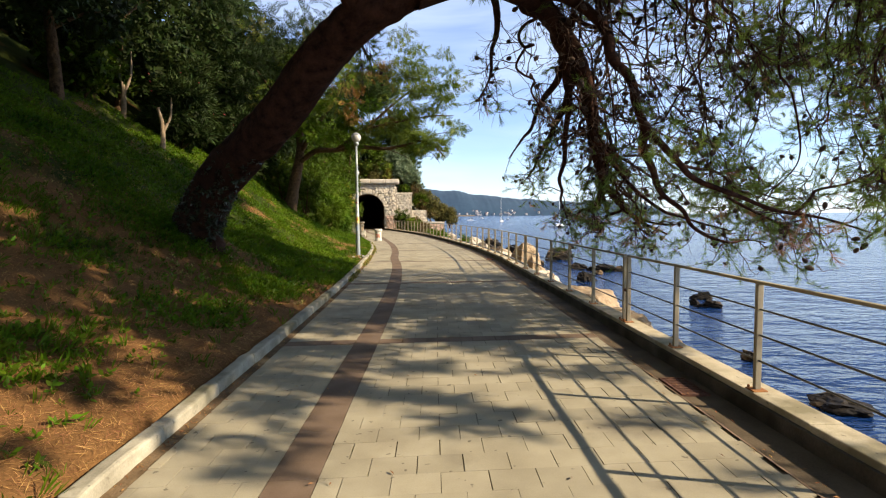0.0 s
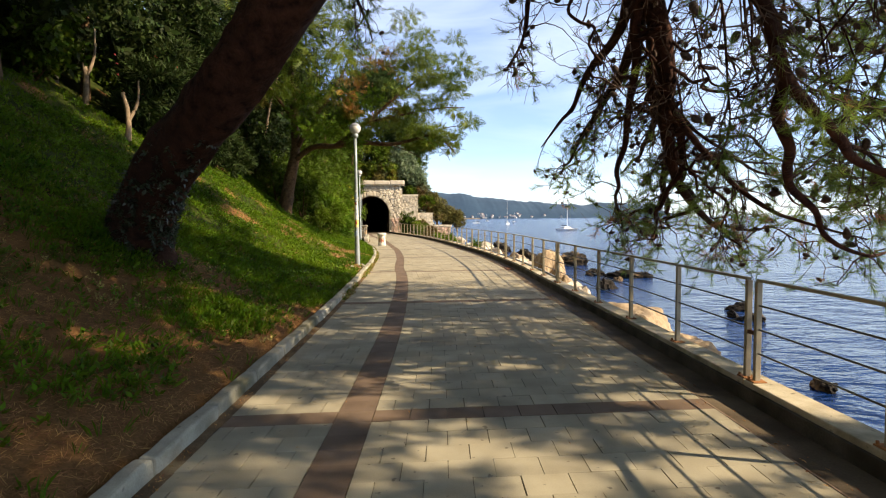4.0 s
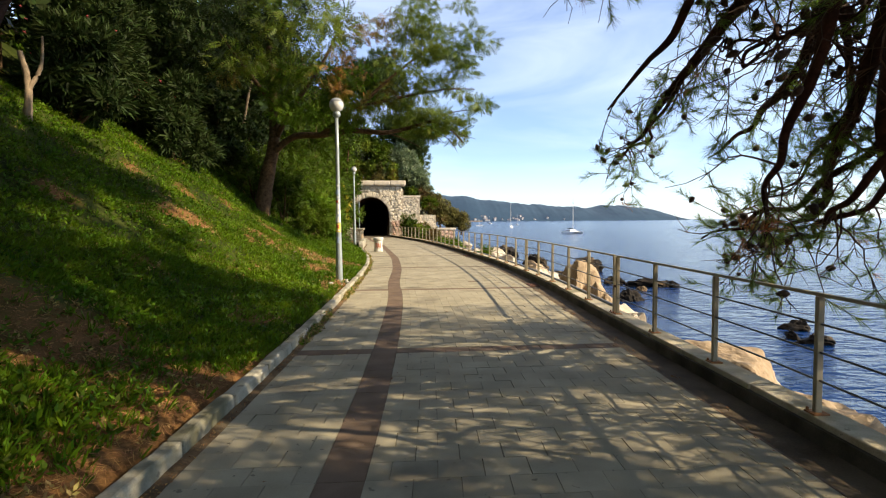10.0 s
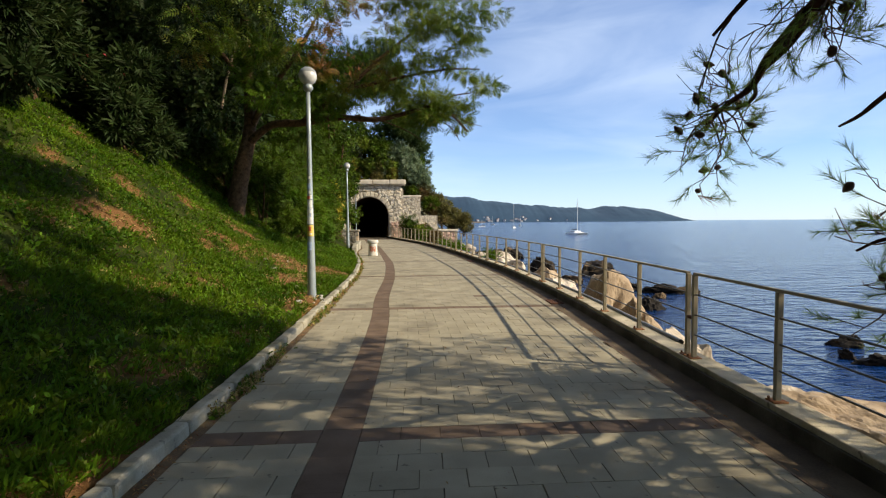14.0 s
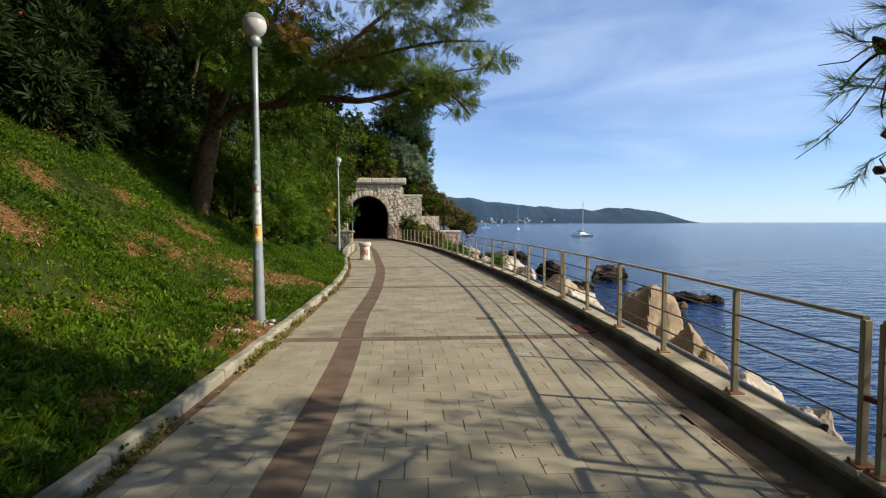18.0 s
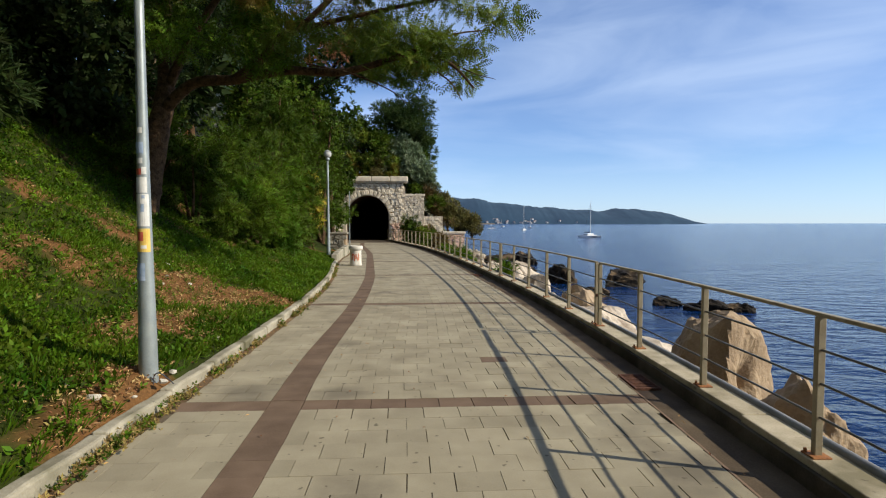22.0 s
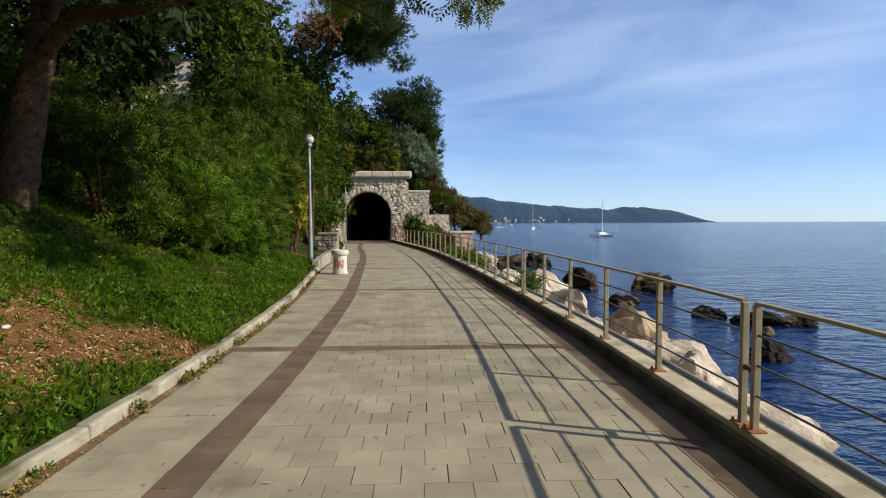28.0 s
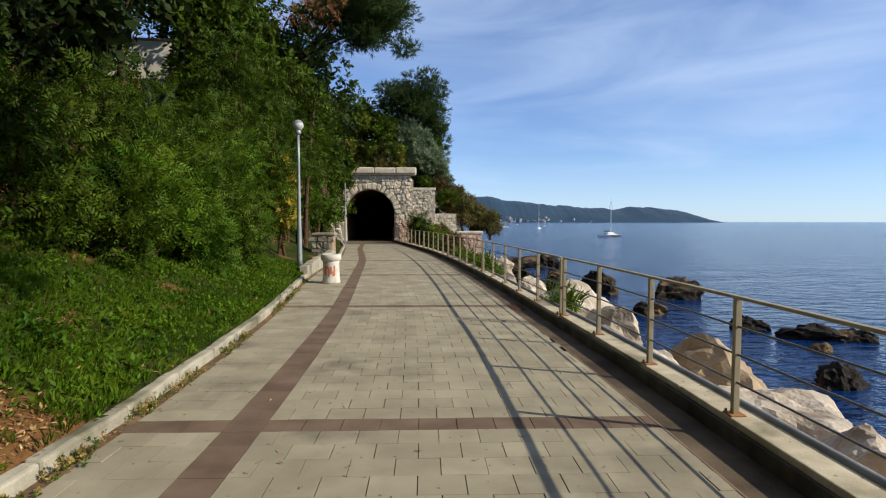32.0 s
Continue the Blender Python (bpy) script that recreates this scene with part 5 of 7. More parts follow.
for k in range(13):
    a = arch[int(rng.uniform(10, 34))]
    way = np.array([rng.uniform(-0.1, 0.8), rng.uniform(-0.05, 0.8), rng.uniform(-1.2, -0.2)])
    way /= np.linalg.norm(way)
    line = grow(rng, a, way, rng.uniform(1.5, 2.9), -0.035, 0.17, 9)
    line[:, 2] = np.maximum(line[:, 2], 1.25 + 0.1 * rng.random())
    if (line[:, 0] > 1.7 + 0.22 * np.maximum(line[:, 1] - 9, 0)).all() and line[-1, 1] < 13.4:
        main.append(([tuple(q) for q in line], rng.uniform(0.025, 0.05), 0.007))
for l in (
    [(4.5, 6.95, 1.85), (5.2, 7.4, 1.5), (6.2, 7.9, 1.25), (7.2, 8.4, 1.2)],
    [(3.78, 7.0, 2.25), (4.8, 7.6, 2.1), (6.0, 8.2, 1.9), (7.4, 8.8, 1.7)],
    [(3.5, 9.1, 2.9), (4.6, 9.4, 2.3), (5.8, 9.6, 1.8), (7.2, 9.8, 1.5)],
    [(5.0, 10.9, 1.5), (6.2, 11.0, 1.3), (7.4, 11.2, 1.15)],
    [(3.9, 8.9, 2.2), (4.4, 9.6, 1.5), (4.9, 10.2, 1.1)],
    [(4.0, 9.2, 2.6), (5.2, 9.9, 2.5), (6.6, 10.3, 2.3), (8.0, 10.6, 2.2)],
    [(5.5, 7.0, 1.6), (6.2, 7.0, 1.9), (7.0, 7.3, 2.0), (7.6, 7.6, 1.9)],
):
    main.append((l, 0.026, 0.007))
# branches that hang from the crown above, over the railing and the water
rng = np.random.default_rng(71)
for k in range(70):
    x, y = rng.uniform(2.4, 10.0), rng.uniform(6.6, 11.6)
    x = max(min(x, 2.2 + 0.86 * y), 3.4 if y > 8.8 else 2.4)
    top = 2.3 + 0.44 * y + rng.uniform(0.1, 0.9)
    foot = rng.choice([rng.uniform(1.2, 2.4), rng.uniform(2.2, 4.0), rng.uniform(3.0, 4.4)], p=[0.22, 0.33, 0.45])
    away = rng.uniform(0.1, 1.3) * np.array([1.0, rng.uniform(-0.5, 0.7)])
    bow = rng.normal(0, 0.22, (4, 2))
    drop = top - foot
    line = [(x, y, top)]
    for u, w, (bx, by) in zip((0.25, 0.52, 0.8, 1.0), (0.06, 0.22, 0.58, 1.0), bow):
        line.append((x + away[0] * w + bx * u, y + away[1] * w + by * u, top - drop * (u - 0.05 * (u == 1.0))))
    main.append((line, rng.uniform(0.014, 0.034), 0.006))
rng = np.random.default_rng(72)
for k, (l, a, b) in enumerate(main):
    if k:
        pts = smooth_line(l, 2 * len(l) + 1)
        sway = rng.normal(0, 0.04 if a > 0.05 else 0.075, pts.shape)
        sway[0] = sway[-1] = 0
        main[k] = ([tuple(q) for q in pts + sway], a, b)
for l, a, b in main:
    put("limb" if a > 0.045 else "branch", limb_mesh("limb", [(np.array(l) - off, a, b)], BARK_RED, 8 if a > 0.045 else 5, 0.04, 4), pine)
rng = np.random.default_rng(17)
twigs, tips, tip_ways, cones = [], [], [], []
for li, (line, r0, r1) in enumerate(main):
    pts = smooth_line(line, 60)
    span = np.linalg.norm(np.diff(pts, axis=0), axis=1).sum()
    reach = 0.22 if li == 0 else 0.18
    high = li in (8, 9, 10, 14, 20)
    for s in range(int(span * (3.0 if high else 7.6))):
        k = int(rng.uniform(reach, 1) * 58)
        tan = pts[k + 1] - pts[k]
        tan /= np.linalg.norm(tan)
        way = tan * 0.9 + rng.normal(0, 0.62, 3) + np.array([0, 0, 0.0 if high else -0.15])
        way /= np.linalg.norm(way)
        if np.linalg.norm(pts[k] - np.array([3.2, 9.0, 4.0])) < 1.9 and rng.random() < 0.5:
            continue
        if noise.noise(Vector(pts[k]) * 0.95) < -0.08:
            continue
        sec = grow(rng, pts[k], way, rng.uniform(0.3, 1.0), 0.02 if high else 0.06, 0.26, 7)
        twigs.append(tube(sec, np.linspace(0.012, 0.004, 8), 3))
        for q in range(rng.integers(4, 7)):
            b = int(rng.integers(2, 8))
            w = (sec[b] - sec[b - 1])
            w = w / np.linalg.norm(w) + rng.normal(0, 0.8, 3)
            w /= np.linalg.norm(w)
            ter = grow(rng, sec[b], w, rng.uniform(0.15, 0.5), -0.08, 0.3, 4)
            twigs.append(tube(ter[::2], np.linspace(0.0055, 0.0025, 3), 3))
            core = np.linalg.norm(ter[-1] - np.array([3.2, 9.0, 4.0])) < 2.3
            if rng.random() < (0.9 if high else 0.05 if core else 0.75 if ter[-1][2] < 2.5 else 0.5):
                e = ter[-1] - ter[-2]
                tips.append(ter[-1])
                tip_ways.append(e / np.linalg.norm(e))
                for back in (2, 3):
                    tips.append(ter[-back])
                    tip_ways.append(e / np.linalg.norm(e) + rng.normal(0, 0.3, 3))
            if rng.random() < (0.02 if high else 0.12):
                cones.append(ter[int(rng.integers(1, 4))])
v, f = joined(twigs)
tagged(put("twig", np_mesh("twig", v - off, f, TWIG), pine), kind="stuff")
tips, tip_ways = np.array(tips), np.array(tip_ways)
dry = (rng.random(len(tips)) < 0.018) | ((np.abs(tips[:, 2] - 1.3) < 0.3) & (np.sin(3.1 * tips[:, 0] + 2.3 * tips[:, 1]) > 0.8))
v, f = foliage(rng, tips[~dry] - off, tip_ways[~dry] + (0, 0, 0.1), 0.175, TUFTS, 0.25)
put("needles", np_mesh("needles", v, f, NEEDLE), pine, "green needle tufts")
v, f = foliage(rng, tips[dry] - off, tip_ways[dry], 0.2, TUFTS, 0.25)
put("dead_needles", np_mesh("dead_needles", v, f, NEEDLE_DRY), pine, "orange dead needle tufts")
cone_bm = turned([(0.008, -0.055), (0.028, -0.034), (0.034, -0.006), (0.026, 0.022), (0.006, 0.055)], 6)
cone_v = np.array([k.co for k in cone_bm.verts])
cone_bm.verts.index_update()
cone_f = np.array([[q.index for q in k.verts] for k in cone_bm.faces if len(k.verts) == 4])
cone_bm.free()
cones = np.array(cones)
cone_me = np_mesh("cone", cone_v, cone_f, CONE, True)
for c in cones[:300]:
    put("cone", cone_me, pine, at=Matrix.Translation(Vector(c - off)) @ pose(0, 0, 0, *rng.uniform(0, 360, 3)) @ Matrix.Scale(rng.uniform(0.8, 1.25), 4))
if len(cones) > 300:
    v, f = scatter(cones[300:] - off, turns(rng, len(cones) - 300), rng.uniform(0.8, 1.25, len(cones) - 300), (cone_v, cone_f))
    tagged(put("cone", np_mesh("cone", v, f, CONE), pine), kind="stuff")
# upper crown over the walk and the water, mostly unseen, added for shade
rng = np.random.default_rng(171)
mids, rad = [], []
for k in range(194):
    x, y = (rng.uniform(-1.5, 13.0), rng.uniform(1.0, 10.5)) if k < 18 else (rng.uniform(2, 7.5), rng.uniform(3.5, 9.5)) if k < 34 else (rng.uniform(-9, 3), rng.uniform(-9, 12))
    mids.append((x, y, max(2.2 + 0.43 * y, 5.2 if k < 34 else 7.0) + rng.uniform(0, 1.6 if k < 18 else 0.9)))
    r = rng.uniform(0.25, 0.5) if k < 18 else rng.uniform(0.35, 0.7) if k < 34 else rng.uniform(0.7, 1.2)
    rad.append((r * 1.3, r * 1.0, r * 0.4))
v, f = foliage(rng, *clumps(rng, np.array(mids) - off, rad, np.where(np.arange(194) < 18, 26, np.where(np.arange(194) < 34, 34, 42)), 0.15), 0.45, COARSE_TUFTS, 0.6, -0.3)
put("crown", np_mesh("crown", v, f, NEEDLE), pine, "added, mostly unseen upper clumps of green needles shading walk and bank")
# Partly unseen clumps, placed where their shadows reach the paving and the rail.
mids = np.stack([np.r_[rng.uniform(6.3, 12, 4), rng.uniform(8.5, 12, 12), rng.uniform(7.4, 10, 7)], np.r_[rng.uniform(7.5, 11.6, 4), rng.uniform(10.8, 13.5, 12), rng.uniform(11.6, 13.4, 7)], np.r_[rng.uniform(5.0, 6.8, 4), rng.uniform(3.8, 5.4, 12), rng.uniform(4.6, 5.6, 7)]], -1)
r = rng.uniform(0.3, 0.6, 23)
v, f = foliage(rng, *clumps(rng, mids - off, np.stack([r * 1.3, r * 1.1, r * 0.45], -1), 60, 0.1), 0.2, TUFTS, 0.6, -0.3)
put("crown", np_mesh("crown", v, f, NEEDLE), pine, "outer crown of green needles over the water, partly added for shade")
# Unseen clumps added between the sun and the bank to shade it.
mids = np.stack([np.r_[rng.uniform(0, 5, 29), rng.uniform(0, 6, 26), rng.uniform(7.5, 12, 2)], np.r_[rng.uniform(11, 16, 29), rng.uniform(5.5, 10, 26), rng.uniform(1.5, 5, 2)], np.r_[rng.uniform(7.6, 8.8, 29), rng.uniform(6.5, 8.8, 26), rng.uniform(4.2, 6.5, 2)]], -1)
r = rng.uniform(0.35, 0.65, 57)
v, f = foliage(rng, *clumps(rng, mids - off, np.stack([r * 1.3, r * 1.1, r * 0.4], -1), 75, 0.15), 0.36, COARSE_TUFTS, 0.6, -0.3)
put("crown", np_mesh("crown", v, f, NEEDLE), pine, "unseen side clumps of green needles added for shade")
# Added high above the view, so that the woods on the slope stay dark.
mids = np.stack([rng.uniform(-6, 2.5, 46), rng.uniform(1, 17, 46), rng.uniform(10.5, 13.5, 46)], -1)
r = rng.uniform(0.9, 1.5, 46)
v, f = foliage(rng, *clumps(rng, mids - off, np.stack([r * 1.3, r * 1.3, r * 0.5], -1), 70, 0.15), 0.6, COARSE_TUFTS, 0.6, -0.3)
put("crown", np_mesh("crown", v, f, NEEDLE), pine, "unseen top clumps of green needles added to darken the woods")
rng = np.random.default_rng(172)
# Clumps added out of view, set by where their shadow meets the walk.
outer = np.stack([np.r_[rng.uniform(6.5, 14.0, 4), rng.uniform(9.8, 12.4, 4), rng.uniform(7.6, 10.2, 3)], np.r_[rng.uniform(7.0, 11.5, 4), rng.uniform(3.2, 4.7, 4), rng.uniform(0.8, 3.2, 3)], np.r_[rng.uniform(5.9, 7.8, 4), rng.uniform(6.0, 7.0, 7)]], -1)
r = rng.uniform(0.28, 0.5, 11)
v, f = foliage(rng, *clumps(rng, outer - off, np.stack([r * 1.4, r * 1.0, r * 0.4], -1), 40, 0.15), 0.38, COARSE_TUFTS, 0.6, -0.3)
put("crown", np_mesh("crown", v, f, NEEDLE), pine, "unseen outer clumps of green needles added to shade the walk")
# Even grid of unseen tufts, added to break the sun into dapples.
grid = np.stack(np.meshgrid(np.linspace(5.4, 10.6, 8), np.linspace(0.7, 5.0, 7)), -1).reshape(-1, 2)
small = np.concatenate([grid + rng.normal(0, 0.3, grid.shape), rng.uniform(5.0, 6.5, (len(grid), 1))], 1)
r = rng.uniform(0.12, 0.30, len(grid))
v, f = foliage(rng, *clumps(rng, small - off, np.stack([r * 1.4, r * 1.0, r * 0.4], -1), 16, 0.15), 0.3, COARSE_TUFTS, 0.6, -0.3)
put("crown", np_mesh("crown", v, f, NEEDLE), pine, "small unseen tufts of green needles added to dapple the paving")
rng = np.random.default_rng(173)
# Unseen layer added on the sun's way to the bank, to shade it.
upper = np.stack([np.r_[rng.uniform(1.0, 9.5, 56), rng.uniform(8.5, 11.6, 12), rng.uniform(8.5, 12.0, 11)], np.r_[rng.uniform(0.9, 11.5, 56), rng.uniform(9.4, 11.8, 12), rng.uniform(0.4, 4.2, 11)], np.r_[rng.uniform(8.0, 9.8, 56), rng.uniform(7.7, 8.8, 12), rng.uniform(8.0, 9.5, 11)]], -1)
r = rng.uniform(0.55, 0.95, 79)
v, f = foliage(rng, *clumps(rng, upper - off, np.stack([r * 1.4, r * 1.2, r * 0.4], -1), 50, 0.15), 0.45, COARSE_TUFTS, 0.6, -0.3)
put("crown", np_mesh("crown", v, f, NEEDLE), pine, "unseen high clumps of green needles added to shade the bank")
# Unseen cover added overhead to cut the skylight on the walk.
roof = np.stack([rng.uniform(0.5, 11.0, 80), rng.uniform(-6, 12.5, 80), rng.uniform(10.6, 13.2, 80)], -1)
r = rng.uniform(1.0, 1.6, 80)
v, f = foliage(rng, *clumps(rng, roof - off, np.stack([r * 1.3, r * 1.3, r * 0.45], -1), 60, 0.15), 0.62, COARSE_TUFTS, 0.6, -0.3)
put("crown", np_mesh("crown", v, f, NEEDLE), pine, "unseen topmost clumps of green needles added to block skylight")
# Limbs reaching the added, unseen clumps.
for q in np.concatenate([outer[::5], upper[::10], roof[::9]]):
    put("limb", limb_mesh("limb", [([(1.6, 7.7, 5.0) - off, (0.5 * (1.6 + q[0]), 0.5 * (7.7 + q[1]), q[2] * 0.9) - off, tuple(q - off)], 0.05, 0.012)], BARK_RED, 6, 0.04, 4), pine)
for q in mids[::7]:
    put("limb", limb_mesh("limb", [([(-0.4, 7.8, 4.2) - off, (-1.0, 7.5, 8.0) - off, tuple(q - off)], 0.16, 0.03)], BARK_RED, 6, 0.04, 4), pine)
for line, a, b in (([(0.4, 7.5, 4.6), (1.4, 6.4, 5.6), (3.0, 5.2, 6.4), (6.0, 4.5, 6.6), (10.0, 4.0, 6.6)], 0.2, 0.03), ([(1.4, 7.7, 4.8), (3.0, 7.9, 6.0), (6.0, 8.3, 6.9), (11.0, 9.0, 7.2)], 0.18, 0.03), ([(1.0, 6.8, 5.3), (1.5, 8.5, 6.6), (2.0, 11.0, 7.6), (4.0, 12.5, 8.2)], 0.14, 0.03), ([(-0.4, 7.8, 4.2), (-1.0, 6.0, 5.6), (-0.5, 3.5, 6.4)], 0.14, 0.03)):
    put("limb", limb_mesh("limb", [(np.array(line) - off, a, b)], BARK_RED, 8, 0.04, 4), pine)
# ivy up the trunk
k = rng.integers(3, 17, 2600)
ang = rng.uniform(0, 2 * np.pi, 2600)
side = np.stack([np.cos(ang), np.sin(ang) * 0.75, np.sin(ang) * 0.6], -1)
side /= np.linalg.norm(side, axis=1, keepdims=True)
low = rng.random(2600) > (k - 3) / 15.0
p = (trunk_line[k] + rng.uniform(0, 1, (2600, 1)) * (trunk_line[k + 1] - trunk_line[k]) + side * (trunk_r[k] + 0.03)[:, None])[low]
v, f = foliage(rng, p - off, side[low], 0.11, SPRIGS, 0.7, 0.3)
put("ivy", np_mesh("ivy", v, f, IVY), pine, "dark ivy leaves")

# the tree with the long limb
limb_tree = thing("tree", pose(-4.9, 26.9, 1.7), "broadleaf tree with furrowed bark and a long limb over the walk", "tree")
off2 = np.array([-4.9, 26.9, 1.7])
lines = [
    ([(-5.0, 26.9, 1.3), (-4.85, 26.9, 2.3), (-4.6, 26.9, 3.6), (-4.4, 26.95, 4.6), (-4.45, 27.1, 6.2), (-4.6, 27.2, 8.5)], 0.33, 0.12),
]
put("trunk", limb_mesh("trunk", [(np.array(l) - off2, a, b) for l, a, b in lines], BARK, 12, 0.06, 6), limb_tree)
for line, a, b in (
    ([(-4.5, 26.9, 4.1), (-3.6, 26.48, 4.66), (-2.56, 26.18, 4.68), (-1.45, 25.8, 4.78), (-0.27, 25.41, 4.66), (0.75, 25.08, 4.83), (1.29, 24.9, 4.95), (1.93, 24.69, 4.65), (2.37, 24.6, 4.18)], 0.135, 0.018),
    ([(-2.6, 26.19, 4.68), (-1.91, 25.96, 5.13), (-1.68, 25.88, 5.42), (-1.06, 25.75, 5.63), (0.47, 25.57, 5.95), (1.8, 25.37, 6.15), (2.85, 25.4, 6.18)], 0.11, 0.015),
    ([(-1.15, 25.78, 5.64), (-0.06, 25.66, 6.61), (1.14, 25.51, 7.48), (2.12, 25.35, 7.92)], 0.07, 0.015),
    ([(-4.4, 26.95, 4.6), (-3.6, 26.6, 5.8), (-2.6, 26.5, 7.2), (-1.8, 26.6, 8.8)], 0.12, 0.03),
    ([(-4.5, 27.1, 6.0), (-5.4, 27.2, 7.2), (-6.4, 27.3, 8.6)], 0.1, 0.03),
    ([(1.23, 24.92, 4.96), (1.96, 24.76, 5.23), (2.77, 24.84, 5.37)], 0.03, 0.01),
    ([(1.0, 24.6, 4.75), (1.5, 24.4, 4.5), (1.9, 24.3, 4.2), (2.1, 24.2, 3.85)], 0.02, 0.006),
    ([(1.9, 24.6, 4.7), (2.3, 24.5, 4.45), (2.75, 24.4, 4.3)], 0.016, 0.005),
    ([(-0.9, 25.2, 4.75), (0.0, 24.9, 4.5), (0.8, 24.6, 4.1), (1.1, 24.4, 3.8)], 0.022, 0.006),
):
    put("limb", limb_mesh("limb", [(np.array(line) - off2, a, b)], BARK, 8, 0.04, 7), limb_tree)
rng = np.random.default_rng(21)
mids, rad = [], []
for x0, x1, z0, z1, y0, y1, r0, r1, n in ((0.7, 3.0, 5.2, 7.8, 23.6, 26.2, 0.22, 0.48, 22), (-1.9, 1.0, 5.5, 9.4, 23.8, 28, 0.3, 0.55, 18), (0.2, 2.9, 6.6, 9.2, 23.4, 26.6, 0.22, 0.5, 14), (0.6, 2.5, 4.4, 5.2, 23.8, 25.4, 0.18, 0.32, 16), (-2.9, 1.5, 5.0, 6.4, 24.4, 26.8, 0.2, 0.42, 16)):
    for _ in range(n):
        mids.append((rng.uniform(x0, x1), rng.uniform(y0, y1), rng.uniform(z0, z1)))
        r = rng.uniform(r0, r1)
        rad.append((r * 1.4, r * 1.3, r * 0.38))
crown("crown", limb_tree, np.array(mids) - off2, rad, 60, 0.23, FRONDS, LEAF_OLIVE, 5, 0.1, 0.35, label="thin olive and yellowing leaves")
mids, rad = [], []
for _ in range(18):
    mids.append((rng.uniform(-6, -1.6), rng.uniform(22.5, 27), rng.uniform(6.4, 9.8)))
    r = rng.uniform(0.5, 0.9)
    rad.append((r * 1.2, r * 1.2, r * 0.6))
crown("crown", limb_tree, np.array(mids) - off2, rad, 60, 0.34, FRONDS, LEAF_OLIVE, 8, 0.1, 0.35, label="olive and yellowing leaves high in the crown")
# Leaves deep in the crown: their shade is put into the darker colour.
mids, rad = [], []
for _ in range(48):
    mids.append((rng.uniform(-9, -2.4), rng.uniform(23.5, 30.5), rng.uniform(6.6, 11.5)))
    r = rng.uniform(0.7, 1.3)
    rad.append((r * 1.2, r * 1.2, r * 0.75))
crown("crown", limb_tree, np.array(mids) - off2, rad, 48, 0.41, FRONDS, LEAF_DARK, 6, 0.1, 0.35, label="inner leaves of the crown, shade put into their dark colour")
mids = np.stack([rng.uniform(-4.2, -0.8, 22), rng.uniform(24.6, 26.8, 22), rng.uniform(4.7, 7.0, 22)], -1)
r = rng.uniform(0.25, 0.5, 22)
crown("crown", limb_tree, mids - off2, np.stack([r * 1.3, r * 1.2, r * 0.5], -1), 70, 0.24, FRONDS, LEAF_FRESH, 7, 0.1, 0.4, label="green leaves hanging about the limb")


def shrub(seed, x, y, h, w, kind, label, per=130, size=0.3, category="shrub", group="", base=None, shell=0.35, count=9):
    """A mound of leafy clumps on the slope, with a few stems."""
    rng = np.random.default_rng(seed)
    z = float(bank_z(x, y)) if base is None else base
    mids, rad, stems = [], [], []
    for k in range(count):
        u = rng.random() ** 0.8
        a = rng.uniform(0, 2 * math.pi)
        m = np.array([x + math.cos(a) * w * 0.62 * (1 - 0.55 * u) * rng.uniform(0.3, 1), y + math.sin(a) * w * 0.62 * (1 - 0.55 * u) * rng.uniform(0.3, 1), z + h * (0.12 + 0.78 * u)])
        r = w * rng.uniform(0.26, 0.46)
        mids.append(m)
        rad.append((r, r, r * 0.75))
        if k < 5:
            stems.append(([(x + rng.normal(0, 0.1), y + rng.normal(0, 0.1), z - 0.2), ((x + m[0]) / 2, (y + m[1]) / 2, (z + m[2]) / 2 - 0.1), tuple(m)], 0.02 + 0.012 * h))
    templates, mat, spread, droop = {"frond": (FRONDS, LEAF, 1.1, 0.1), "fresh": (FRONDS, LEAF_FRESH, 1.1, 0.1), "scrub": (LONG_SPRIGS, LEAF_SCRUB, 1.0, 0.0), "broad": (SPRIGS, LEAF, 0.8, 0.2), "dark": (SPRIGS, LEAF_DARK, 0.8, 0.2), "long": (LONG_SPRIGS, LEAF_DARK, 0.5, -0.3), "olive": (SPRIGS, LEAF_OLIVE, 0.8, 0.2), "yellow": (SPRIGS, LEAF_YELLOW, 0.8, 0.2), "agave": (LONG_SPRIGS, LEAF_GREY, 0.5, -0.4)}[kind]
    return plant("shrub", clumps(rng, mids, rad, per, shell), size, templates, mat, label, category, group, spread, droop, seed, stems)


FERNY, DARK_SHRUB = "dense green shrub with feathered leaves on the bank", "dense dark evergreen shrub on the bank"
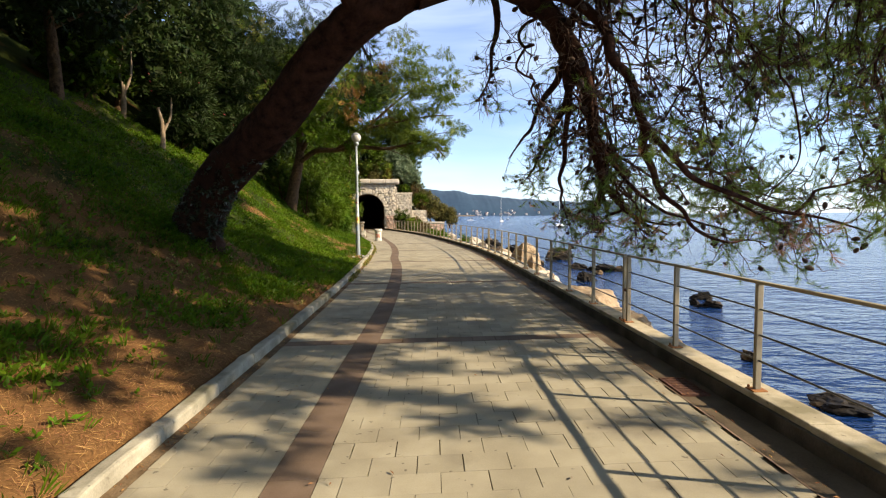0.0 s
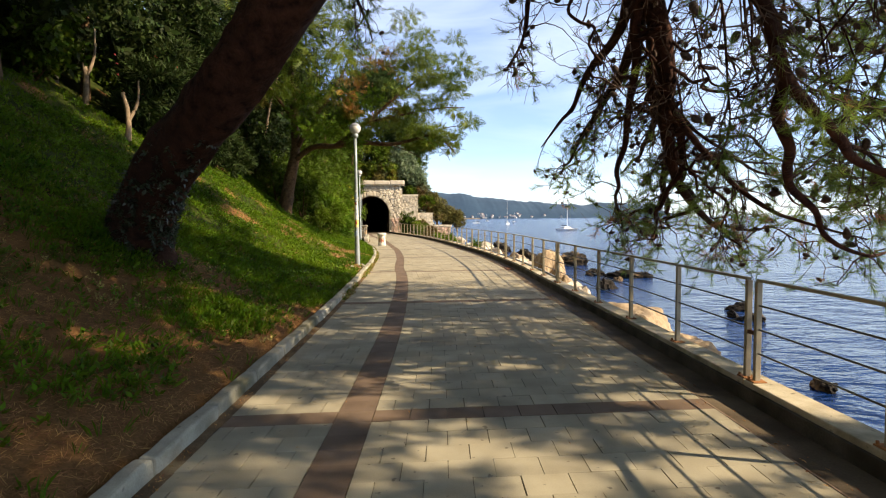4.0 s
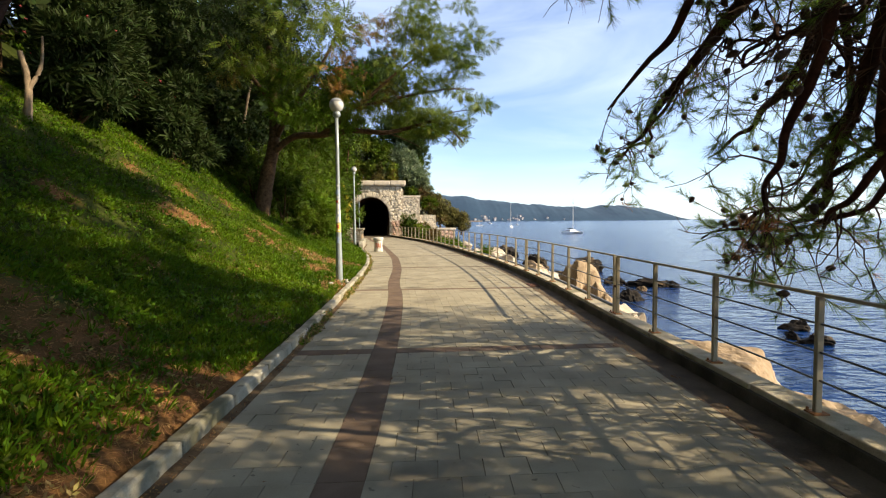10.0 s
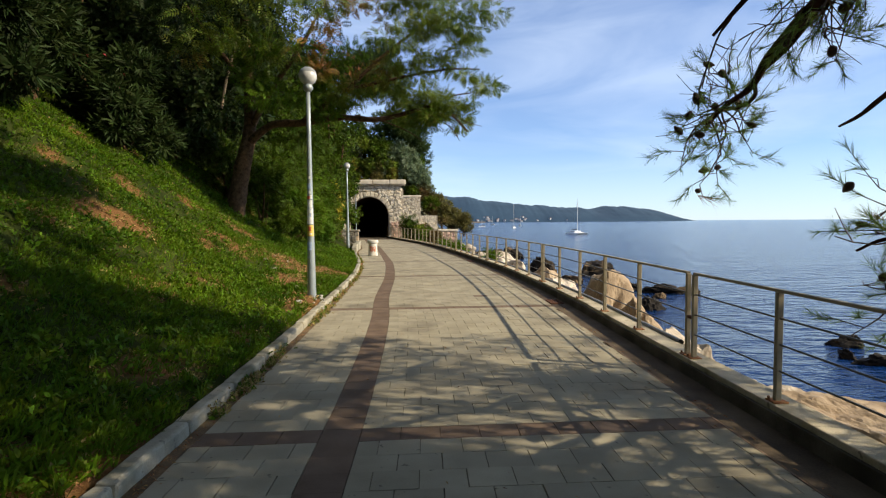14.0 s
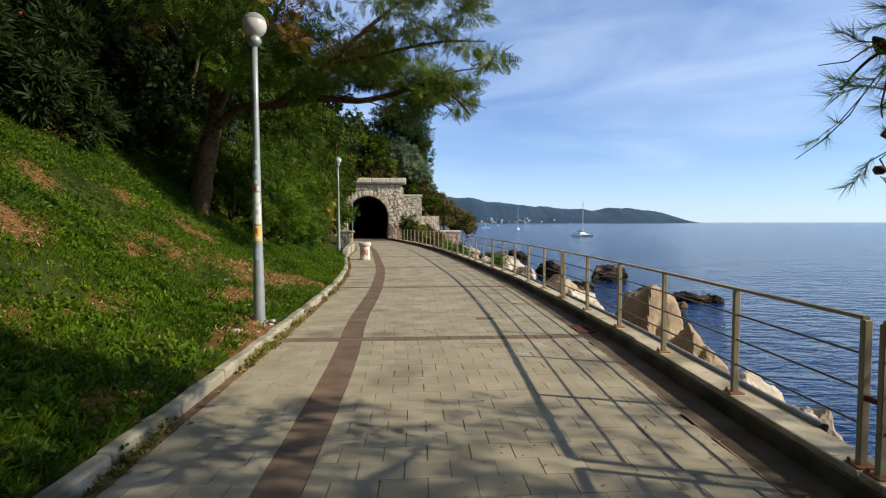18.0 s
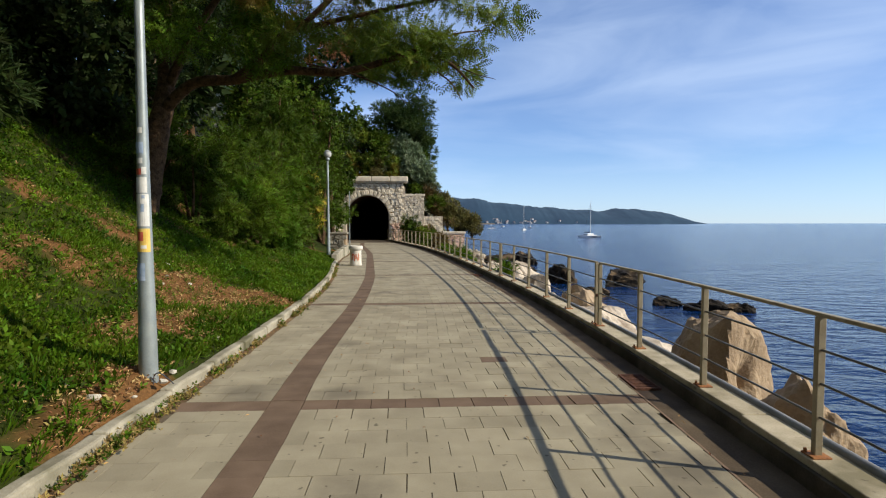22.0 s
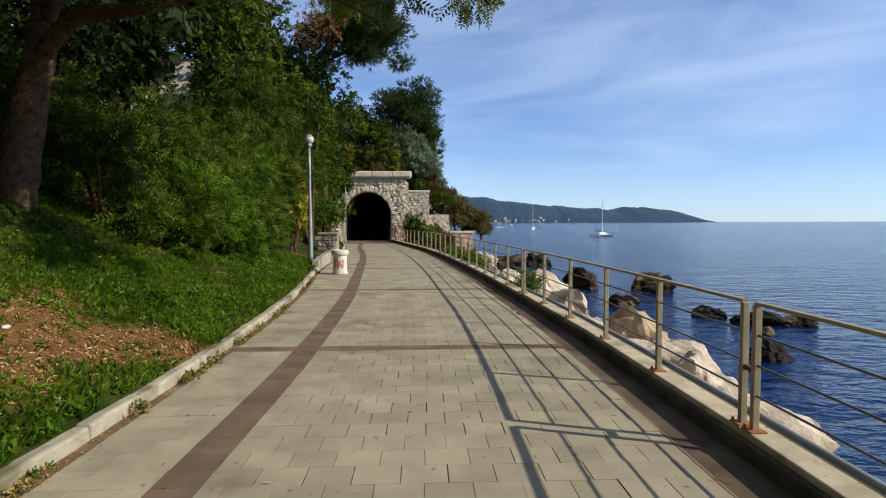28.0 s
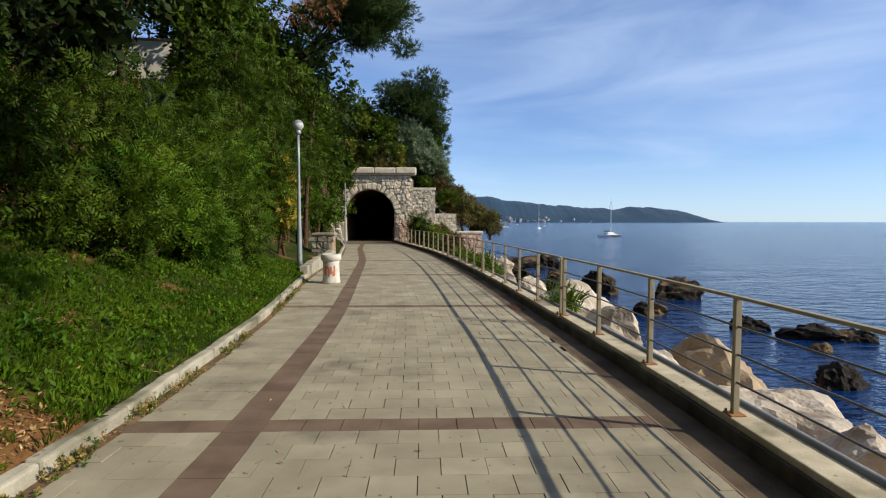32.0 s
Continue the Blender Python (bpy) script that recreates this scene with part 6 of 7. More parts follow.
# the green thicket between the limb tree and the tunnel
rng = np.random.default_rng(40)
for k, (x, y, h, w, kind) in enumerate((
    (-4.4, 28.4, 2.2, 1.7, "frond"), (-3.7, 29.4, 1.2, 1.2, "frond"), (-3.3, 32.0, 1.3, 1.1, "fresh"), (-3.2, 34.4, 1.4, 1.1, "frond"), (-5.6, 28.4, 2.2, 1.8, "frond"), (-3.6, 30.6, 1.9, 1.6, "fresh"), (-4.8, 31.2, 3.0, 2.0, "frond"), (-6.6, 30.4, 3.0, 2.4, "dark"),
    (-3.7, 33.0, 2.6, 1.7, "frond"), (-5.0, 33.6, 3.4, 2.0, "frond"), (-7.6, 34.8, 5.4, 2.8, "dark"), (-4.0, 35.6, 3.2, 1.8, "fresh"), (-5.0, 37.0, 4.2, 2.2, "frond"),
    (-3.9, 38.6, 3.6, 1.7, "frond"), (-3.55, 39.6, 3.4, 0.85, "yellow"), (-4.9, 40.6, 5.2, 2.0, "frond"), (-4.2, 43.0, 5.0, 2.0, "frond"), (-6.4, 44.6, 8.0, 3.2, "broad"), (-4.3, 46.6, 5.6, 1.9, "frond"),
    (-5.2, 49.6, 6.6, 2.3, "broad"), (-7.4, 50.6, 9.0, 3.4, "dark"), (-5.6, 53.4, 6.0, 2.0, "frond"), (-6.6, 57.0, 6.4, 2.2, "broad"), (-7.4, 61.0, 6.4, 2.4, "frond"), (-4.0, 44.6, 8.2, 2.2, "broad"), (-4.6, 47.8, 9.0, 2.4, "broad"), (-4.4, 41.5, 7.0, 2.0, "frond"), (-5.4, 52.0, 9.6, 2.8, "broad"), (-4.9, 56.0, 9.4, 2.3, "broad"), (-5.8, 60.0, 9.8, 2.4, "broad"), (-5.0, 35.2, 3.0, 2.0, "frond"), (-4.9, 38.8, 6.6, 1.7, "frond"), (-8.9, 36.2, 6.6, 2.0, "frond"), (-6.0, 57.5, 8.6, 2.2, "frond"), (-5.6, 60.5, 6.6, 1.6, "frond"), (-9.8, 38.0, 7.0, 2.8, "dark"), (-11.4, 42.2, 7.8, 2.8, "broad"), (-8.2, 42.6, 2.6, 2.4, "broad"), (-6.9, 40.8, 6.4, 1.2, "broad"), (-6.4, 61.5, 6.0, 1.6, "frond"),
)):
    shrub(300 + k, x, y, h, w, kind, "bush with bright yellow leaves beside the lamp" if kind == "yellow" else FERNY if kind in ("frond", "fresh") else DARK_SHRUB, 76 if y < 36 else 42, 0.31 * (1.0 if y < 36 else 1.3), group="thicket before the tunnel", count=14 if h > 3 else 10)

# woods above the slope
DARK_TREE = "tall dark evergreen tree on the wooded slope"


def wood_tree(seed, x, y, h, w, kind="dark", trunk_r=0.14, lean=0.0, bark=BARK, low=0.25, per=120, size=0.42, count=16, pale=False):
    rng = np.random.default_rng(seed)
    z = float(bank_z(x, y))
    tree = thing("tree", pose(x, y, z), DARK_TREE, "tree", "trees of the wooded slope")
    line = [(0, 0, -0.4), (lean * 0.15, rng.normal(0, 0.1), h * 0.25), (lean * 0.5, rng.normal(0, 0.2), h * 0.55), (lean, rng.normal(0, 0.3), h * 0.85)]
    put("trunk", limb_mesh("trunk", [(line, trunk_r, trunk_r * 0.4)], bark, 9, 0.06, seed), tree)
    mids, rad = [], []
    for k in range(count):
        u = low + (1 - low) * rng.random()
        a = rng.uniform(0, 2 * math.pi)
        r = w * (0.9 - 0.5 * abs(u - 0.6))
        mids.append((lean * u + math.cos(a) * r * rng.uniform(0.2, 1), math.sin(a) * r * rng.uniform(0.2, 1), h * u))
        q = w * rng.uniform(0.3, 0.5)
        rad.append((q, q, q * 0.7))
        if k < 4:
            put("limb", limb_mesh("limb", [([(lean * u * 0.7, 0, h * u * 0.7), tuple(0.6 * np.array(mids[-1]) + 0.4 * np.array((lean * u * 0.7, 0, h * u * 0.8))), mids[-1]], trunk_r * 0.4, 0.02)], bark, 6, 0.05, seed + k), tree)
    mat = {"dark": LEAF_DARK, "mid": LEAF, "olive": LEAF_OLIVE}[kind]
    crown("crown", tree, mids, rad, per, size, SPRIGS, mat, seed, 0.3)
    return tree


for k, (x, y, h, w, kind, low) in enumerate((
    (-9.5, 8.5, 7.5, 2.6, "dark", 0.35), (-11.0, 12.5, 8.5, 3.0, "dark", 0.3), (-8.6, 15.2, 5.0, 1.9, "dark", 0.4), (-13.0, 17.0, 9.5, 3.4, "dark", 0.2), (-9.6, 20.5, 6.5, 2.6, "dark", 0.15), (-12.0, 23.0, 9.5, 3.4, "dark", 0.1), (-8.2, 24.6, 5.0, 2.2, "dark", 0.1),
    (-9.8, 28.0, 8.0, 3.0, "dark", 0.1), (-13.5, 29.5, 11.0, 3.8, "dark", 0.1), (-11.0, 33.5, 9.5, 3.4, "dark", 0.1), (-14.0, 38.5, 11.5, 4.0, "dark", 0.1), (-12.0, 44.0, 11.0, 3.8, "mid", 0.1), (-10.5, 50.5, 10.0, 3.6, "mid", 0.1), (-13.0, 57.0, 11.5, 4.0, "dark", 0.1),
    # Trees at (-7.2, 6), (-6.6, 1.5), (-8, 10) are overhead crowns added for shade.
    (-15.5, 10.0, 9.5, 3.6, "dark", 0.1), (-17.5, 15.5, 10.5, 4.0, "dark", 0.1), (-18.0, 23.0, 11.5, 4.2, "dark", 0.1), (-19.0, 32.0, 12.0, 4.4, "dark", 0.1), (-13.0, 4.0, 9.0, 3.4, "dark", 0.15), (-7.6, 33.0, 7.0, 2.4, "dark", 0.15), (-9.0, 40.2, 9.5, 2.8, "dark", 0.5), (-9.0, 3.0, 7.5, 2.6, "dark", 0.45), (-6.4, 52.5, 11.5, 3.2, "mid", 0.35), (-6.6, 46.5, 10.0, 2.8, "mid", 0.3), (-7.0, 57.5, 12.0, 3.2, "dark", 0.35), (-17.0, 4.0, 10.0, 4.0, "dark", 0.1), (-7.2, 6.0, 7.0, 2.6, "dark", 0.6), (-6.6, 1.5, 7.0, 2.8, "dark", 0.55),  (-8.0, 10.0, 8.0, 2.6, "dark", 0.5), (-7.4, 49.0, 11.5, 3.0, "mid", 0.5), (-8.6, 44.5, 10.5, 2.6, "mid", 0.62),
)):
    wood_tree(500 + k, x, y, h, w, kind, low=low, per=(60 if x > -12.5 else 30) if y < 26 else 62 if kind == "mid" else 30, size=(0.40 if x > -12.5 else 0.6) if y < 26 else 0.5 if kind == "mid" else 0.76, count=22, lean=0.6 * math.sin(k * 2.1), trunk_r=0.13 + 0.02 * (k % 3))
for k, (x, y, h, w) in enumerate(((-7.3, 19.6, 2.4, 1.5), (-7.9, 22.0, 3.0, 1.8), (-6.7, 23.6, 2.2, 1.4))):
    bush = shrub(700 + k, x, y, h, w, "long", "oleander with long dark leaves and a few red flowers", 130, 0.36, "oleander", "oleanders on the bank", count=12)
    for q in range(7):
        top = Vector((x + rng.normal(0, w * 0.3), y - w * 0.45 + rng.normal(0, 0.2), float(bank_z(x, y)) + h * rng.uniform(0.5, 0.98)))
        put("flower", np_mesh("flower", SPRIGS[0][0] * rng.uniform(0.07, 0.12), SPRIGS[0][1], FLOWER), bush, "red flower", at=bush.matrix_basis.inverted() @ Matrix.Translation(top))
for k, (x, y, h, w) in enumerate(((-9.2, 17.4, 2.2, 1.8), (-10.6, 19.6, 3.2, 2.2), (-8.4, 26.0, 2.6, 1.8), (-10.5, 25.5, 3.6, 2.2), (-7.0, 27.4, 3.0, 1.7), (-12.5, 13.5, 3.0, 2.2), (-14.5, 8.0, 3.5, 2.4), (-12.0, 20.5, 3.5, 2.4), (-11.5, 30, 4.0, 2.4))):
    shrub(720 + k, x, y, h, w, "broad" if k % 3 == 0 else "dark", DARK_SHRUB, 78, 0.40, group="undergrowth of the woods", count=12)
rng = np.random.default_rng(50)
for k, (x, y, h) in enumerate(((-7.0, 17.5, 1.3), (-8.6, 18.6, 1.7), (-9.6, 19.0, 1.8))):
    z = float(bank_z(x, y))
    stump = thing("broken_trunk", pose(x, y, z), "pale broken tree trunk with stripped bark on the bank", "tree trunk", "broken trunks on the bank")
    put("trunk", limb_mesh("trunk", [([(0, 0, -0.3), (0.05, 0.02, h * 0.5), (-0.06, 0, h)], 0.085, 0.045)], BARK_PALE, 9, 0.1, 60 + k), stump)
    put("branch", limb_mesh("branch", [([(0.03, 0, h * 0.4), (0.25, 0.1, h * 0.8), (0.3, 0.1, h * 1.25)], 0.05, 0.02)], BARK_PALE, 7, 0.1, 63 + k), stump)

for k, line in enumerate(([(-8.0, 34.0, 2.0), (-7.7, 34.0, 4.5), (-7.0, 33.9, 7.4), (-6.9, 33.8, 9.5)], [(-6.6, 31.2, 2.4), (-6.8, 31.2, 4.5), (-6.5, 31.3, 7.0), (-6.0, 31.5, 9.0)])):
    bare_tree = thing("tree", pose(*line[0]), "slender pale leaning tree trunk among the thicket", "tree")
    put("trunk", limb_mesh("trunk", [(np.array(line) - line[0], 0.09, 0.04)], BARK_PALE, 8, 0.06, 95 + k), bare_tree)

# pines and scrub over the tunnel
def far_pine(x, y, z, foot, clump_box, n, seed, label):
    tree = thing("pine_tree", pose(x, y, foot), label, "tree", "pines over the tunnel")
    put("trunk", limb_mesh("trunk", [([(0, 0, -0.5), (0.1, 0, (z - foot) * 0.5), (-0.1, 0, z - foot)], 0.22, 0.09)], BARK_RED, 9, 0.05, seed), tree)
    rng = np.random.default_rng(seed)
    mids, rad = [], []
    for _ in range(n):
        m = rng.normal(0, 0.42, 3).clip(-1, 1)
        mids.append(np.array(clump_box[:3]) + m * np.array(clump_box[3:]) - (x, y, foot))
        r = rng.uniform(0.6, 1.1)
        rad.append((r * 1.2, r * 1.2, r * 0.6))
    v, f = foliage(rng, *clumps(rng, mids, rad, 95, 0.3), 0.42, COARSE_TUFTS, 0.6, -0.3)
    put("crown", np_mesh("crown", v, f, NEEDLE_FAR), tree)
    for k in range(5):
        put("limb", limb_mesh("limb", [([(0, 0, (z - foot) * 0.7), tuple(np.array(mids[k]) * 0.6 + (0, 0, (z - foot) * 0.3)), tuple(mids[k])], 0.08, 0.03)], BARK_RED, 6, 0.04, seed + k), tree)


NEEDLE_FAR = material("pine_crown", (0.022, 0.045, 0.012), (0.085, 0.13, 0.028), 0.8, 0.6, 0, 20, island=0.35, leaf=0.35, shine=0.2)
far_pine(-5.5, 51.0, 12.6, 5.0, (-2.0, 50.5, 12.9, 2.5, 2.4, 2.0), 56, 81, "umbrella pine with a broad dense crown over the walk")
rng = np.random.default_rng(62)
mids = np.stack([rng.uniform(-8.6, -2.4, 16), rng.uniform(47, 49, 16), rng.uniform(11.2, 13.2, 16)], -1)
plant("dead_branch", clumps(rng, mids, np.tile((1.3, 0.8, 0.35), (16, 1)), 26, 0.1), 0.24, COARSE_TUFTS, NEEDLE_DRY, "reddish brown dead pine branch among green crowns", "branch", seed=3, stems=[([(-6.5, 51, 11.0), (-5.5, 49.6, 12.2), (-3.8, 48.8, 12.4)], 0.06)])
far_pine(-0.2, 67.5, 12.2, 5.5, (0.2, 67.5, 11.7, 2.8, 2.2, 2.5), 58, 82, "dark pine with a layered crown above the tunnel")
far_pine(1.4, 70.0, 10.0, 4.0, (1.6, 70.0, 9.3, 1.8, 2.0, 1.3), 16, 83, "dark pine with a layered crown above the tunnel")
rng = np.random.default_rng(60)
for k, (x, y, z, h, w, kind) in enumerate((
    (-6.0, 66, 7.0, 7.4, 2.8, "dark"), (-3.6, 66.5, 6.2, 6.6, 2.4, "broad"), (-1.2, 66.2, 5.6, 4.2, 1.9, "olive"), (0.6, 66.0, 5.3, 2.8, 1.5, "agave"), (1.8, 66.2, 4.6, 3.0, 1.5, "agave"), (1.6, 67.5, 5.0, 4.0, 1.8, "broad"), (2.6, 66.4, 3.4, 2.4, 1.4, "scrub"), (3.3, 65.6, 2.3, 1.7, 1.2, "frond"),
    (3.3, 65.8, 2.2, 1.9, 1.3, "scrub"), (4.5, 65.7, 1.0, 2.5, 1.5, "scrub"), (5.6, 66.2, 0.5, 2.4, 1.4, "scrub"), (6.9, 66.6, 0.2, 2.2, 1.2, "scrub"), (2.4, 62.6, -0.6, 1.7, 1.1, "scrub"), (3.6, 61.0, -1.0, 1.7, 1.0, "scrub"), (1.0, 61.0, -0.2, 2.5, 1.1, "frond"), (2.0, 60.6, -0.4, 1.5, 0.6, "olive"), (3.0, 61.5, -0.6, 1.4, 0.6, "olive"), (-4.4, 65.4, 5.0, 3.4, 1.5, "olive"), (-3.0, 65.3, 5.2, 3.0, 1.3, "olive"), (-1.8, 65.4, 5.0, 3.2, 1.3, "scrub"), (-0.6, 65.3, 5.0, 3.0, 1.2, "olive"), (-5.6, 65.4, 5.0, 4.4, 1.7, "broad"), (-2.4, 67.2, 6.6, 5.0, 1.9, "olive"), (0.4, 66.8, 5.4, 4.6, 1.6, "broad"), (-5.0, 63.0, 3.6, 3.6, 1.5, "broad"), (-8.0, 67, 8.0, 6.0, 3.0, "dark"), (-11, 68, 9.5, 7.0, 3.4, "dark"), (4.4, 67, 2.0, 2.4, 1.8, "scrub"), (-0.2, 65.8, 6.0, 3.6, 1.7, "agave"), (1.2, 65.9, 5.6, 3.4, 1.6, "agave"), (2.3, 66.0, 4.4, 2.8, 1.4, "agave"), (-2.0, 65.8, 7.0, 3.6, 1.8, "broad"), (-4.2, 65.9, 7.4, 4.0, 2.0, "olive"), (1.4, 65.6, 3.6, 1.6, 1.0, "broad"),
)):
    shrub(800 + k, x, y, h, w, kind, {"agave": "grey-green succulent scrub above the tunnel", "olive": "olive and brownish scrub by the tunnel wall", "scrub": "dry brownish scrub beside the tunnel wall"}.get(kind, "green scrub around the tunnel portal"), 52, 0.46 if kind != "agave" else 0.55, group="scrub around the tunnel", base=z, count=11)

# pale house wall glimpsed through the trees
house = thing("house", pose(-13.0, 46.6, 4.5, 0, 0, 8), "pale plastered house half hidden behind the trees", "house")
part("wall", box(10.6, 5.0, 4.7), PLASTER, house)
part("roof", box(10.8, 5.1, 0.12, 0.03), ROOF, house, at=pose(0, 0, 4.7))
for wx, wz in ((-3.6, 1.6), (-0.6, 1.6), (2.6, 1.6)):
    pane = part("window", box(1.0, 0.1, 1.5), BOAT_DARK, house, at=pose(wx, -2.52, wz))
    part("shutter", box(0.5, 0.06, 1.5, 0.01), RUST, pane, "brown shutter", at=pose(-0.78, -0.02, 0))

road_lamp = thing("road_lamp", pose(-13.8, 42.0, 7.4), "thin pale metal lamp post with a flat head above the wood", "street lamp")
part("shaft", turned([(0.06, -0.3), (0.055, 1.5), (0.05, 3.5)], 10), PIPE, road_lamp)
part("head", box(0.62, 0.22, 0.1, 0.02), GLOBE, road_lamp, "flat pale lamp head", at=pose(0.1, 0, 3.5))

# ---- grass and weeds on the slope ----
rng = np.random.default_rng(70)


def sow(n, y0, y1, d0, d1, wish, power=1.0, lift=-0.015):
    """Places on the slope, kept by a chance."""
    y = rng.uniform(y0, y1, n)
    d = d0 + (d1 - d0) * rng.random(n) ** power
    x = KERB_X(y) - 0.14 - d
    keep = rng.random(n) < wish(x, y)
    x, y = x[keep], y[keep]
    return np.stack([x, y, bank_z(x, y) + lift], -1)


def cover(name, places, size, templates, mat, label, lean=0.25, flat=False):
    n = len(places)
    a = rng.uniform(0, 2 * np.pi, n)
    up = np.array([0.35, 0, 0.94]) + rng.normal(0, lean, (n, 3))
    up /= np.linalg.norm(up, axis=1, keepdims=True)
    x = np.cross(up, np.stack([np.cos(a), np.sin(a), np.zeros(n)], -1))
    x /= np.linalg.norm(x, axis=1, keepdims=True)
    m = np.stack([x, np.cross(up, x), up], -1) if not flat else np.stack([x, up, np.cross(x, up)], -1)
    got = []
    for i, t in enumerate(templates):
        q = slice(i, None, len(templates))
        if len(places[q]):
            got.append(scatter(places[q], m[q], size * rng.uniform(0.6, 1.3, len(places[q])), t))
    v, f = joined(got)
    return tagged(put(name, np_mesh(name, v, f, mat)), label, "grass", kind="stuff")


bare = lambda x, y: np.clip(1.15 - 2.0 * litter_at(x, y) + 0.9 * np.sin(1.7 * x + 0.6 * y) * np.sin(1.3 * y - 0.8 * x) - 0.15, np.where((y > 12.5) & (litter_at(x, y) < 0.42), 0.4, 0.07), 1)
cover("grass", np.concatenate([sow(20000, 8, 38, 0, 3, bare), sow(16000, 6, 36, 2, 8, bare), sow(9000, -2, 13, 0, 9, bare)]), 0.12, GRASS_TUFTS, GRASS, "long green grass on the bank")
cover("weeds", np.concatenate([sow(30000, 9, 31, 0.05, 6.5, bare), sow(8000, 31, 38, 0.05, 4.5, bare), sow(5000, -1, 13, 0.6, 8, lambda x, y: np.full_like(x, 0.5))]), 0.105, SPRIGS, WEED, "low leafy weeds among the grass", 0.35, True)
cover("weeds", sow(17000, 9, 37, 0.1, 6.5, lambda x, y: np.clip(1.0 * litter_at(x, y) + 0.05, 0, 1)), 0.08, SPRIGS, WEED_DRY, "dry yellow-brown weeds among the grass", 0.4, True)
leafy = lambda x, y: np.clip(1.3 * np.sin(1.9 * x + 0.8 * y + 0.6) * np.sin(1.5 * y - 1.2 * x) + 0.25 * np.sin(5 * x) * np.sin(4 * y) + 0.1, 0.06, 1)
cover("weeds", sow(10000, 1, 13.5, 0.3, 8, leafy), 0.12, SPRIGS, WEED, "leafy green plants in the pine litter", 0.3, True)
cover("grass", sow(5000, 1, 12, 0.2, 7, leafy), 0.15, GRASS_TUFTS, GRASS, "green grass tufts in the pine litter")
lush = lambda x, y: np.clip(1.5 * np.sin(2.9 * x + 1.3 * y) * np.sin(2.3 * y - 1.9 * x) - 2.0 * litter_at(x, y), 0, 1)
cover("weeds", sow(15000, 8, 36, 0.2, 7, lush, lift=0.02), 0.135, SPRIGS, WEED, "taller leafy weeds in clumps on the bank", 0.35, True)
flat_leaf = [(leaf_quad((0, -0.5, 0), (0, 1, 0), (1, 0, 0), 1.0, 0.28) + np.array([(0, 0, 0), (0, 0, 0.12), (0, 0, 0.02), (0, 0, 0.08)]), np.array([[0, 1, 2, 3]])), (leaf_quad((0, -0.5, 0), (0, 1, 0), (1, 0, 0), 1.3, 0.05), np.array([[0, 1, 2, 3]]))]
lit = lambda x, y: np.clip(2.2 * litter_at(x, y), 0, 1)
tagged(cover("litter", sow(62000, 10, 28, 0, 6, lit, lift=0.012), 0.045, flat_leaf, LITTER, "fallen brown needles and leaves", 0.25), "", "leaf litter")
tagged(cover("litter", sow(16000, 16, 28, 0, 5, lambda x, y: np.clip(3.0 * (litter_at(x, y) - 0.12), 0, 0.6), lift=0.02), 0.06, flat_leaf[:1], STRAW, "pale straw and bleached leaves on the bank", 0.3), "", "leaf litter")
tagged(cover("litter", sow(75000, 0.5, 12, 0, 6, lit, lift=0.012), 0.075, flat_leaf[1:], LITTER, "thick layer of fallen brown pine needles", 0.3), "", "leaf litter")
for k, (x, y, r) in enumerate(((-1.36, 18.5, 0.05), (-1.62, 18.62, 0.03), (-1.04, 19.0, 0.035), (-1.12, 18.66, 0.02), (-1.08, 19.3, 0.03))):
    v, f = rock_mesh(900 + k, (r * 1.4, r * 1.1, r * 0.8), 7, 0.05, 2)
    tagged(put("stone", np_mesh("stone", v, f, PLASTER), at=Matrix.Translation((x, y, float(bank_z(x, y)) + r * 0.4))), "small pale broken stone beside the lamp foot", "stone", "stones beside the lamp foot")
for k, (x, y, r) in enumerate(((-3.23, 24.09, 0.06), (-2.85, 22.26, 0.045), (-2.58, 23.47, 0.035), (-1.75, 20.44, 0.035), (-1.26, 20.97, 0.04), (-2.85, 23.25, 0.035), (-2.72, 22.79, 0.035), (-2.5, 21.68, 0.05))):
    v, f = rock_mesh(920 + k, (r * 1.6, r * 1.1, r * 0.7), 7, 0.06, 2)
    tagged(put("stone", np_mesh("stone", v, f, PLASTER if k in (0, 2) else KERB), at=Matrix.Translation((x, y, float(bank_z(x, y)) + r * 0.35)) @ pose(0, 0, 0, 0, 0, 47 * k)), "small pale stone lying among dry litter on the bank", "stone", "stones on the bank")
# weeds along the kerb foot
spots = np.concatenate([rng.uniform(13, 18, 8), rng.uniform(25, 36, 12), [18.1, 18.3, 18.6, 19.1, 19.9, 20.35, 21.3, 22.6, 23.5, 23.6, 24.2]])
wide = np.concatenate([rng.uniform(0.06, 0.3, 20), [0.25, 0.12, 0.2, 0.1, 0.07, 0.22, 0.08, 0.06, 0.07, 0.05, 0.15]])
y = np.repeat(spots, 90) + rng.normal(0, 1, 90 * len(spots)) * np.repeat(wide, 90)
p = np.stack([KERB_X(y) + np.abs(rng.normal(0, 0.05, len(y))) + 0.005, y, np.abs(rng.normal(0, 0.035, len(y))) - 0.01], -1)
cover("weeds", p[::2], 0.05, SPRIGS, WEED_DRY, "dry weeds growing along the kerb joint", 0.5, True)
cover("weeds", p[1::4], 0.055, SPRIGS, WEED, "green weeds growing along the kerb joint", 0.5, True)
y = rng.uniform(2, 36, 6000)
y = y[rng.random(6000) < 0.45 + 0.4 * np.sin(2.6 * y) * np.sin(1.1 * y + 1)]
p = np.stack([KERB_X(y) + np.abs(rng.normal(0, 0.05, len(y))) + 0.01, y, np.full(len(y), 0.006)], -1)
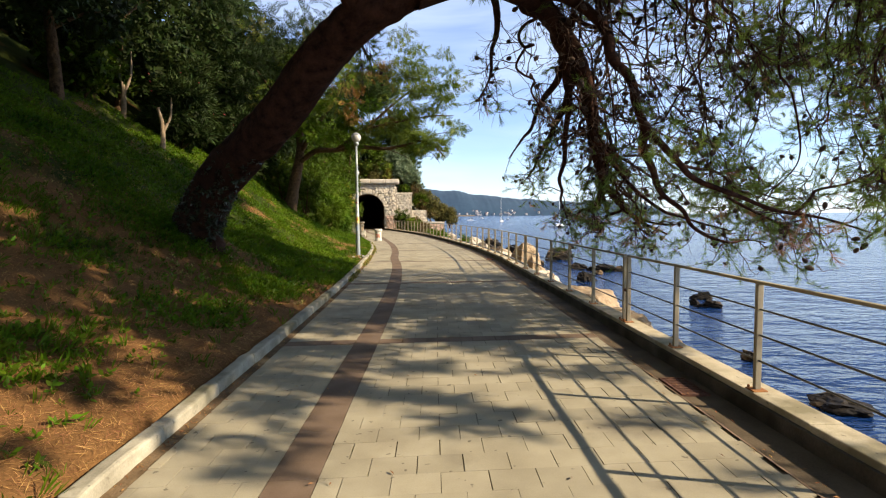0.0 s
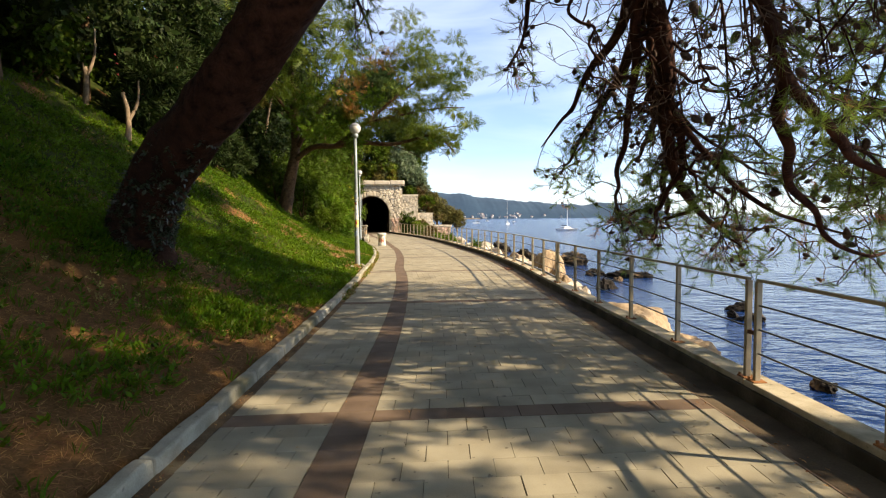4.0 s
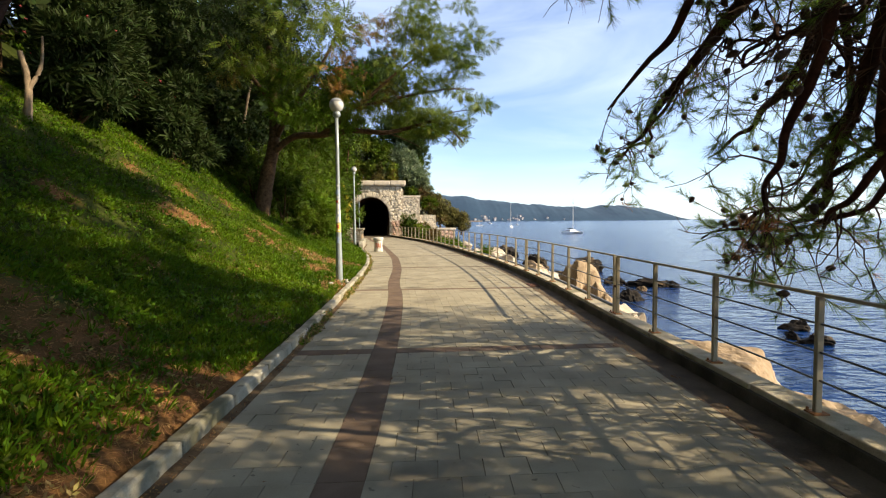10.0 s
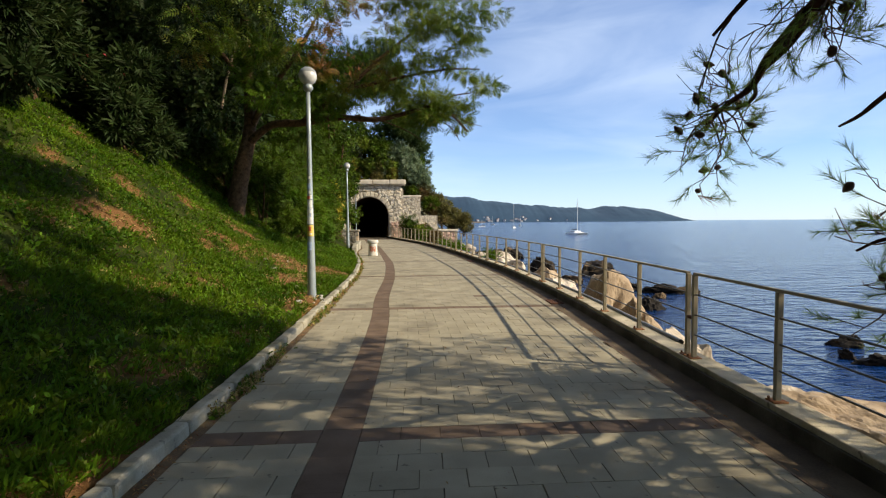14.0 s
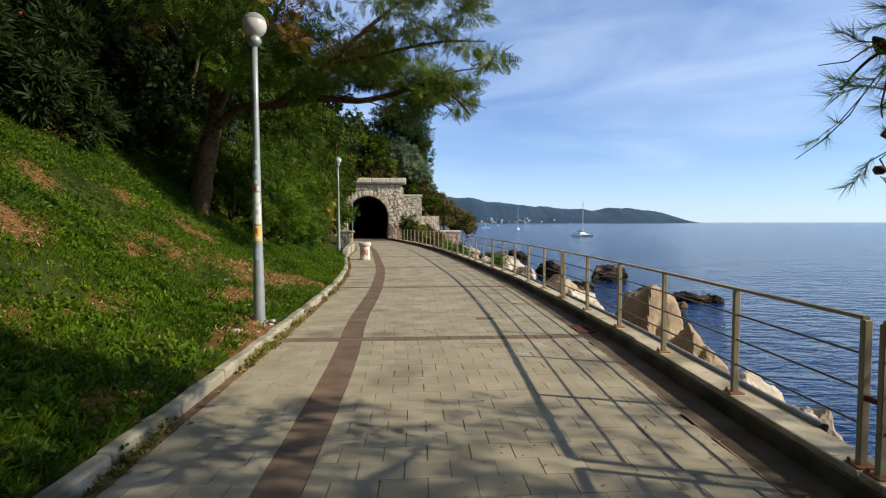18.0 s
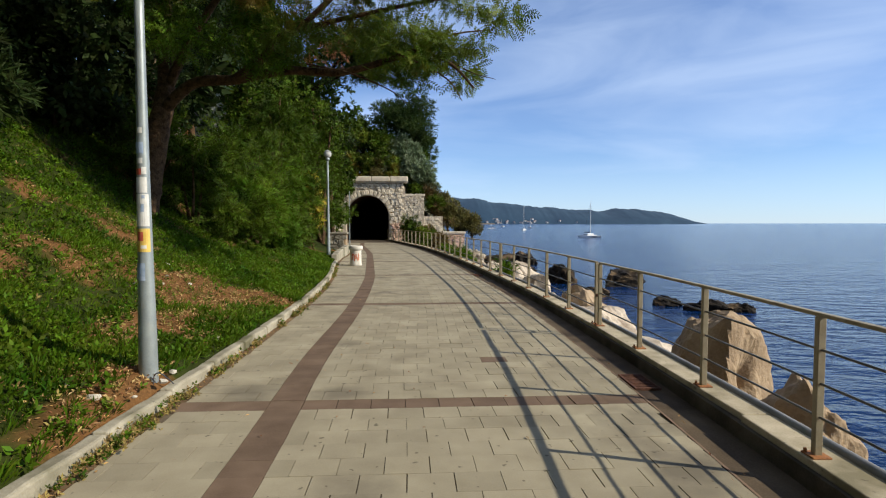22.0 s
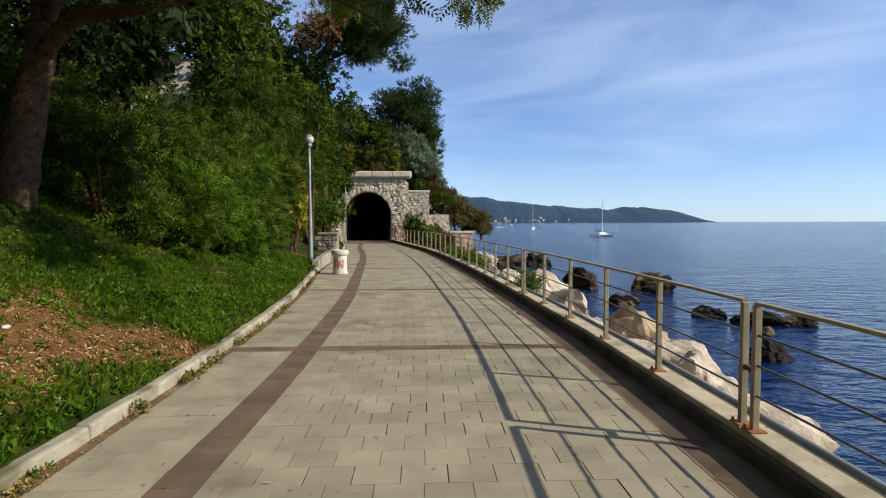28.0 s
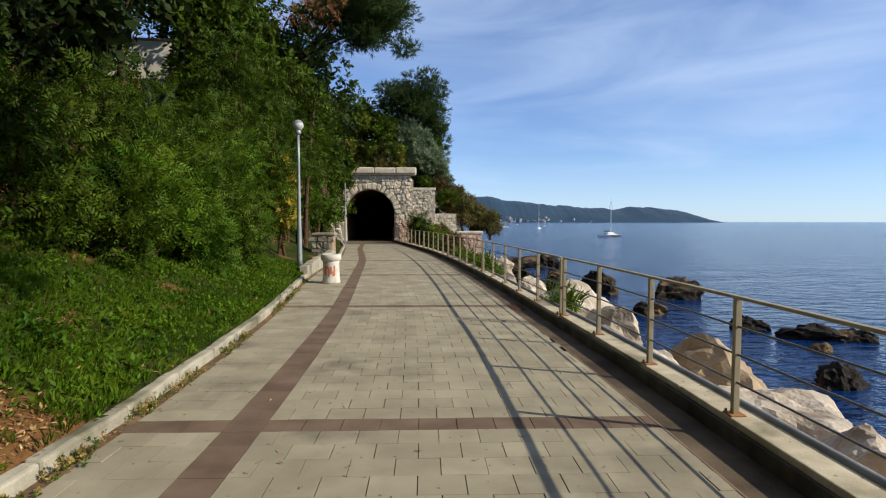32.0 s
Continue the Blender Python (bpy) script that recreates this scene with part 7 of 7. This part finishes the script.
tagged(cover("litter", p, 0.03, flat_leaf, LITTER, "brown needles and crumbs gathered along the kerb", 0.3), "", "leaf litter")

# fallen leaves along the gutter and a few on the paving
y = np.concatenate([rng.uniform(1, 17, 380), rng.uniform(17, 40, 90)])
p = np.stack([gutter_x(y) - np.abs(rng.normal(0, 0.16, len(y))) + 0.12, y, np.full(len(y), 0.012)], -1)
y = rng.uniform(2, 34, 240)
q = np.stack([rng.uniform(-0.5, 2.2, 240) + KERB_X(y) + 1.0, y, np.full(240, 0.010)], -1)
tagged(cover("fallen_leaves", np.concatenate([p, q]), 0.045, flat_leaf, LITTER, "fallen brown leaves along the gutter", 0.2), "", "leaf litter")
# weeds at the outer foot of the railing
for k, (y0, n, r) in enumerate(((37.4, 150, 0.5), (40.0, 220, 0.8), (42.6, 160, 0.6), (30.2, 60, 0.3))):
    y = rng.normal(y0, r, n)
    p = np.stack([RAIL_X(y) + CAP_OUT + 0.08 + np.abs(rng.normal(0, 0.18, n)), y, CAP_Z - 0.12 + np.abs(rng.normal(0, 0.16, n))], -1)
    cover("weeds", p, 0.26, GRASS_TUFTS + LONG_SPRIGS, WEED if k % 2 else GRASS, "green weeds growing behind the railing foot", 0.4)

# ---- paving ----
ROW, COL, BAND_W = 0.2492, 0.30, 0.30
BAND_ROWS = 24
FIRST_BAND = 6.9
paver_me, brown_me = (bpy.data.meshes.new(k) for k in ("paver", "brown_paver"))
for me, mat in ((paver_me, PAVER), (brown_me, BROWN)):
    bm = box(1, 1, 1, 0, False)
    bmesh.ops.delete(bm, geom=[f for f in bm.faces if f.normal.z < -0.5], context="FACES")
    bm.to_mesh(me)
    bm.free()
    me.materials.append(mat)
unit_v = np.array([(a, b, c) for c in (-0.5, 0.5) for a, b in ((-0.5, -0.5), (0.5, -0.5), (0.5, 0.5), (-0.5, 0.5))])
unit_f = np.array([(4, 5, 6, 7), (0, 1, 5, 4), (1, 2, 6, 5), (2, 3, 7, 6), (3, 0, 4, 7)])
rng = np.random.default_rng(90)
NEAR = (20.2, 25.2)
joined_grey, joined_brown = [], []


def lay(x0, x1, y, brown, slope):
    """One paver between x0 and x1 in the row at y."""
    w = x1 - x0
    if w < 0.05:
        return
    z = -0.012 + rng.normal(0, 0.0012)
    sx, sy = w - rng.choice([0.003, 0.006, 0.008]), ROW - 0.0008
    if NEAR[0] < y < NEAR[1]:
        put("paver", brown_me if brown else paver_me, pavement, at=pose(x0 + w / 2, y, z, rng.normal(0, 0.15), rng.normal(0, 0.15), 0) @ Matrix.Diagonal((sx, sy, 0.024, 1)))
    else:
        v = unit_v * (sx, sy, 0.024)
        v[:, 0] += v[:, 1] * slope
        v[:, 2] += v[:, 0] * rng.normal(0, 0.0025) + v[:, 1] * rng.normal(0, 0.0025)
        (joined_brown if brown else joined_grey).append((v + (x0 + w / 2, y, z), unit_f))


row = -int((FIRST_BAND + 2) / ROW)
y = FIRST_BAND + row * ROW
while y < 58:
    b = float(BAND_X(y))
    lo, hi = float(KERB_X(y)) + 0.09, float(gutter_x(y)) - 0.005
    slope = (float(BAND_X(y + 0.2)) - float(BAND_X(y - 0.2))) / 0.4
    cross = row % BAND_ROWS == 0
    lay(b - BAND_W / 2, b + BAND_W / 2, y, True, slope)
    shift = COL / 2 if row % 2 else 0.0
    x = b + BAND_W / 2
    x1 = x + COL - shift
    while x < hi:
        odd = abs(y - 20.3) < ROW / 2 and 1.78 < x < 2.1
        lay(x, min(x1, hi), y, cross or odd, slope)
        x, x1 = x1, x1 + COL
    x = b - BAND_W / 2
    x1 = x - COL + shift
    while x > lo:
        lay(max(x1, lo), x, y, cross, slope)
        x, x1 = x1, x1 - COL
    row += 1
    y = FIRST_BAND + row * ROW
for name, got, mat, label in (("paving", joined_grey, PAVER_FAR, "pale grey pavers in staggered rows"), ("brown_paving", joined_brown, BROWN_FAR, "dark brown paver bands")):
    v, f = joined(got)
    tagged(put(name, np_mesh(name, v, f, mat), pavement), label, kind="stuff")
